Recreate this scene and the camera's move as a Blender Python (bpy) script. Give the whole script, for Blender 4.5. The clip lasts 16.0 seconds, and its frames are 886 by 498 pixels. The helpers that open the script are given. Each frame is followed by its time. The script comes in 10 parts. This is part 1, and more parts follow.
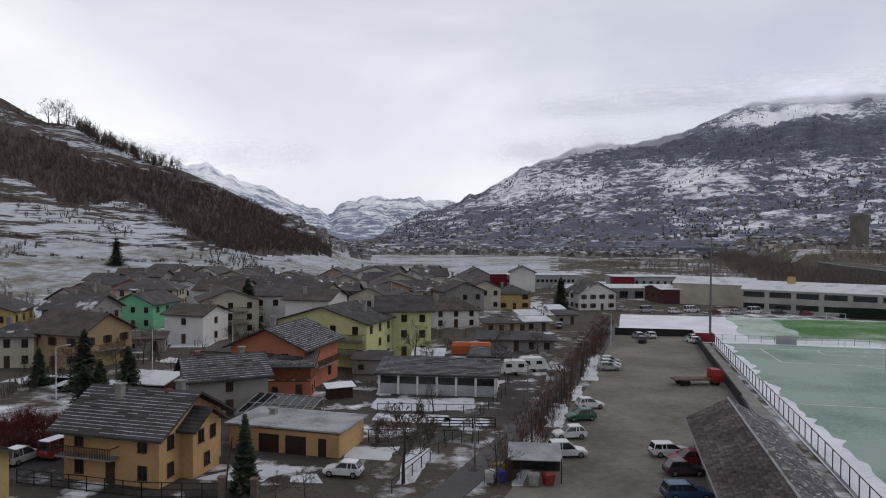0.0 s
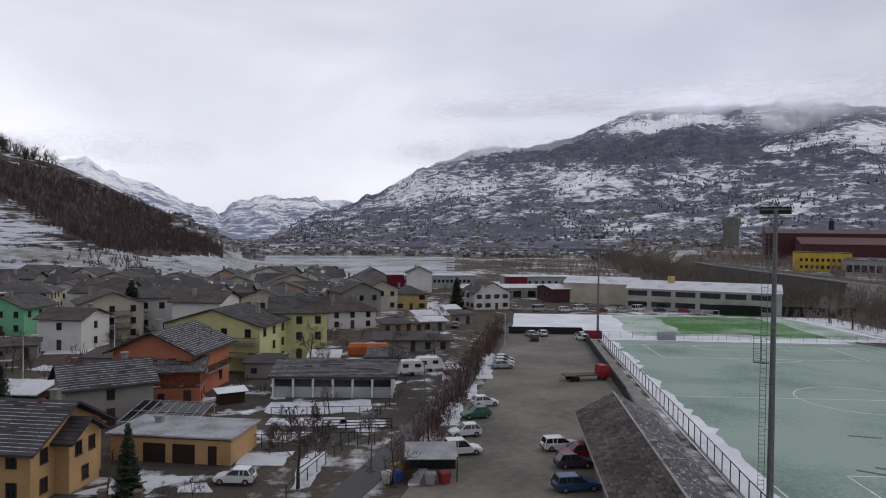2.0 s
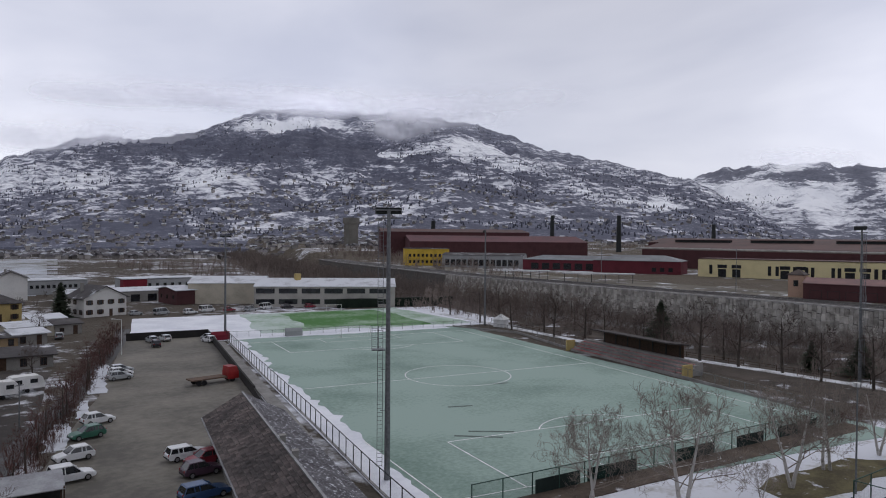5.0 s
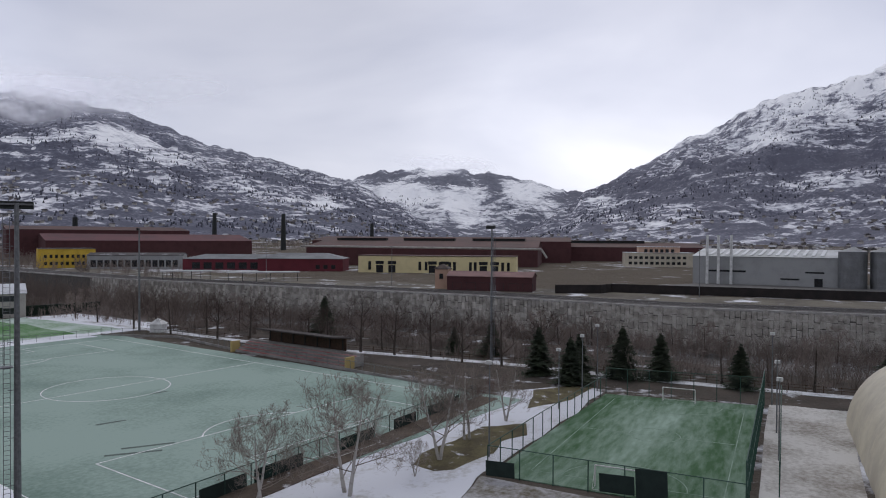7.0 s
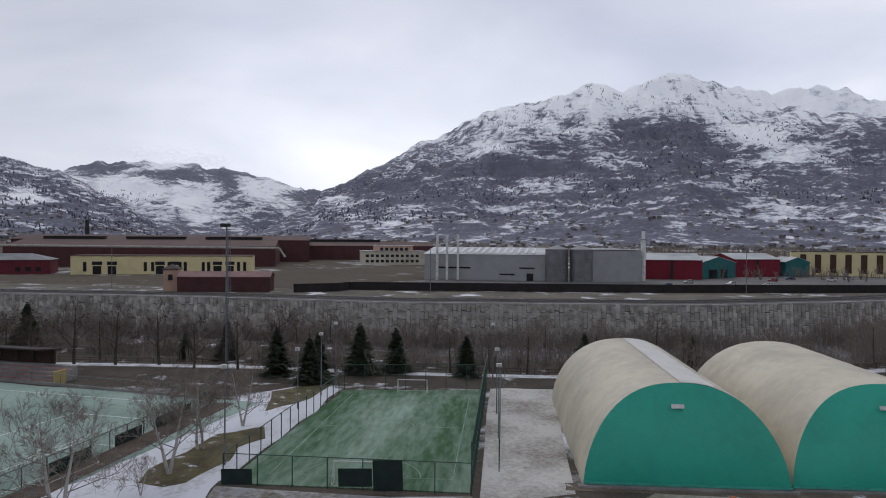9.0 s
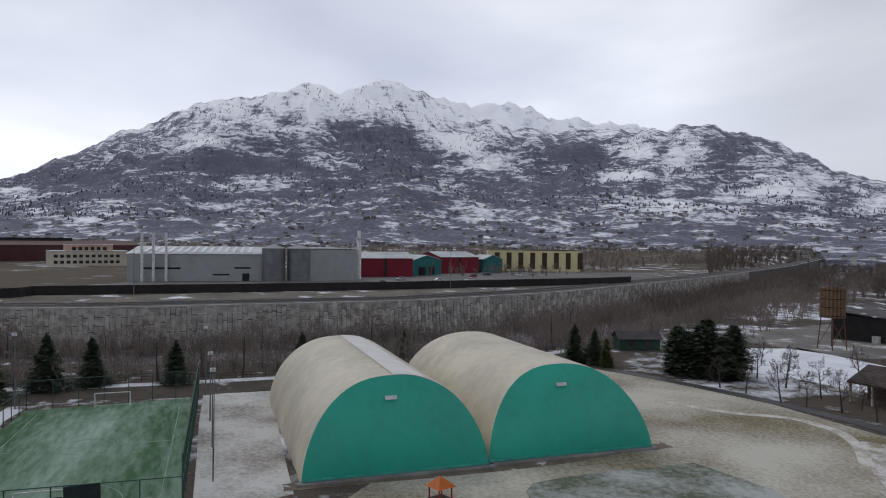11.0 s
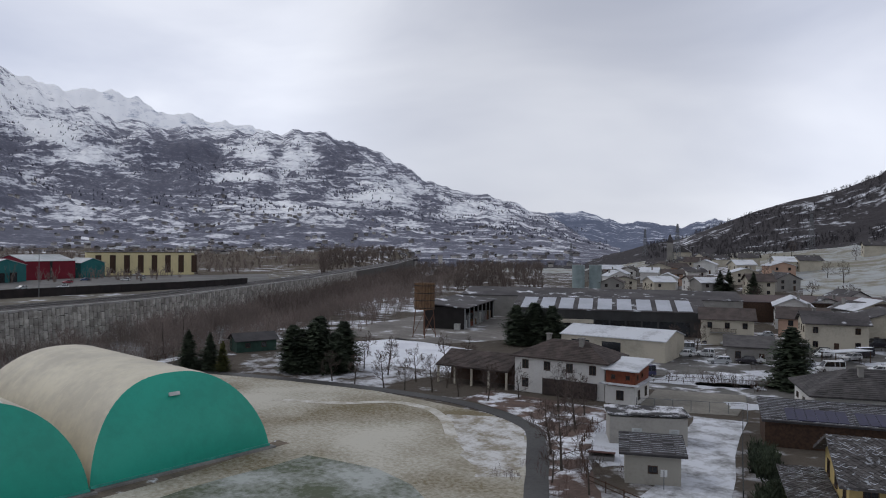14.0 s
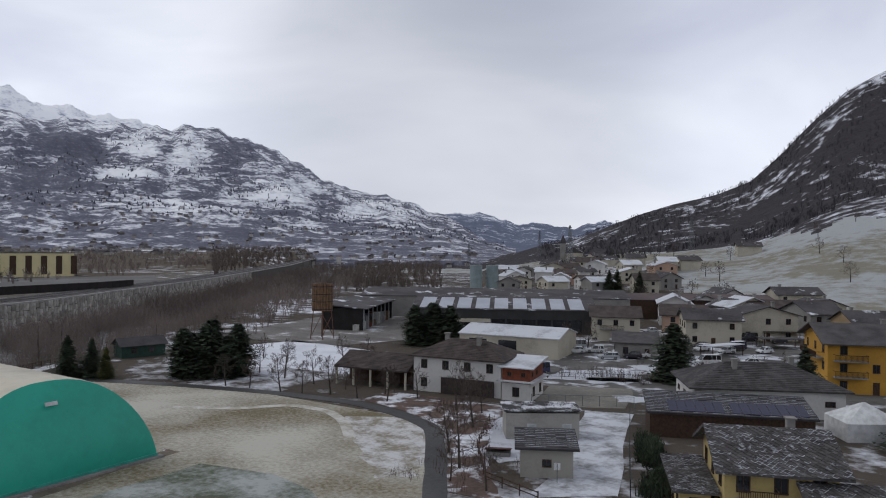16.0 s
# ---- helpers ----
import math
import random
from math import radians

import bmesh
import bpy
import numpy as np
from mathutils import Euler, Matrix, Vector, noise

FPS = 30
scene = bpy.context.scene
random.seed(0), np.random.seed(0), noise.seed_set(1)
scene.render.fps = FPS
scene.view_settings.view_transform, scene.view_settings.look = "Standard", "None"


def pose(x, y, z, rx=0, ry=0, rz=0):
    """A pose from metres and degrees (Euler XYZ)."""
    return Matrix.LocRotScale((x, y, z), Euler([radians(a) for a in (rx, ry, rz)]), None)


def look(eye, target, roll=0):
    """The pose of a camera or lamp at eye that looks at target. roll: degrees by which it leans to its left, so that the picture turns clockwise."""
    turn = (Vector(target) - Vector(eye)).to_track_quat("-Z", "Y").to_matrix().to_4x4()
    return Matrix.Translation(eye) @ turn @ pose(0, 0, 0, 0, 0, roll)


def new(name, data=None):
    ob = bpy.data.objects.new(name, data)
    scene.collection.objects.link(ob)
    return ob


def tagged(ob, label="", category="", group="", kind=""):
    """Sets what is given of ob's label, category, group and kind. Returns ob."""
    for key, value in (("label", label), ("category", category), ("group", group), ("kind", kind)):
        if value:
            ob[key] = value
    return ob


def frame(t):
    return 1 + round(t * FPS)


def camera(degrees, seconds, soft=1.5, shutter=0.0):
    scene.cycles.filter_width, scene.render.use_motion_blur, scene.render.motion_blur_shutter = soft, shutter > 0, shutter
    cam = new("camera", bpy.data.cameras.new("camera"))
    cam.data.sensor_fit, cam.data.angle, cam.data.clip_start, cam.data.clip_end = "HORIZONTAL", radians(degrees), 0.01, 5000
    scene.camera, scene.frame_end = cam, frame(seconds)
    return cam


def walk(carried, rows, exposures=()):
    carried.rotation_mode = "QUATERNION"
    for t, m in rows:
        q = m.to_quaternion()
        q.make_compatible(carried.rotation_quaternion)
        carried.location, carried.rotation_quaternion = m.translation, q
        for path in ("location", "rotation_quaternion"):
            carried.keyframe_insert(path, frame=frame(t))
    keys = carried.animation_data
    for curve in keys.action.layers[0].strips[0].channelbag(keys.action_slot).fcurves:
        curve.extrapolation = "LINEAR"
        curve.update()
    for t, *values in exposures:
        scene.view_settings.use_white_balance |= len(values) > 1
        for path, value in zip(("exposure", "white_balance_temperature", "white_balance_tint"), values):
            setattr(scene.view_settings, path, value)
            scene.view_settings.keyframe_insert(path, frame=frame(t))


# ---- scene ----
cam = camera(64.3, 16.0, soft=1.05)
PATH = [
    (0.0, pose(0, 0, 23.8, 88.81, -0.44, 0.00)),
    (0.5, pose(0, 0, 23.8, 88.83, -0.46, -1.88)),
    (1.0, pose(0, 0, 23.8, 88.80, -0.54, -2.59)),
    (1.5, pose(0, 0, 23.8, 88.87, -0.62, -5.95)),
    (2.0, pose(0, 0, 23.8, 88.94, -0.71, -8.36)),
    (2.5, pose(0, 0, 23.8, 88.99, -0.68, -10.70)),
    (3.0, pose(0, 0, 23.8, 89.06, -0.70, -13.39)),
    (3.2, pose(0, 0, 23.8, 89.07, -0.67, -15.40)),
    (3.4, pose(0, 0, 23.8, 89.07, -0.65, -19.40)),
    (4.0, pose(0, 0, 23.8, 89.09, -0.59, -27.00)),
    (4.5, pose(0, 0, 23.8, 89.11, -0.53, -32.50)),
    (5.0, pose(0, 0, 23.8, 89.13, -0.48, -38.00)),
    (5.5, pose(0, 0, 23.8, 89.15, -0.43, -43.51)),
    (6.0, pose(0, 0, 23.8, 89.16, -0.44, -53.90)),
    (6.5, pose(0, 0, 23.8, 89.17, -0.45, -59.49)),
    (7.0, pose(0, 0, 23.8, 89.17, -0.30, -64.76)),
    (7.5, pose(0, 0, 23.8, 89.17, -0.34, -70.00)),
    (8.0, pose(0, 0, 23.8, 89.17, -0.33, -75.31)),
    (8.5, pose(0, 0, 23.8, 89.18, -0.41, -80.54)),
    (9.0, pose(0, 0, 23.8, 89.19, -0.39, -85.78)),
    (11.5, pose(0, 0, 23.8, 89.35, -0.63, -114.34)),
    (12.0, pose(0, 0, 23.8, 89.40, -0.67, -120.17)),
    (12.5, pose(0, 0, 23.8, 89.46, -0.64, -125.64)),
    (13.0, pose(0, 0, 23.8, 89.56, -0.56, -130.64)),
    (13.5, pose(0, 0, 23.8, 89.64, -0.51, -135.01)),
    (14.0, pose(0, 0, 23.8, 89.70, -0.49, -138.91)),
    (14.5, pose(0, 0, 23.8, 89.74, -0.51, -141.81)),
    (15.0, pose(0, 0, 23.8, 89.78, -0.51, -143.90)),
    (15.5, pose(0, 0, 23.8, 89.82, -0.52, -145.88)),
    (16.0, pose(0, 0, 23.8, 89.81, -0.57, -147.10)),
]
walk(cam, PATH, [(0.0, 0.0, 6450, 11), (3.0, 0.0, 6350, 13), (7.0, 0.0, 6250, 13), (11.0, 0.0, 6220, 10), (16.0, 0.0, 6200, 10)])

# ---- world and sun: a bright overcast winter sky ----
SUN_AZ, SUN_EL = 72.0, 46.0
world = bpy.data.worlds.new("overcast_sky")
scene.world = world
world.use_nodes = True
wn, wl = world.node_tree.nodes, world.node_tree.links
wn.clear()
w_out = wn.new("ShaderNodeOutputWorld")
w_bg = wn.new("ShaderNodeBackground")
w_sky = wn.new("ShaderNodeTexSky")
w_sky.sky_type = "NISHITA"
w_sky.sun_disc = False
w_sky.sun_elevation = radians(SUN_EL)
w_sky.sun_rotation = radians(SUN_AZ)
w_co = wn.new("ShaderNodeTexCoord")
w_map = wn.new("ShaderNodeMapping")
w_map.inputs["Scale"].default_value = (1.0, 1.0, 2.6)
w_map.inputs["Location"].default_value = (0.35, 0.1, 0.2)
wl.new(w_co.outputs["Generated"], w_map.inputs["Vector"])
w_n1 = wn.new("ShaderNodeTexNoise")
w_n1.inputs["Scale"].default_value = 1.7
w_n1.inputs["Detail"].default_value = 5.0
w_n1.inputs["Roughness"].default_value = 0.48
w_n1.inputs["Distortion"].default_value = 0.4
wl.new(w_map.outputs["Vector"], w_n1.inputs["Vector"])
w_ramp = wn.new("ShaderNodeValToRGB")
w_ramp.color_ramp.elements[0].position = 0.30
w_ramp.color_ramp.elements[0].color = (0.56, 0.58, 0.67, 1)
w_ramp.color_ramp.elements[1].position = 0.70
w_ramp.color_ramp.elements[1].color = (0.93, 0.93, 0.97, 1)
e = w_ramp.color_ramp.elements.new(0.5)
e.color = (0.72, 0.73, 0.80, 1)
wl.new(w_n1.outputs["Fac"], w_ramp.inputs["Fac"])
# the cloud deck hides almost all of the blue; a little of the sky's own light comes through
w_sc = wn.new("ShaderNodeVectorMath")
w_sc.operation = "SCALE"
w_sc.inputs["Scale"].default_value = 0.10
wl.new(w_sky.outputs["Color"], w_sc.inputs[0])
w_mix = wn.new("ShaderNodeMix")
w_mix.data_type = "RGBA"
w_mix.inputs["Factor"].default_value = 0.93
wl.new(w_sc.outputs[0], w_mix.inputs["A"])
wl.new(w_ramp.outputs["Color"], w_mix.inputs["B"])
# the cloud deck is thickest overhead and brighter towards the horizon all round
w_sep = wn.new("ShaderNodeSeparateXYZ")
wl.new(w_co.outputs["Generated"], w_sep.inputs[0])
w_fall = wn.new("ShaderNodeMapRange")
w_fall.interpolation_type = "SMOOTHSTEP"
w_fall.inputs["From Min"].default_value = 0.10
w_fall.inputs["From Max"].default_value = 0.75
w_fall.inputs["To Min"].default_value = 1.0
w_fall.inputs["To Max"].default_value = 0.56
wl.new(w_sep.outputs["Z"], w_fall.inputs["Value"])
w_mul = wn.new("ShaderNodeVectorMath")
w_mul.operation = "SCALE"
wl.new(w_mix.outputs["Result"], w_mul.inputs[0])
wl.new(w_fall.outputs["Result"], w_mul.inputs["Scale"])
w_col = w_mul.outputs[0]
# thicker banks of cloud over the lower valley and over the steelworks
for az_, el_, wide_, dim_ in ((147.0, 9.0, 22.0, 0.74), (50.0, 14.0, 20.0, 0.84)):
    w_dot = wn.new("ShaderNodeVectorMath")
    w_dot.operation = "DOT_PRODUCT"
    w_dot.inputs[1].default_value = (math.sin(radians(az_)) * math.cos(radians(el_)), math.cos(radians(az_)) * math.cos(radians(el_)), math.sin(radians(el_)))
    wl.new(w_co.outputs["Generated"], w_dot.inputs[0])
    w_bk = wn.new("ShaderNodeMapRange")
    w_bk.interpolation_type = "SMOOTHSTEP"
    w_bk.inputs["From Min"].default_value = math.cos(radians(wide_))
    w_bk.inputs["From Max"].default_value = 1.0
    w_bk.inputs["To Min"].default_value = 1.0
    w_bk.inputs["To Max"].default_value = dim_
    wl.new(w_dot.outputs["Value"], w_bk.inputs["Value"])
    w_dim = wn.new("ShaderNodeVectorMath")
    w_dim.operation = "SCALE"
    wl.new(w_col, w_dim.inputs[0])
    wl.new(w_bk.outputs["Result"], w_dim.inputs["Scale"])
    w_col = w_dim.outputs[0]
wl.new(w_col, w_bg.inputs["Color"])
w_bg.inputs["Strength"].default_value = 1.12
wl.new(w_bg.outputs["Background"], w_out.inputs["Surface"])

sun = new("sun", bpy.data.lights.new("sun", "SUN"))
sun.data.energy = 0.6
sun.data.angle = radians(25)
sun.data.color = (1.0, 0.96, 0.9)
_d = Vector((math.sin(radians(SUN_AZ)) * math.cos(radians(SUN_EL)), math.cos(radians(SUN_AZ)) * math.cos(radians(SUN_EL)), math.sin(radians(SUN_EL))))
sun.matrix_world = look(_d * 200, (0, 0, 0))
scene.view_settings.exposure = 0.0

# ---- materials ----
MATS = {}


def mat(name, c1, c2=None, scale=1.0, rough=0.85, bump=0.0, metal=0.0, fine=None, stretch=(1, 1, 1), lo=0.35, hi=0.65, island=0.0, spec=0.3, snow=0.0, snow_scale=2.0, snow_col=(0.74, 0.76, 0.80)):
    """A surface with colour varied at two scales, relief, and an uneven dusting of snow."""
    if name in MATS:
        return MATS[name]
    m = bpy.data.materials.new(name)
    m.use_nodes = True
    nt, n, l = m.node_tree, m.node_tree.nodes, m.node_tree.links
    b = n["Principled BSDF"]
    b.inputs["Roughness"].default_value = rough
    b.inputs["Metallic"].default_value = metal
    b.inputs["Specular IOR Level"].default_value = spec
    c2 = c2 or tuple(v * 0.72 for v in c1)
    geo = n.new("ShaderNodeNewGeometry")
    mp = n.new("ShaderNodeMapping")
    mp.inputs["Scale"].default_value = stretch
    l.new(geo.outputs["Position"], mp.inputs["Vector"])
    n1 = n.new("ShaderNodeTexNoise")
    n1.inputs["Scale"].default_value = scale
    n1.inputs["Detail"].default_value = 4
    l.new(mp.outputs["Vector"], n1.inputs["Vector"])
    n2 = n.new("ShaderNodeTexNoise")
    n2.inputs["Scale"].default_value = fine or scale * 9
    n2.inputs["Detail"].default_value = 5
    n2.inputs["Roughness"].default_value = 0.66
    l.new(mp.outputs["Vector"], n2.inputs["Vector"])
    add = n.new("ShaderNodeMath")
    add.operation = "MULTIPLY_ADD"
    add.inputs[1].default_value = 0.62
    l.new(n2.outputs["Fac"], add.inputs[0])
    l.new(n1.outputs["Fac"], add.inputs[2])
    rg = n.new("ShaderNodeMapRange")
    rg.inputs["From Min"].default_value = lo + 0.31
    rg.inputs["From Max"].default_value = hi + 0.31
    l.new(add.outputs[0], rg.inputs["Value"])
    mx = n.new("ShaderNodeMix")
    mx.data_type = "RGBA"
    mx.inputs["A"].default_value = (*c2, 1)
    mx.inputs["B"].default_value = (*c1, 1)
    l.new(rg.outputs["Result"], mx.inputs["Factor"])
    col = mx.outputs["Result"]
    if island:
        hs = n.new("ShaderNodeHueSaturation")
        mr = n.new("ShaderNodeMapRange")
        mr.inputs["To Min"].default_value = 1 - island
        mr.inputs["To Max"].default_value = 1 + island
        l.new(geo.outputs["Random Per Island"], mr.inputs["Value"])
        l.new(mr.outputs["Result"], hs.inputs["Value"])
        l.new(col, hs.inputs["Color"])
        col = hs.outputs["Color"]
    if snow:
        n3 = n.new("ShaderNodeTexNoise")
        n3.inputs["Scale"].default_value = snow_scale
        n3.inputs["Detail"].default_value = 6
        n3.inputs["Roughness"].default_value = 0.62
        l.new(mp.outputs["Vector"], n3.inputs["Vector"])
        r3 = n.new("ShaderNodeMapRange")
        r3.inputs["From Min"].default_value = 0.62 - 0.3 * snow
        r3.inputs["From Max"].default_value = 0.72 - 0.3 * snow
        l.new(n3.outputs["Fac"], r3.inputs["Value"])
        m3 = n.new("ShaderNodeMix")
        m3.data_type = "RGBA"
        m3.inputs["B"].default_value = (*snow_col, 1)
        l.new(col, m3.inputs["A"])
        l.new(r3.outputs["Result"], m3.inputs["Factor"])
        col = m3.outputs["Result"]
    l.new(col, b.inputs["Base Color"])
    if bump:
        bp = n.new("ShaderNodeBump")
        bp.inputs["Strength"].default_value = bump
        bp.inputs["Distance"].default_value = 0.05
        l.new(n2.outputs["Fac"], bp.inputs["Height"])
        l.new(bp.outputs["Normal"], b.inputs["Normal"])
    MATS[name] = m
    return m


SNOW = mat("snow", (0.80, 0.82, 0.86), (0.66, 0.68, 0.73), 0.15, 0.7, 0.3)
SNOW_THIN = mat("thin_snow", (0.52, 0.54, 0.58), (0.28, 0.29, 0.32), 1.0, 0.8)
SNOW_DIRTY = mat("dirty_snow", (0.70, 0.72, 0.75), (0.22, 0.20, 0.18), 0.35, 0.8, 0.4, lo=0.25, hi=0.55)
ASPHALT = mat("wet_asphalt", (0.075, 0.073, 0.070), (0.040, 0.039, 0.038), 0.10, 0.6, 0.3, fine=2.0)
LOT = mat("parking_gravel", (0.205, 0.19, 0.158), (0.092, 0.085, 0.072), 0.09, 0.75, 0.3, fine=0.9, lo=0.3, hi=0.7)
SOIL = mat("brown_soil", (0.085, 0.068, 0.054), (0.045, 0.037, 0.030), 0.2, 0.95, 0.6, snow=0.15, snow_scale=0.13)
TRUNK = mat("bark", (0.085, 0.070, 0.058), (0.045, 0.038, 0.032), 2.0, 0.9, 0.5)
BIRCH = mat("birch_bark", (0.42, 0.40, 0.37), (0.10, 0.09, 0.08), 1.5, 0.85, 0.3, lo=0.2, hi=0.45)
TWIG = mat("bare_twigs", (0.105, 0.078, 0.066), (0.060, 0.046, 0.040), 0.08, 0.95, lo=0.3, hi=0.7)
TWIG_RED = mat("reddish_twigs", (0.115, 0.058, 0.050), (0.070, 0.040, 0.036), 0.08, 0.95)
BRUSH = mat("pale_brown_brush", (0.275, 0.225, 0.198), (0.15, 0.122, 0.108), 0.05, 0.95, lo=0.25, hi=0.7)
TWIG_GREY = mat("greyish_twigs", (0.27, 0.23, 0.20), (0.18, 0.152, 0.13), 0.2, 0.95)
NEEDLE = mat("conifer_needles", (0.066, 0.084, 0.050), (0.028, 0.038, 0.024), 0.6, 0.9, island=0.4)
NEEDLE_Y = mat("yellowish_needles", (0.115, 0.11, 0.03), (0.05, 0.06, 0.018), 0.6, 0.9, island=0.4)
METAL = mat("galvanised_steel", (0.22, 0.23, 0.24), (0.15, 0.155, 0.16), 3, 0.5, metal=0.6)
DARKMETAL = mat("dark_metal", (0.03, 0.034, 0.034), None, 3, 0.6, metal=0.3)
GREENMETAL = mat("green_painted_steel", (0.035, 0.085, 0.065), None, 3, 0.6)
GLASS = mat("window_glass", (0.018, 0.021, 0.025), (0.012, 0.013, 0.016), 0.5, 0.12, spec=0.6)
WHITE = mat("white_paint", (0.74, 0.74, 0.72), (0.6, 0.6, 0.58), 0.8, 0.7)
BLACK = mat("black_rubber", (0.012, 0.012, 0.013), None, 3, 0.8)
WOOD = mat("dark_stained_wood", (0.075, 0.042, 0.026), (0.04, 0.024, 0.016), 3, 0.75, 0.3)
REDWOOD = mat("reddish_boards", (0.22, 0.062, 0.028), (0.14, 0.042, 0.022), 2, 0.7, 0.3)
TURF = mat("frosted_artificial_turf", (0.30, 0.395, 0.347), (0.115, 0.19, 0.15), 0.06, 0.9, 0.1, fine=1.9, lo=0.14, hi=0.56)
GREEN_TURF = mat("green_artificial_turf", (0.27, 0.37, 0.30), (0.040, 0.105, 0.040), 0.11, 0.9, 0.1, fine=1.1, stretch=(0.22, 1.0, 1.0), lo=0.36, hi=0.74)
LINE = mat("white_line", (0.85, 0.87, 0.87), None, 1.0, 0.8)
ROOF = mat("slate_roof", (0.092, 0.085, 0.083), (0.050, 0.046, 0.046), 0.5, 0.8, 0.2, fine=5, island=0.25)
ROOF_SNOWY = mat("slate_roof_dusted", (0.066, 0.062, 0.064), (0.040, 0.038, 0.040), 0.5, 0.8, 0.2, fine=5, island=0.10)
ROOF_SLAB = mat("stone_slab_roof", (0.115, 0.108, 0.105), (0.065, 0.06, 0.058), 0.5, 0.85, 0.3, fine=4, island=0.3, snow=0.12, snow_scale=1.6, snow_col=(0.42, 0.44, 0.47))
ROOF_BROWN = mat("brown_tile_roof", (0.092, 0.072, 0.064), (0.048, 0.038, 0.034), 0.5, 0.8, 0.2, fine=5, island=0.2)
ROOF_FAR = mat("far_slate_roof", (0.088, 0.081, 0.081), (0.046, 0.042, 0.043), 0.15, 0.8, 0.2, snow=0.12, snow_scale=0.2)
ROOF_WHITE = mat("snow_covered_roof", (0.60, 0.62, 0.65), (0.28, 0.285, 0.30), 0.22, 0.7, 0.2, lo=0.2, hi=0.5)
CONCRETE = mat("grey_concrete", (0.30, 0.29, 0.275), (0.19, 0.185, 0.175), 0.3, 0.9, 0.3)
STONEWALL = mat("river_wall_stone", (0.44, 0.42, 0.385), (0.25, 0.235, 0.21), 0.6, 0.9, 0.6, island=0.28)
MORTAR = mat("wall_mortar", (0.115, 0.108, 0.10), None, 0.6, 0.95, 0.4)


def paint(name, c, dirt=0.7):
    return mat(name, c, tuple(v * dirt for v in c), 0.25, 0.9, 0.15, fine=2.5, lo=0.2, hi=0.55)


OCHRE = paint("ochre_plaster", (0.50, 0.315, 0.15))
YELLOW = paint("yellow_plaster", (0.47, 0.36, 0.15))
YGREEN = paint("yellow_green_plaster", (0.56, 0.56, 0.28))
ORANGE = paint("orange_plaster", (0.45, 0.165, 0.095))
TAN = paint("tan_plaster", (0.33, 0.24, 0.14))
GREY = paint("grey_plaster", (0.27, 0.26, 0.24))
CREAM = paint("cream_plaster", (0.50, 0.46, 0.37))
WHITEWALL = paint("white_plaster", (0.64, 0.63, 0.60), 0.8)
GREENWALL = paint("mint_green_plaster", (0.20, 0.50, 0.30))
PINK = paint("pinkish_plaster", (0.46, 0.31, 0.23))
REDWALL = paint("red_cladding", (0.185, 0.020, 0.034))
MAROON = paint("maroon_cladding", (0.085, 0.036, 0.038))
PALEYEL = paint("pale_yellow_render", (0.66, 0.58, 0.33), 0.85)
BRIGHTYEL = paint("bright_yellow_render", (0.62, 0.42, 0.06))
STEELGREY = paint("grey_steel_cladding", (0.33, 0.34, 0.34), 0.8)
TEAL = paint("teal_cladding", (0.03, 0.15, 0.15))

# ---- mesh building ----


class Shape:
    """Gathers vertices and faces for one mesh."""

    def __init__(self):
        self.v, self.f = [], []

    def poly(self, pts):
        i = len(self.v)
        self.v += [tuple(p) for p in pts]
        self.f.append(tuple(range(i, i + len(pts))))

    def loft(self, rings, closed=True, caps=True):
        i, k = len(self.v), len(rings[0])
        for r in rings:
            self.v += [tuple(p) for p in r]
        for a in range(len(rings) - 1):
            for b in range(k if closed else k - 1):
                c = (b + 1) % k
                self.f.append((i + a * k + b, i + a * k + c, i + (a + 1) * k + c, i + (a + 1) * k + b))
        if caps and closed:
            self.f.append(tuple(i + b for b in reversed(range(k))))
            self.f.append(tuple(i + (len(rings) - 1) * k + b for b in range(k)))

    def box(self, x0, y0, z0, x1, y1, z1):
        self.loft([[(x0, y0, z), (x1, y0, z), (x1, y1, z), (x0, y1, z)] for z in (z0, z1)])

    def beam(self, a, b, w, h=None, k=4):
        """A bar from a to b; k sides."""
        a, b = Vector(a), Vector(b)
        d = (b - a).normalized()
        s = d.cross(Vector((0, 0, 1)))
        s = s.normalized() if s.length > 1e-3 else Vector((1, 0, 0))
        t = s.cross(d)
        h = h or w
        ring = [(math.cos(2 * math.pi * (j + 0.5) / k) * w * 0.5, math.sin(2 * math.pi * (j + 0.5) / k) * h * 0.5) for j in range(k)]
        if k == 4:
            ring = [(w / 2, h / 2), (-w / 2, h / 2), (-w / 2, -h / 2), (w / 2, -h / 2)]
        self.loft([[p + s * u + t * v for u, v in ring] for p in (a, b)])

    def cyl(self, x, y, z0, z1, r0, r1=None, k=8):
        r1 = r0 if r1 is None else r1
        self.loft([[(x + r * math.cos(2 * math.pi * j / k), y + r * math.sin(2 * math.pi * j / k), z) for j in range(k)] for z, r in ((z0, r0), (z1, r1))])

    def slab(self, pts, t):
        """A sheet of thickness t on the given corners, hanging below them."""
        self.loft([[(p[0], p[1], p[2] - t) for p in pts], pts])

    def mesh(self, name, material, smooth=False):
        me = bpy.data.meshes.new(name)
        me.from_pydata(self.v, [], self.f)
        for m in material if isinstance(material, (list, tuple)) else [material]:
            me.materials.append(m)
        if smooth:
            me.polygons.foreach_set("use_smooth", [True] * len(me.polygons))
        me.update()
        return me


def place(ob, parent, m=None):
    ob.parent = parent
    if m is not None:
        ob.matrix_basis = m
    return ob


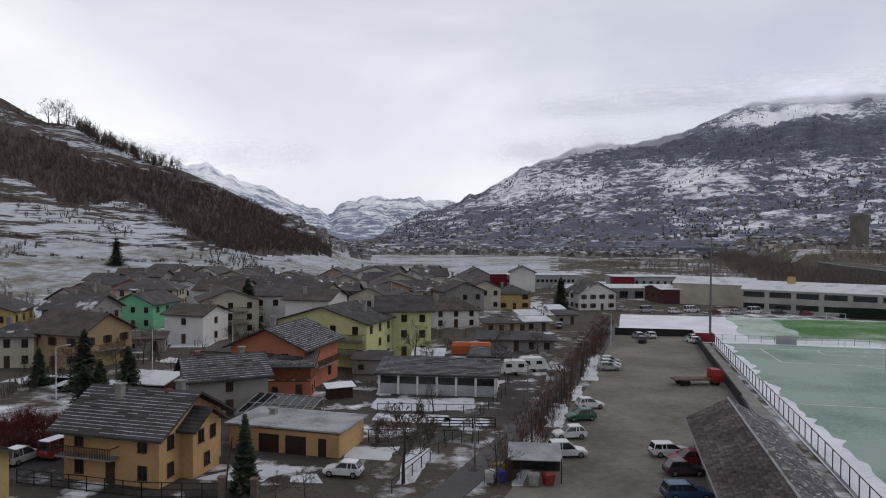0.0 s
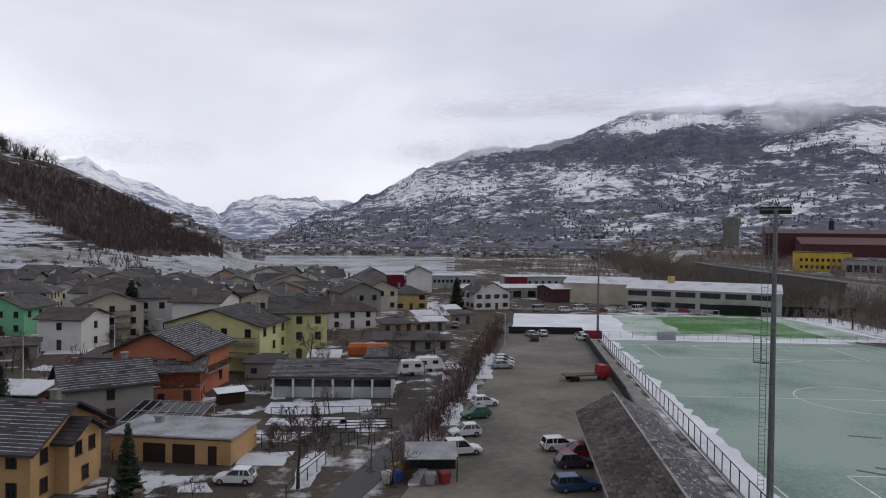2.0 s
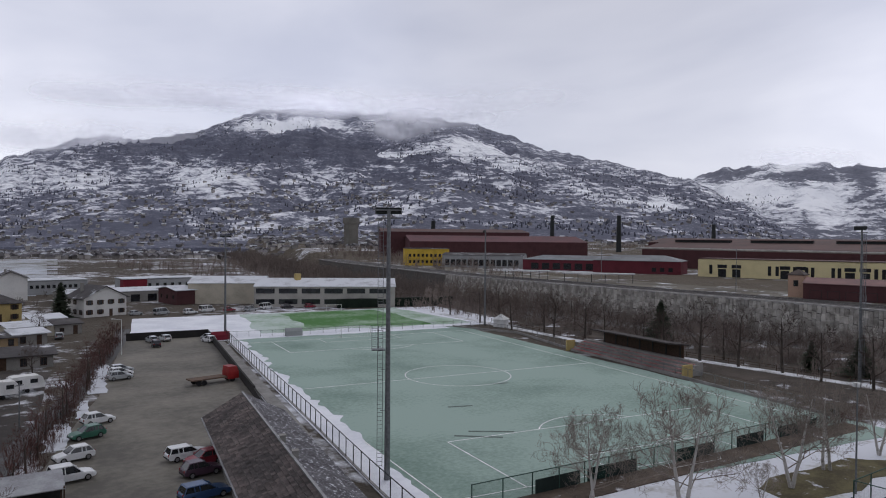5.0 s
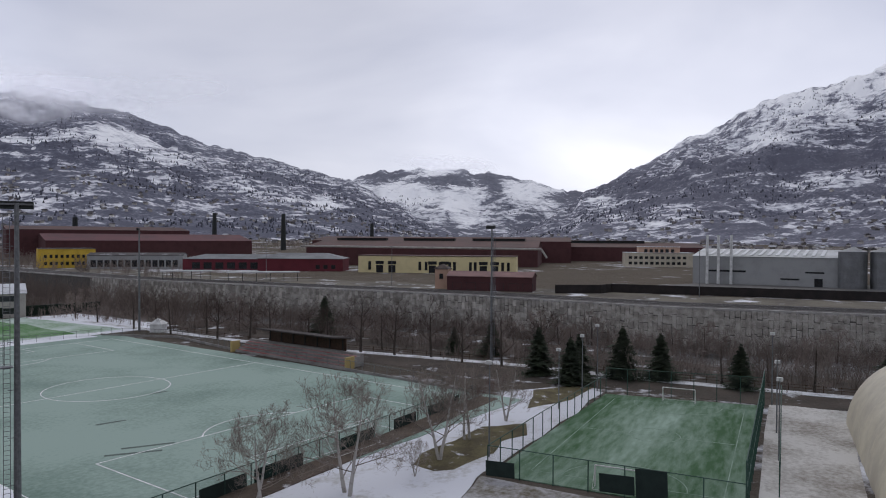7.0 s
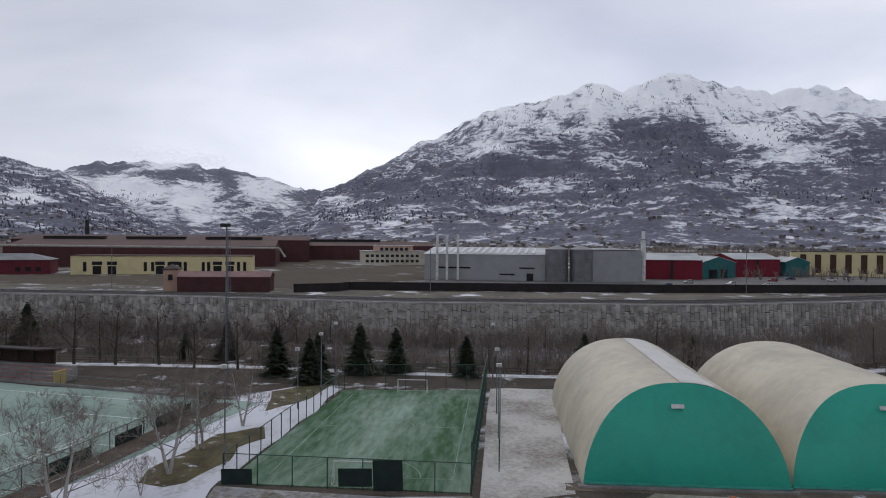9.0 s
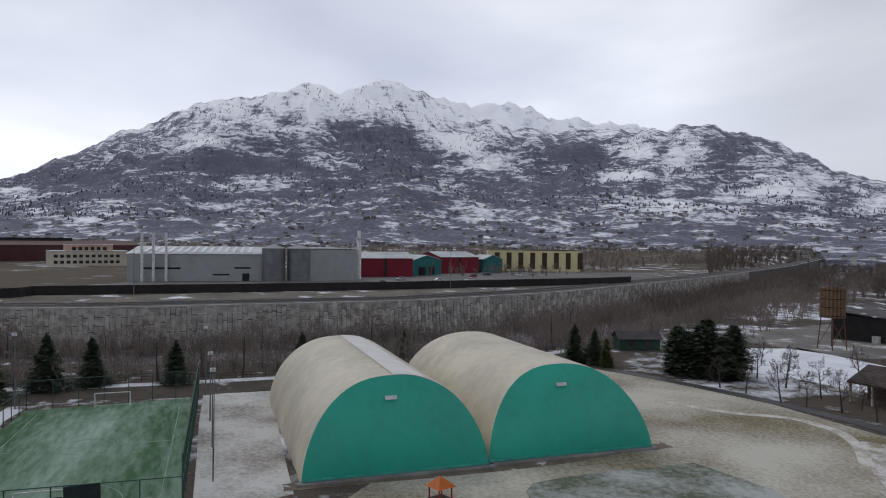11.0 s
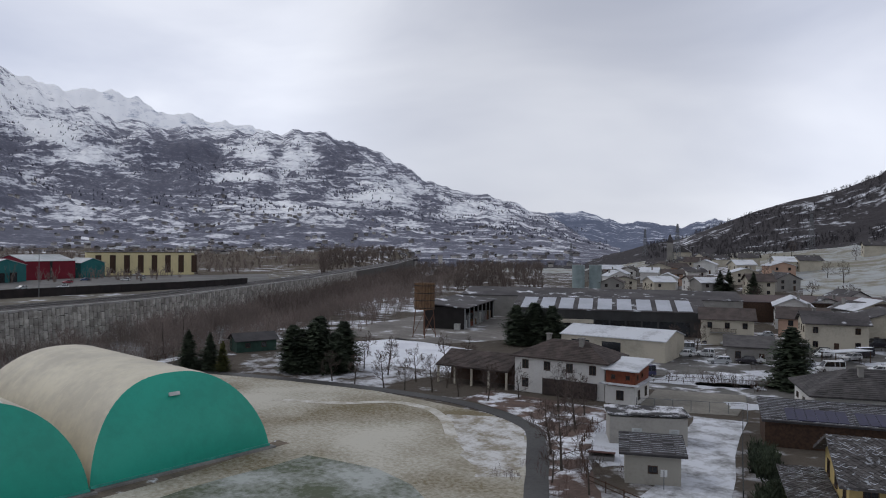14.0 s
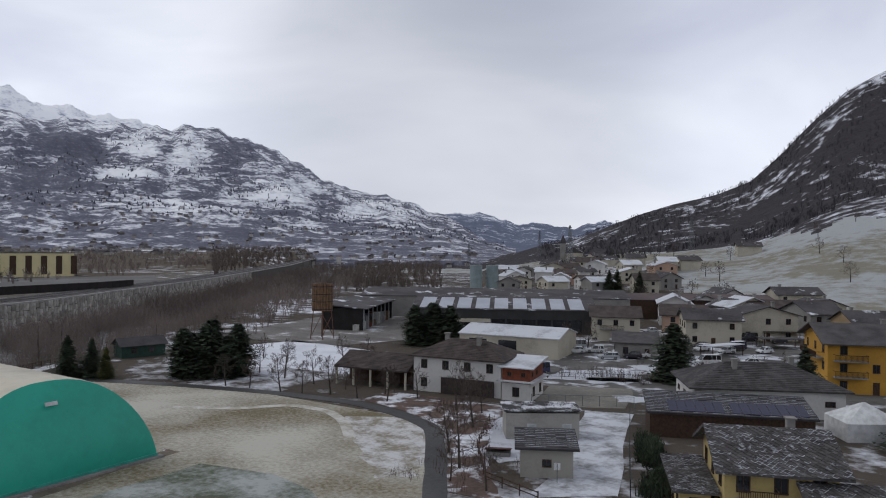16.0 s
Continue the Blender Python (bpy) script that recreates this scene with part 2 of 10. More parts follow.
def part(name, shape, material, parent, label="", m=None, smooth=False):
    me = shape if isinstance(shape, bpy.types.Mesh) else shape.mesh(name, material, smooth)
    ob = place(new(name, me), parent, m)
    if label:
        ob["label"] = label
    return ob


def thing(name, m, label, category, group="", kind=""):
    ob = new(name)
    ob.matrix_basis = m
    ob.empty_display_size = 0.5
    return tagged(ob, label, category, group, kind)


def solid(name, shape, material, label, category, kind="", m=None, smooth=False, group=""):
    ob = new(name, shape.mesh(name, material, smooth))
    if m is not None:
        ob.matrix_basis = m
    return tagged(ob, label, category, group, kind)


def polar(az, r, z=0.0):
    return Vector((math.sin(radians(az)) * r, math.cos(radians(az)) * r, z))


def lerp(pairs, x):
    """Smooth interpolation through (position, value) pairs."""
    if x <= pairs[0][0]:
        return pairs[0][1]
    for (a, va), (b, vb) in zip(pairs, pairs[1:]):
        if x <= b:
            return va + (vb - va) * (x - a) / (b - a)
    return pairs[-1][1]


def smooth01(a, b, x):
    u = min(1.0, max(0.0, (x - a) / (b - a)))
    return u * u * (3 - 2 * u)


def fbm(x, y, z=0.0, n=5, rough=0.5):
    s, a, k = 0.0, 1.0, 1.0
    for _ in range(n):
        s += a * noise.noise((x * k, y * k, z + k * 0.37))
        a *= rough
        k *= 2.03
    return s


def ridged(x, y, z=0.0, n=5):
    s, a, k = 0.0, 1.0, 1.0
    for _ in range(n):
        s += a * (1 - abs(noise.noise((x * k, y * k, z + k * 0.61))) * 2)
        a *= 0.5
        k *= 2.1
    return s / 1.9

# ---- ground, hills and mountains ----
EYE = 23.8
WALL_LINE = ((236, 420), (197, 237), (190, 85), (180, 25), (184, -53), (203, -105), (273, -219), (420, -420), (700, -760))


def wall_x(y):
    """Where the river wall runs, east of everything near."""
    p = WALL_LINE
    if y > p[0][1]:
        return p[0][0] + (y - p[0][1]) * 0.3
    for (x0, y0), (x1, y1) in zip(p, p[1:]):
        if y >= y1:
            u = (y0 - y) / (y0 - y1)
            return x0 + (x1 - x0) * u
    return p[-1][0] + (p[-1][1] - y) * 0.85


def ridge_height(crest, az, r):
    return EYE + r * math.tan(radians(lerp(crest, az)))


# the terraced hill to the north-west and the hill to the south, as crest lines seen from the eye
NW_CREST = ((-75, 13.0), (-45, 11.0), (-32, 9.1), (-29.4, 7.7), (-27.6, 7.6), (-25.5, 6.5), (-23.2, 5.6), (-20, 4.6), (-17.1, 3.3), (-15, 2.25), (-12.8, 1.4), (-9.7, 0.2), (-8, -0.5))
S_CREST = ((152, -0.2), (157.4, 0.6), (160.4, 1.75), (162.6, 2.6), (165.5, 3.5), (168.3, 4.1), (170.7, 5.1), (172.6, 6.9), (174.4, 8.8), (176.8, 11.0), (179.1, 12.1), (186, 14.5), (200, 15), (215, 13))


def height(x, y):
    r = math.hypot(x, y)
    az = math.degrees(math.atan2(x, y))
    z = 0.0
    e = x - wall_x(y)
    bank = lerp(((-420, 62), (-240, 30), (-150, 34), (-100, 38), (0, 42), (120, 44), (300, 48)), y)
    if e > -bank - 12:
        z -= 4.0 * smooth01(-bank - 12, -bank + 3, e)
    if e > 0:
        z = -4.0 + 11.0 * smooth01(6.0 + 0.004 * r, 16.0 + 0.014 * r, e)
        z += smooth01(400, 1500, r) * 16
    if e <= 0 and -75 < az < -6 and r > 300:
        c = max(2.0, ridge_height(NW_CREST, az, 760))
        s = min(1.0, max(0.0, (r - 330) / 430))
        z += (c * s ** 1.35 * smooth01(-75, -60, az) if r <= 760 else c * max(0.15, 1 - (r - 760) / 1500)) * smooth01(-5.8, -10.5, az)
        z += 2.2 * fbm(x * 0.012, y * 0.012, 3.0) * smooth01(330, 520, r) * smooth01(-5.8, -10.5, az)
    a2 = az if az > 0 else az + 360
    if 150 < a2 < 218 and r > 210 and e <= 0:
        c = max(2.0, ridge_height(S_CREST, a2, 950))
        # a gentle snow field first, then the steep slope
        s = min(1.0, max(0.0, (r - 210) / 740))
        f = 0.30 * smooth01(0.0, 0.62, s) + 0.70 * smooth01(0.5, 1.0, s) ** 1.2
        z += (c * f if r <= 950 else c * max(0.2, 1 - (r - 950) / 2200)) * smooth01(218, 205, a2) * smooth01(148, 156, a2)
        z += 1.5 * fbm(x * 0.01, y * 0.01, 7.0) * smooth01(300, 520, r)
    return z


def polar_sheet(az0, az1, naz, radii, fz, wrap=False):
    s = Shape()
    cols = naz if wrap else naz + 1
    for r in radii:
        for j in range(cols):
            az = az0 + (az1 - az0) * j / naz
            x, y = math.sin(radians(az)) * r, math.cos(radians(az)) * r
            s.v.append((x, y, fz(x, y, az, r)))
    for i in range(len(radii) - 1):
        for j in range(naz):
            k = (j + 1) % cols
            s.f.append((i * cols + k, i * cols + j, (i + 1) * cols + j, (i + 1) * cols + k))
    return s


def terrain_mat(name, dark, dark2, snow_bias, z0, z1, scale, band=3.0, fine=4.0, tint=(0.80, 0.82, 0.87), altw=0.1, patch=1.0, edge=0.18, dust=None, dust_hi=0.75, finew=0.75, steep=0.28, foot=None):
    """Winter slopes: dark woods and scrub, with snow lying in patches along the contours and thicker higher up."""
    m = bpy.data.materials.new(name)
    m.use_nodes = True
    n, l = m.node_tree.nodes, m.node_tree.links
    b = n["Principled BSDF"]
    b.inputs["Roughness"].default_value = 0.95
    b.inputs["Specular IOR Level"].default_value = 0.1
    geo = n.new("ShaderNodeNewGeometry")
    mp = n.new("ShaderNodeMapping")
    mp.inputs["Scale"].default_value = (1, 1, band)
    l.new(geo.outputs["Position"], mp.inputs["Vector"])

    def nz(sc, det, ro, vec):
        t = n.new("ShaderNodeTexNoise")
        t.inputs["Scale"].default_value = sc
        t.inputs["Detail"].default_value = det
        t.inputs["Roughness"].default_value = ro
        l.new(vec, t.inputs["Vector"])
        return t.outputs["Fac"]

    def math_node(op, a, bb, cc=None):
        t = n.new("ShaderNodeMath")
        t.operation = op
        for i, v in enumerate((a, bb, cc)):
            if v is None:
                continue
            if isinstance(v, (int, float)):
                t.inputs[i].default_value = v
            else:
                l.new(v, t.inputs[i])
        return t.outputs[0]

    big = nz(scale * 0.35, 5, 0.55, geo.outputs["Position"])
    mid = nz(scale, 6, 0.6, mp.outputs["Vector"])
    sml = nz(scale * fine, 6, 0.65, mp.outputs["Vector"])
    sep = n.new("ShaderNodeSeparateXYZ")
    l.new(geo.outputs["Position"], sep.inputs[0])
    alt = n.new("ShaderNodeMapRange")
    alt.inputs["From Min"].default_value = z0
    alt.inputs["From Max"].default_value = z1
    l.new(sep.outputs["Z"], alt.inputs["Value"])
    nsep = n.new("ShaderNodeSeparateXYZ")
    l.new(geo.outputs["Normal"], nsep.inputs[0])
    s = math_node("MULTIPLY_ADD", mid, 0.8 * patch, 0.4 - 0.4 * patch)
    s = math_node("MULTIPLY_ADD", sml, finew, math_node("ADD", s, 0.375 - 0.5 * finew + (0.28 - steep) * 0.9))
    if foot:
        # woods and hamlets at the foot keep little snow
        low = n.new("ShaderNodeMapRange")
        low.inputs["From Min"].default_value = foot[0]
        low.inputs["From Max"].default_value = foot[1]
        low.inputs["To Min"].default_value = foot[2]
        low.inputs["To Max"].default_value = 0.0
        l.new(sep.outputs["Z"], low.inputs["Value"])
        s = math_node("ADD", s, low.outputs["Result"])
    s = math_node("MULTIPLY_ADD", big, 0.75, s)
    s = math_node("MULTIPLY_ADD", alt.outputs["Result"], altw, s)
    s = math_node("MULTIPLY_ADD", nsep.outputs["Z"], steep, s)
    sn = n.new("ShaderNodeMapRange")
    sn.inputs["From Min"].default_value = 1.50 - snow_bias
    sn.inputs["From Max"].default_value = 1.50 + edge - snow_bias
    l.new(s, sn.inputs["Value"])
    dk = n.new("ShaderNodeMix")
    dk.data_type = "RGBA"
    dk.inputs["A"].default_value = (*dark, 1)
    dk.inputs["B"].default_value = (*dark2, 1)
    l.new(nz(scale * 1.7, 5, 0.7, geo.outputs["Position"]), dk.inputs["Factor"])
    bare = dk.outputs["Result"]
    if dust:
        # woods powdered with snow, more of it higher up
        d0 = math_node("MULTIPLY_ADD", alt.outputs["Result"], dust_hi, -0.80)
        d1 = math_node("MULTIPLY_ADD", nz(scale * 0.8, 4, 0.5, geo.outputs["Position"]), 1.3, d0)
        d2 = math_node("MULTIPLY_ADD", nz(scale * 14, 4, 0.75, mp.outputs["Vector"]), 0.9, math_node("ADD", d1, -0.2))
        dr = n.new("ShaderNodeMapRange")
        dr.inputs["From Min"].default_value = 0.12
        dr.inputs["From Max"].default_value = 0.95
        l.new(d2, dr.inputs["Value"])
        dm = n.new("ShaderNodeMix")
        dm.data_type = "RGBA"
        dm.inputs["B"].default_value = (*dust, 1)
        l.new(bare, dm.inputs["A"])
        l.new(dr.outputs["Result"], dm.inputs["Factor"])
        bare = dm.outputs["Result"]
    mx = n.new("ShaderNodeMix")
    mx.data_type = "RGBA"
    mx.inputs["B"].default_value = (*tint, 1)
    l.new(bare, mx.inputs["A"])
    l.new(sn.outputs["Result"], mx.inputs["Factor"])
    l.new(mx.outputs["Result"], b.inputs["Base Color"])
    bp = n.new("ShaderNodeBump")
    bp.inputs["Strength"].default_value = 0.5
    bp.inputs["Distance"].default_value = 0.25 / scale
    l.new(sml, bp.inputs["Height"])
    l.new(bp.outputs["Normal"], b.inputs["Normal"])
    return m


GROUND = terrain_mat("winter_ground", (0.075, 0.064, 0.054), (0.130, 0.112, 0.090), 0.06, 0, 60, 0.035, 1.0, 6.0)
radii = [0.5, 8, 16, 24, 32] + [36 * 1.022 ** i for i in range(228)]
HILL_NW = terrain_mat("terraced_hillside", (0.070, 0.058, 0.052), (0.115, 0.096, 0.082), 0.045, 0, 160, 0.018, 12.0, 4.5, altw=0.05, edge=0.09, tint=(0.60, 0.63, 0.68))
FIELD_S = terrain_mat("snow_field", (0.22, 0.205, 0.15), (0.33, 0.31, 0.25), 0.17, 0, 160, 0.02, 3.0, 6.0, altw=0.1, tint=(0.45, 0.47, 0.47))
HILL_S = terrain_mat("dark_rocky_hillside", (0.045, 0.042, 0.046), (0.075, 0.068, 0.070), -0.04, 40, 240, 0.02, 1.2, 4.0, altw=0.16)
PLATEAU = terrain_mat("brown_plateau", (0.098, 0.082, 0.064), (0.148, 0.125, 0.096), 0.0, 0, 60, 0.02, 1.0, 5.0)
ground_sheet = polar_sheet(0, 360, 540, [r for r in radii if r < 4700], lambda x, y, az, r: height(x, y), True)
ground_sheet.f.append(tuple(range(540)))
ground = solid("ground", ground_sheet, GROUND,
               "patchy snow and brown winter grass on the valley floor", "ground", "structure")
SCRUB_HI = ((-34, 7.6), (-32.1, 7.1), (-29.15, 6.3), (-25, 4.8), (-21.85, 4.6), (-19.15, 3.7), (-14, 1.8), (-10.1, -0.6), (-9, -1.0))
SCRUB_LO = ((-34, 4.3), (-32.1, 4.0), (-28.2, 1.8), (-24.2, 2.4), (-21, 0.6), (-18.9, -0.7), (-15.8, -1.5), (-9, -1.8))
SCRUB = mat("leaf_litter_slope", (0.085, 0.062, 0.058), (0.055, 0.042, 0.040), 0.03, 0.95, 0.5, fine=0.3)
SNOWFIELD = terrain_mat("valley_snow_field", (0.16, 0.15, 0.12), (0.26, 0.25, 0.21), 0.24, 0, 160, 0.016, 5.0, 7.0, altw=0.0, tint=(0.54, 0.57, 0.62), edge=0.25)
FIELD_EDGE = ((-40, 200), (-29, 205), (-27, 250), (-25, 320), (-21, 335), (-16, 315), (9, 325))
for m_ in (HILL_NW, FIELD_S, HILL_S, PLATEAU, SCRUB, SNOWFIELD):
    ground.data.materials.append(m_)
for p_ in ground.data.polygons:
    c_ = p_.center
    r_, a_ = math.hypot(c_.x, c_.y), math.degrees(math.atan2(c_.x, c_.y))
    a2_ = a_ if a_ > 0 else a_ + 360
    if c_.x > wall_x(c_.y):
        p_.material_index = 4
    elif -75 < a_ < 9 and r_ > lerp(FIELD_EDGE, a_) + 25 * noise.noise((a_ * 0.5, 3, 3)) and r_ < (5000 if a_ < -8.5 else 800):
        el_ = math.degrees(math.atan2(c_.z - EYE, r_)) + 0.5 * fbm(a_ * 0.35, r_ * 0.01, 2.0, 4)
        inside_ = -36 < a_ < -9 and lerp(SCRUB_LO, a_) < el_ < lerp(SCRUB_HI, a_)
        p_.material_index = 5 if inside_ else 6 if a_ > -9 or el_ < (-0.6 if a_ < -25 else -1.2) and r_ < 700 else 1
    elif 143 < a2_ < 218 and r_ > lerp(((143, 640), (152, 640), (160, 560), (166, 340), (172, 235)), a2_):
        p_.material_index = 2 if r_ < 600 + 60 * noise.noise((a2_ * 0.3, 1, 1)) + (165 - a2_) * 8 else 3


MOUNTS = []


def slope_mat(name, dark, dark2, z0, z1, scale=0.016, band=5.0, dust=(0.30, 0.32, 0.39), terr=1.7, fine=1.0, gully=1.6, fall=(0.35, 1.0, 0.3), bright=(0.95, 0.96, 0.98), thin=(0.52, 0.53, 0.58)):
    """Wooded winter slopes: snow lies where the mesh's cover is high, broken up along the terraces and, high up, along the gullies."""
    m = bpy.data.materials.new(name)
    m.use_nodes = True
    n, l = m.node_tree.nodes, m.node_tree.links
    b = n["Principled BSDF"]
    b.inputs["Roughness"].default_value = 0.95
    b.inputs["Specular IOR Level"].default_value = 0.1
    geo = n.new("ShaderNodeNewGeometry")
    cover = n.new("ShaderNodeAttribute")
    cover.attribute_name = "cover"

    def mapped(sc):
        t = n.new("ShaderNodeMapping")
        t.inputs["Scale"].default_value = sc
        l.new(geo.outputs["Position"], t.inputs["Vector"])
        return t.outputs["Vector"]

    def nz(sc, det, ro, vec, dist=0.0):
        t = n.new("ShaderNodeTexNoise")
        t.inputs["Scale"].default_value = sc
        t.inputs["Detail"].default_value = det
        t.inputs["Roughness"].default_value = ro
        t.inputs["Distortion"].default_value = dist
        l.new(vec, t.inputs["Vector"])
        return t.outputs["Fac"]

    def op(kind, *a):
        t = n.new("ShaderNodeMath")
        t.operation = kind
        for i, v in enumerate(a):
            if isinstance(v, (int, float)):
                t.inputs[i].default_value = v
            else:
                l.new(v, t.inputs[i])
        return t.outputs[0]

    def ramp(v, a, c, lo=0.0, hi=1.0):
        t = n.new("ShaderNodeMapRange")
        for key, val in (("From Min", a), ("From Max", c), ("To Min", lo), ("To Max", hi)):
            t.inputs[key].default_value = val
        l.new(v, t.inputs["Value"])
        return t.outputs["Result"]

    def blend(f, a, c):
        t = n.new("ShaderNodeMix")
        t.data_type = "RGBA"
        for key, v in (("Factor", f), ("A", a), ("B", c)):
            if isinstance(v, tuple):
                t.inputs[key].default_value = (*v, 1)
            else:
                l.new(v, t.inputs[key])
        return t.outputs["Result"]

    sep = n.new("ShaderNodeSeparateXYZ")
    l.new(geo.outputs["Position"], sep.inputs[0])
    alpine = ramp(sep.outputs["Z"], z0, z1)
    layered = mapped((1, 1, band))
    small = nz(scale * 4.5, 4, 0.7, mapped((1, 1, 2.2)))
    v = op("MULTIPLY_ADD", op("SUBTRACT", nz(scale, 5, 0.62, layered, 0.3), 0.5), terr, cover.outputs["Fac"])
    v = op("MULTIPLY_ADD", op("SUBTRACT", small, 0.5), fine, v)
    if gully:
        g = op("MULTIPLY", op("SUBTRACT", nz(scale * 0.9, 5, 0.6, mapped(fall), 0.5), 0.5), alpine)
        v = op("MULTIPLY_ADD", g, gully, v)
    lies = ramp(v, 0.47, 0.55)
    wood = blend(nz(scale * 0.9, 5, 0.7, geo.outputs["Position"]), dark, dark2)
    powder = op("MULTIPLY_ADD", alpine, 0.30, op("MULTIPLY_ADD", op("SUBTRACT", nz(scale * 9, 3, 0.8, geo.outputs["Position"]), 0.5), 1.6, op("MULTIPLY", op("SUBTRACT", v, 0.05), 0.75)))
    wood = blend(ramp(powder, 0.12, 0.75), wood, dust)
    snow = blend(ramp(v, 0.52, 0.86), thin, bright)
    l.new(blend(lies, wood, snow), b.inputs["Base Color"])
    bp = n.new("ShaderNodeBump")
    bp.inputs["Strength"].default_value = 0.4
    bp.inputs["Distance"].default_value = 7.0
    l.new(small, bp.inputs["Height"])
    l.new(bp.outputs["Normal"], b.inputs["Normal"])
    return m


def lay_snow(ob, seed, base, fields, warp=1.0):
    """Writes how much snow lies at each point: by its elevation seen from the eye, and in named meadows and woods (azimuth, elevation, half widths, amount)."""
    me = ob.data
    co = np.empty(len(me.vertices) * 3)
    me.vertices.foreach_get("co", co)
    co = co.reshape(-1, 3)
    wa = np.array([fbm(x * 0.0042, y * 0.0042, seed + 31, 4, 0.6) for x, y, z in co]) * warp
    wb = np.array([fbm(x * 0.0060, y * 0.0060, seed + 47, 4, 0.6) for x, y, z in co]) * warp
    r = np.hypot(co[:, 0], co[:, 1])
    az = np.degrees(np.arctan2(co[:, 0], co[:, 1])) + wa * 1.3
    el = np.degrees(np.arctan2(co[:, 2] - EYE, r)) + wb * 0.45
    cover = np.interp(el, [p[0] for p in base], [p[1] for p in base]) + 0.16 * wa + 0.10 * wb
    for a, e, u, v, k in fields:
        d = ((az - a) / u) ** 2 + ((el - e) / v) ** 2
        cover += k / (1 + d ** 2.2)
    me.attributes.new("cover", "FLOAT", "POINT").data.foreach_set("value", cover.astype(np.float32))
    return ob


def mountain(name, crest, foot_r, crest_r, mat_, label, seed, rough=1.0, bulge=1.25, naz=420, nr=110, foot_z=14, behind=1.15, jag=0.0, base=((0, 0.3), (10, 0.5)), fields=()):
    """A mountain side that climbs from its foot to a crest line given as (azimuth, elevation) seen from the eye."""
    az0, az1 = crest[0][0], crest[-1][0]

    def fz(x, y, az, r):
        top = EYE + crest_r * math.tan(radians(lerp(crest, az)))
        top += (fbm(az * 0.9, seed, 1.0, 5) * 0.010) * crest_r * 0.5 
        s = (r - foot_r) / (crest_r - foot_r)
        top += fbm(x * 0.0045, y * 0.0045, seed + 6, 5, 0.6) * jag * crest_r * 0.5 * smooth01(az0, az0 + 3, az) * smooth01(az1, az1 - 3, az) * smooth01(0.5, 1.0, s)
        if s > 1:
            return top - (s - 1) * (crest_r - foot_r) * 0.5
        if s <= 0:
            return -60.0
        p = s ** bulge
        relief = (ridged(x * 0.0016, y * 0.0016, seed, 6) - 0.45) * 0.34 + fbm(x * 0.006, y * 0.006, seed, 5) * 0.07 + (ridged(x * 0.0052, y * 0.0052, seed + 3, 4) - 0.45) * 0.085
        relief *= rough * math.sin(math.pi * min(1.0, s)) * (0.35 + 0.65 * s)
        return foot_z - 8 + (top - foot_z + 8) * max(0.0, p + relief * (1 - s * 0.25))

    MOUNTS.append((az0, az1, foot_r, crest_r, fz))
    rr = [foot_r, foot_r + 1] + [foot_r + (crest_r - foot_r) * (i / nr) ** 1.15 for i in range(1, nr + 1)] + [crest_r * behind]
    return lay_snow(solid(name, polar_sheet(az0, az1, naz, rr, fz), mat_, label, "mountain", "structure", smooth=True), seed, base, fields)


# farthest rock: pale blue base colour includes the haze of distance
M_FAR = slope_mat("hazed_snowy_rock", (0.15, 0.18, 0.26), (0.22, 0.25, 0.33), 60, 330, 0.012, 2.0, (0.42, 0.46, 0.55), gully=1.2, thin=(0.60, 0.63, 0.70))
# wood tones of these flanks are raised to blue-grey, aerial haze as base colour
M_WEST = slope_mat("hazed_patchy_slope", (0.088, 0.092, 0.125), (0.135, 0.140, 0.178), 250, 620, 0.016, 5.0, (0.30, 0.315, 0.38), gully=1.2, fall=(1.0, 0.35, 0.3))
M_MID = slope_mat("hazed_open_slope", (0.110, 0.115, 0.150), (0.155, 0.16, 0.195), 100, 480, 0.011, 4.0, (0.25, 0.262, 0.31), terr=1.5, gully=0.8)
M_BIG = slope_mat("hazed_high_slope", (0.100, 0.102, 0.134), (0.152, 0.156, 0.195), 300, 720, 0.016, 5.0, (0.32, 0.33, 0.39), gully=3.6)
# distance haze painted in: wood, powder and thin snow all shifted to blue
M_BLUE = slope_mat("haze_blue_far_slope", (0.10, 0.12, 0.18), (0.15, 0.17, 0.23), 100, 420, 0.011, 3.0, (0.22, 0.25, 0.33), gully=0.6, thin=(0.42, 0.45, 0.53))
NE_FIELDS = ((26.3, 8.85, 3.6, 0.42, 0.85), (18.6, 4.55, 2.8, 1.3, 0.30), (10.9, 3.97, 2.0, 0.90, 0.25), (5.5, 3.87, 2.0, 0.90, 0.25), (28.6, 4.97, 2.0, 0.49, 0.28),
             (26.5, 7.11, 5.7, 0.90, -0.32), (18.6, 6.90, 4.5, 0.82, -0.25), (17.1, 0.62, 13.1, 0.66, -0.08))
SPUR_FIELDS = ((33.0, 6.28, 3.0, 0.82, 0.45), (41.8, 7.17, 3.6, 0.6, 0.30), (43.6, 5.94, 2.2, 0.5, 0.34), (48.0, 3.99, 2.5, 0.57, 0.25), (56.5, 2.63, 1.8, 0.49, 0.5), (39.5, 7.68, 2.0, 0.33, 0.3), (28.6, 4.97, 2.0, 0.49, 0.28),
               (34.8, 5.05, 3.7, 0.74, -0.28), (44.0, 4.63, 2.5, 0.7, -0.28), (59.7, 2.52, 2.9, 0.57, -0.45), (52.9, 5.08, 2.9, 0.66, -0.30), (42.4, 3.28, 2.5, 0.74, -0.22))
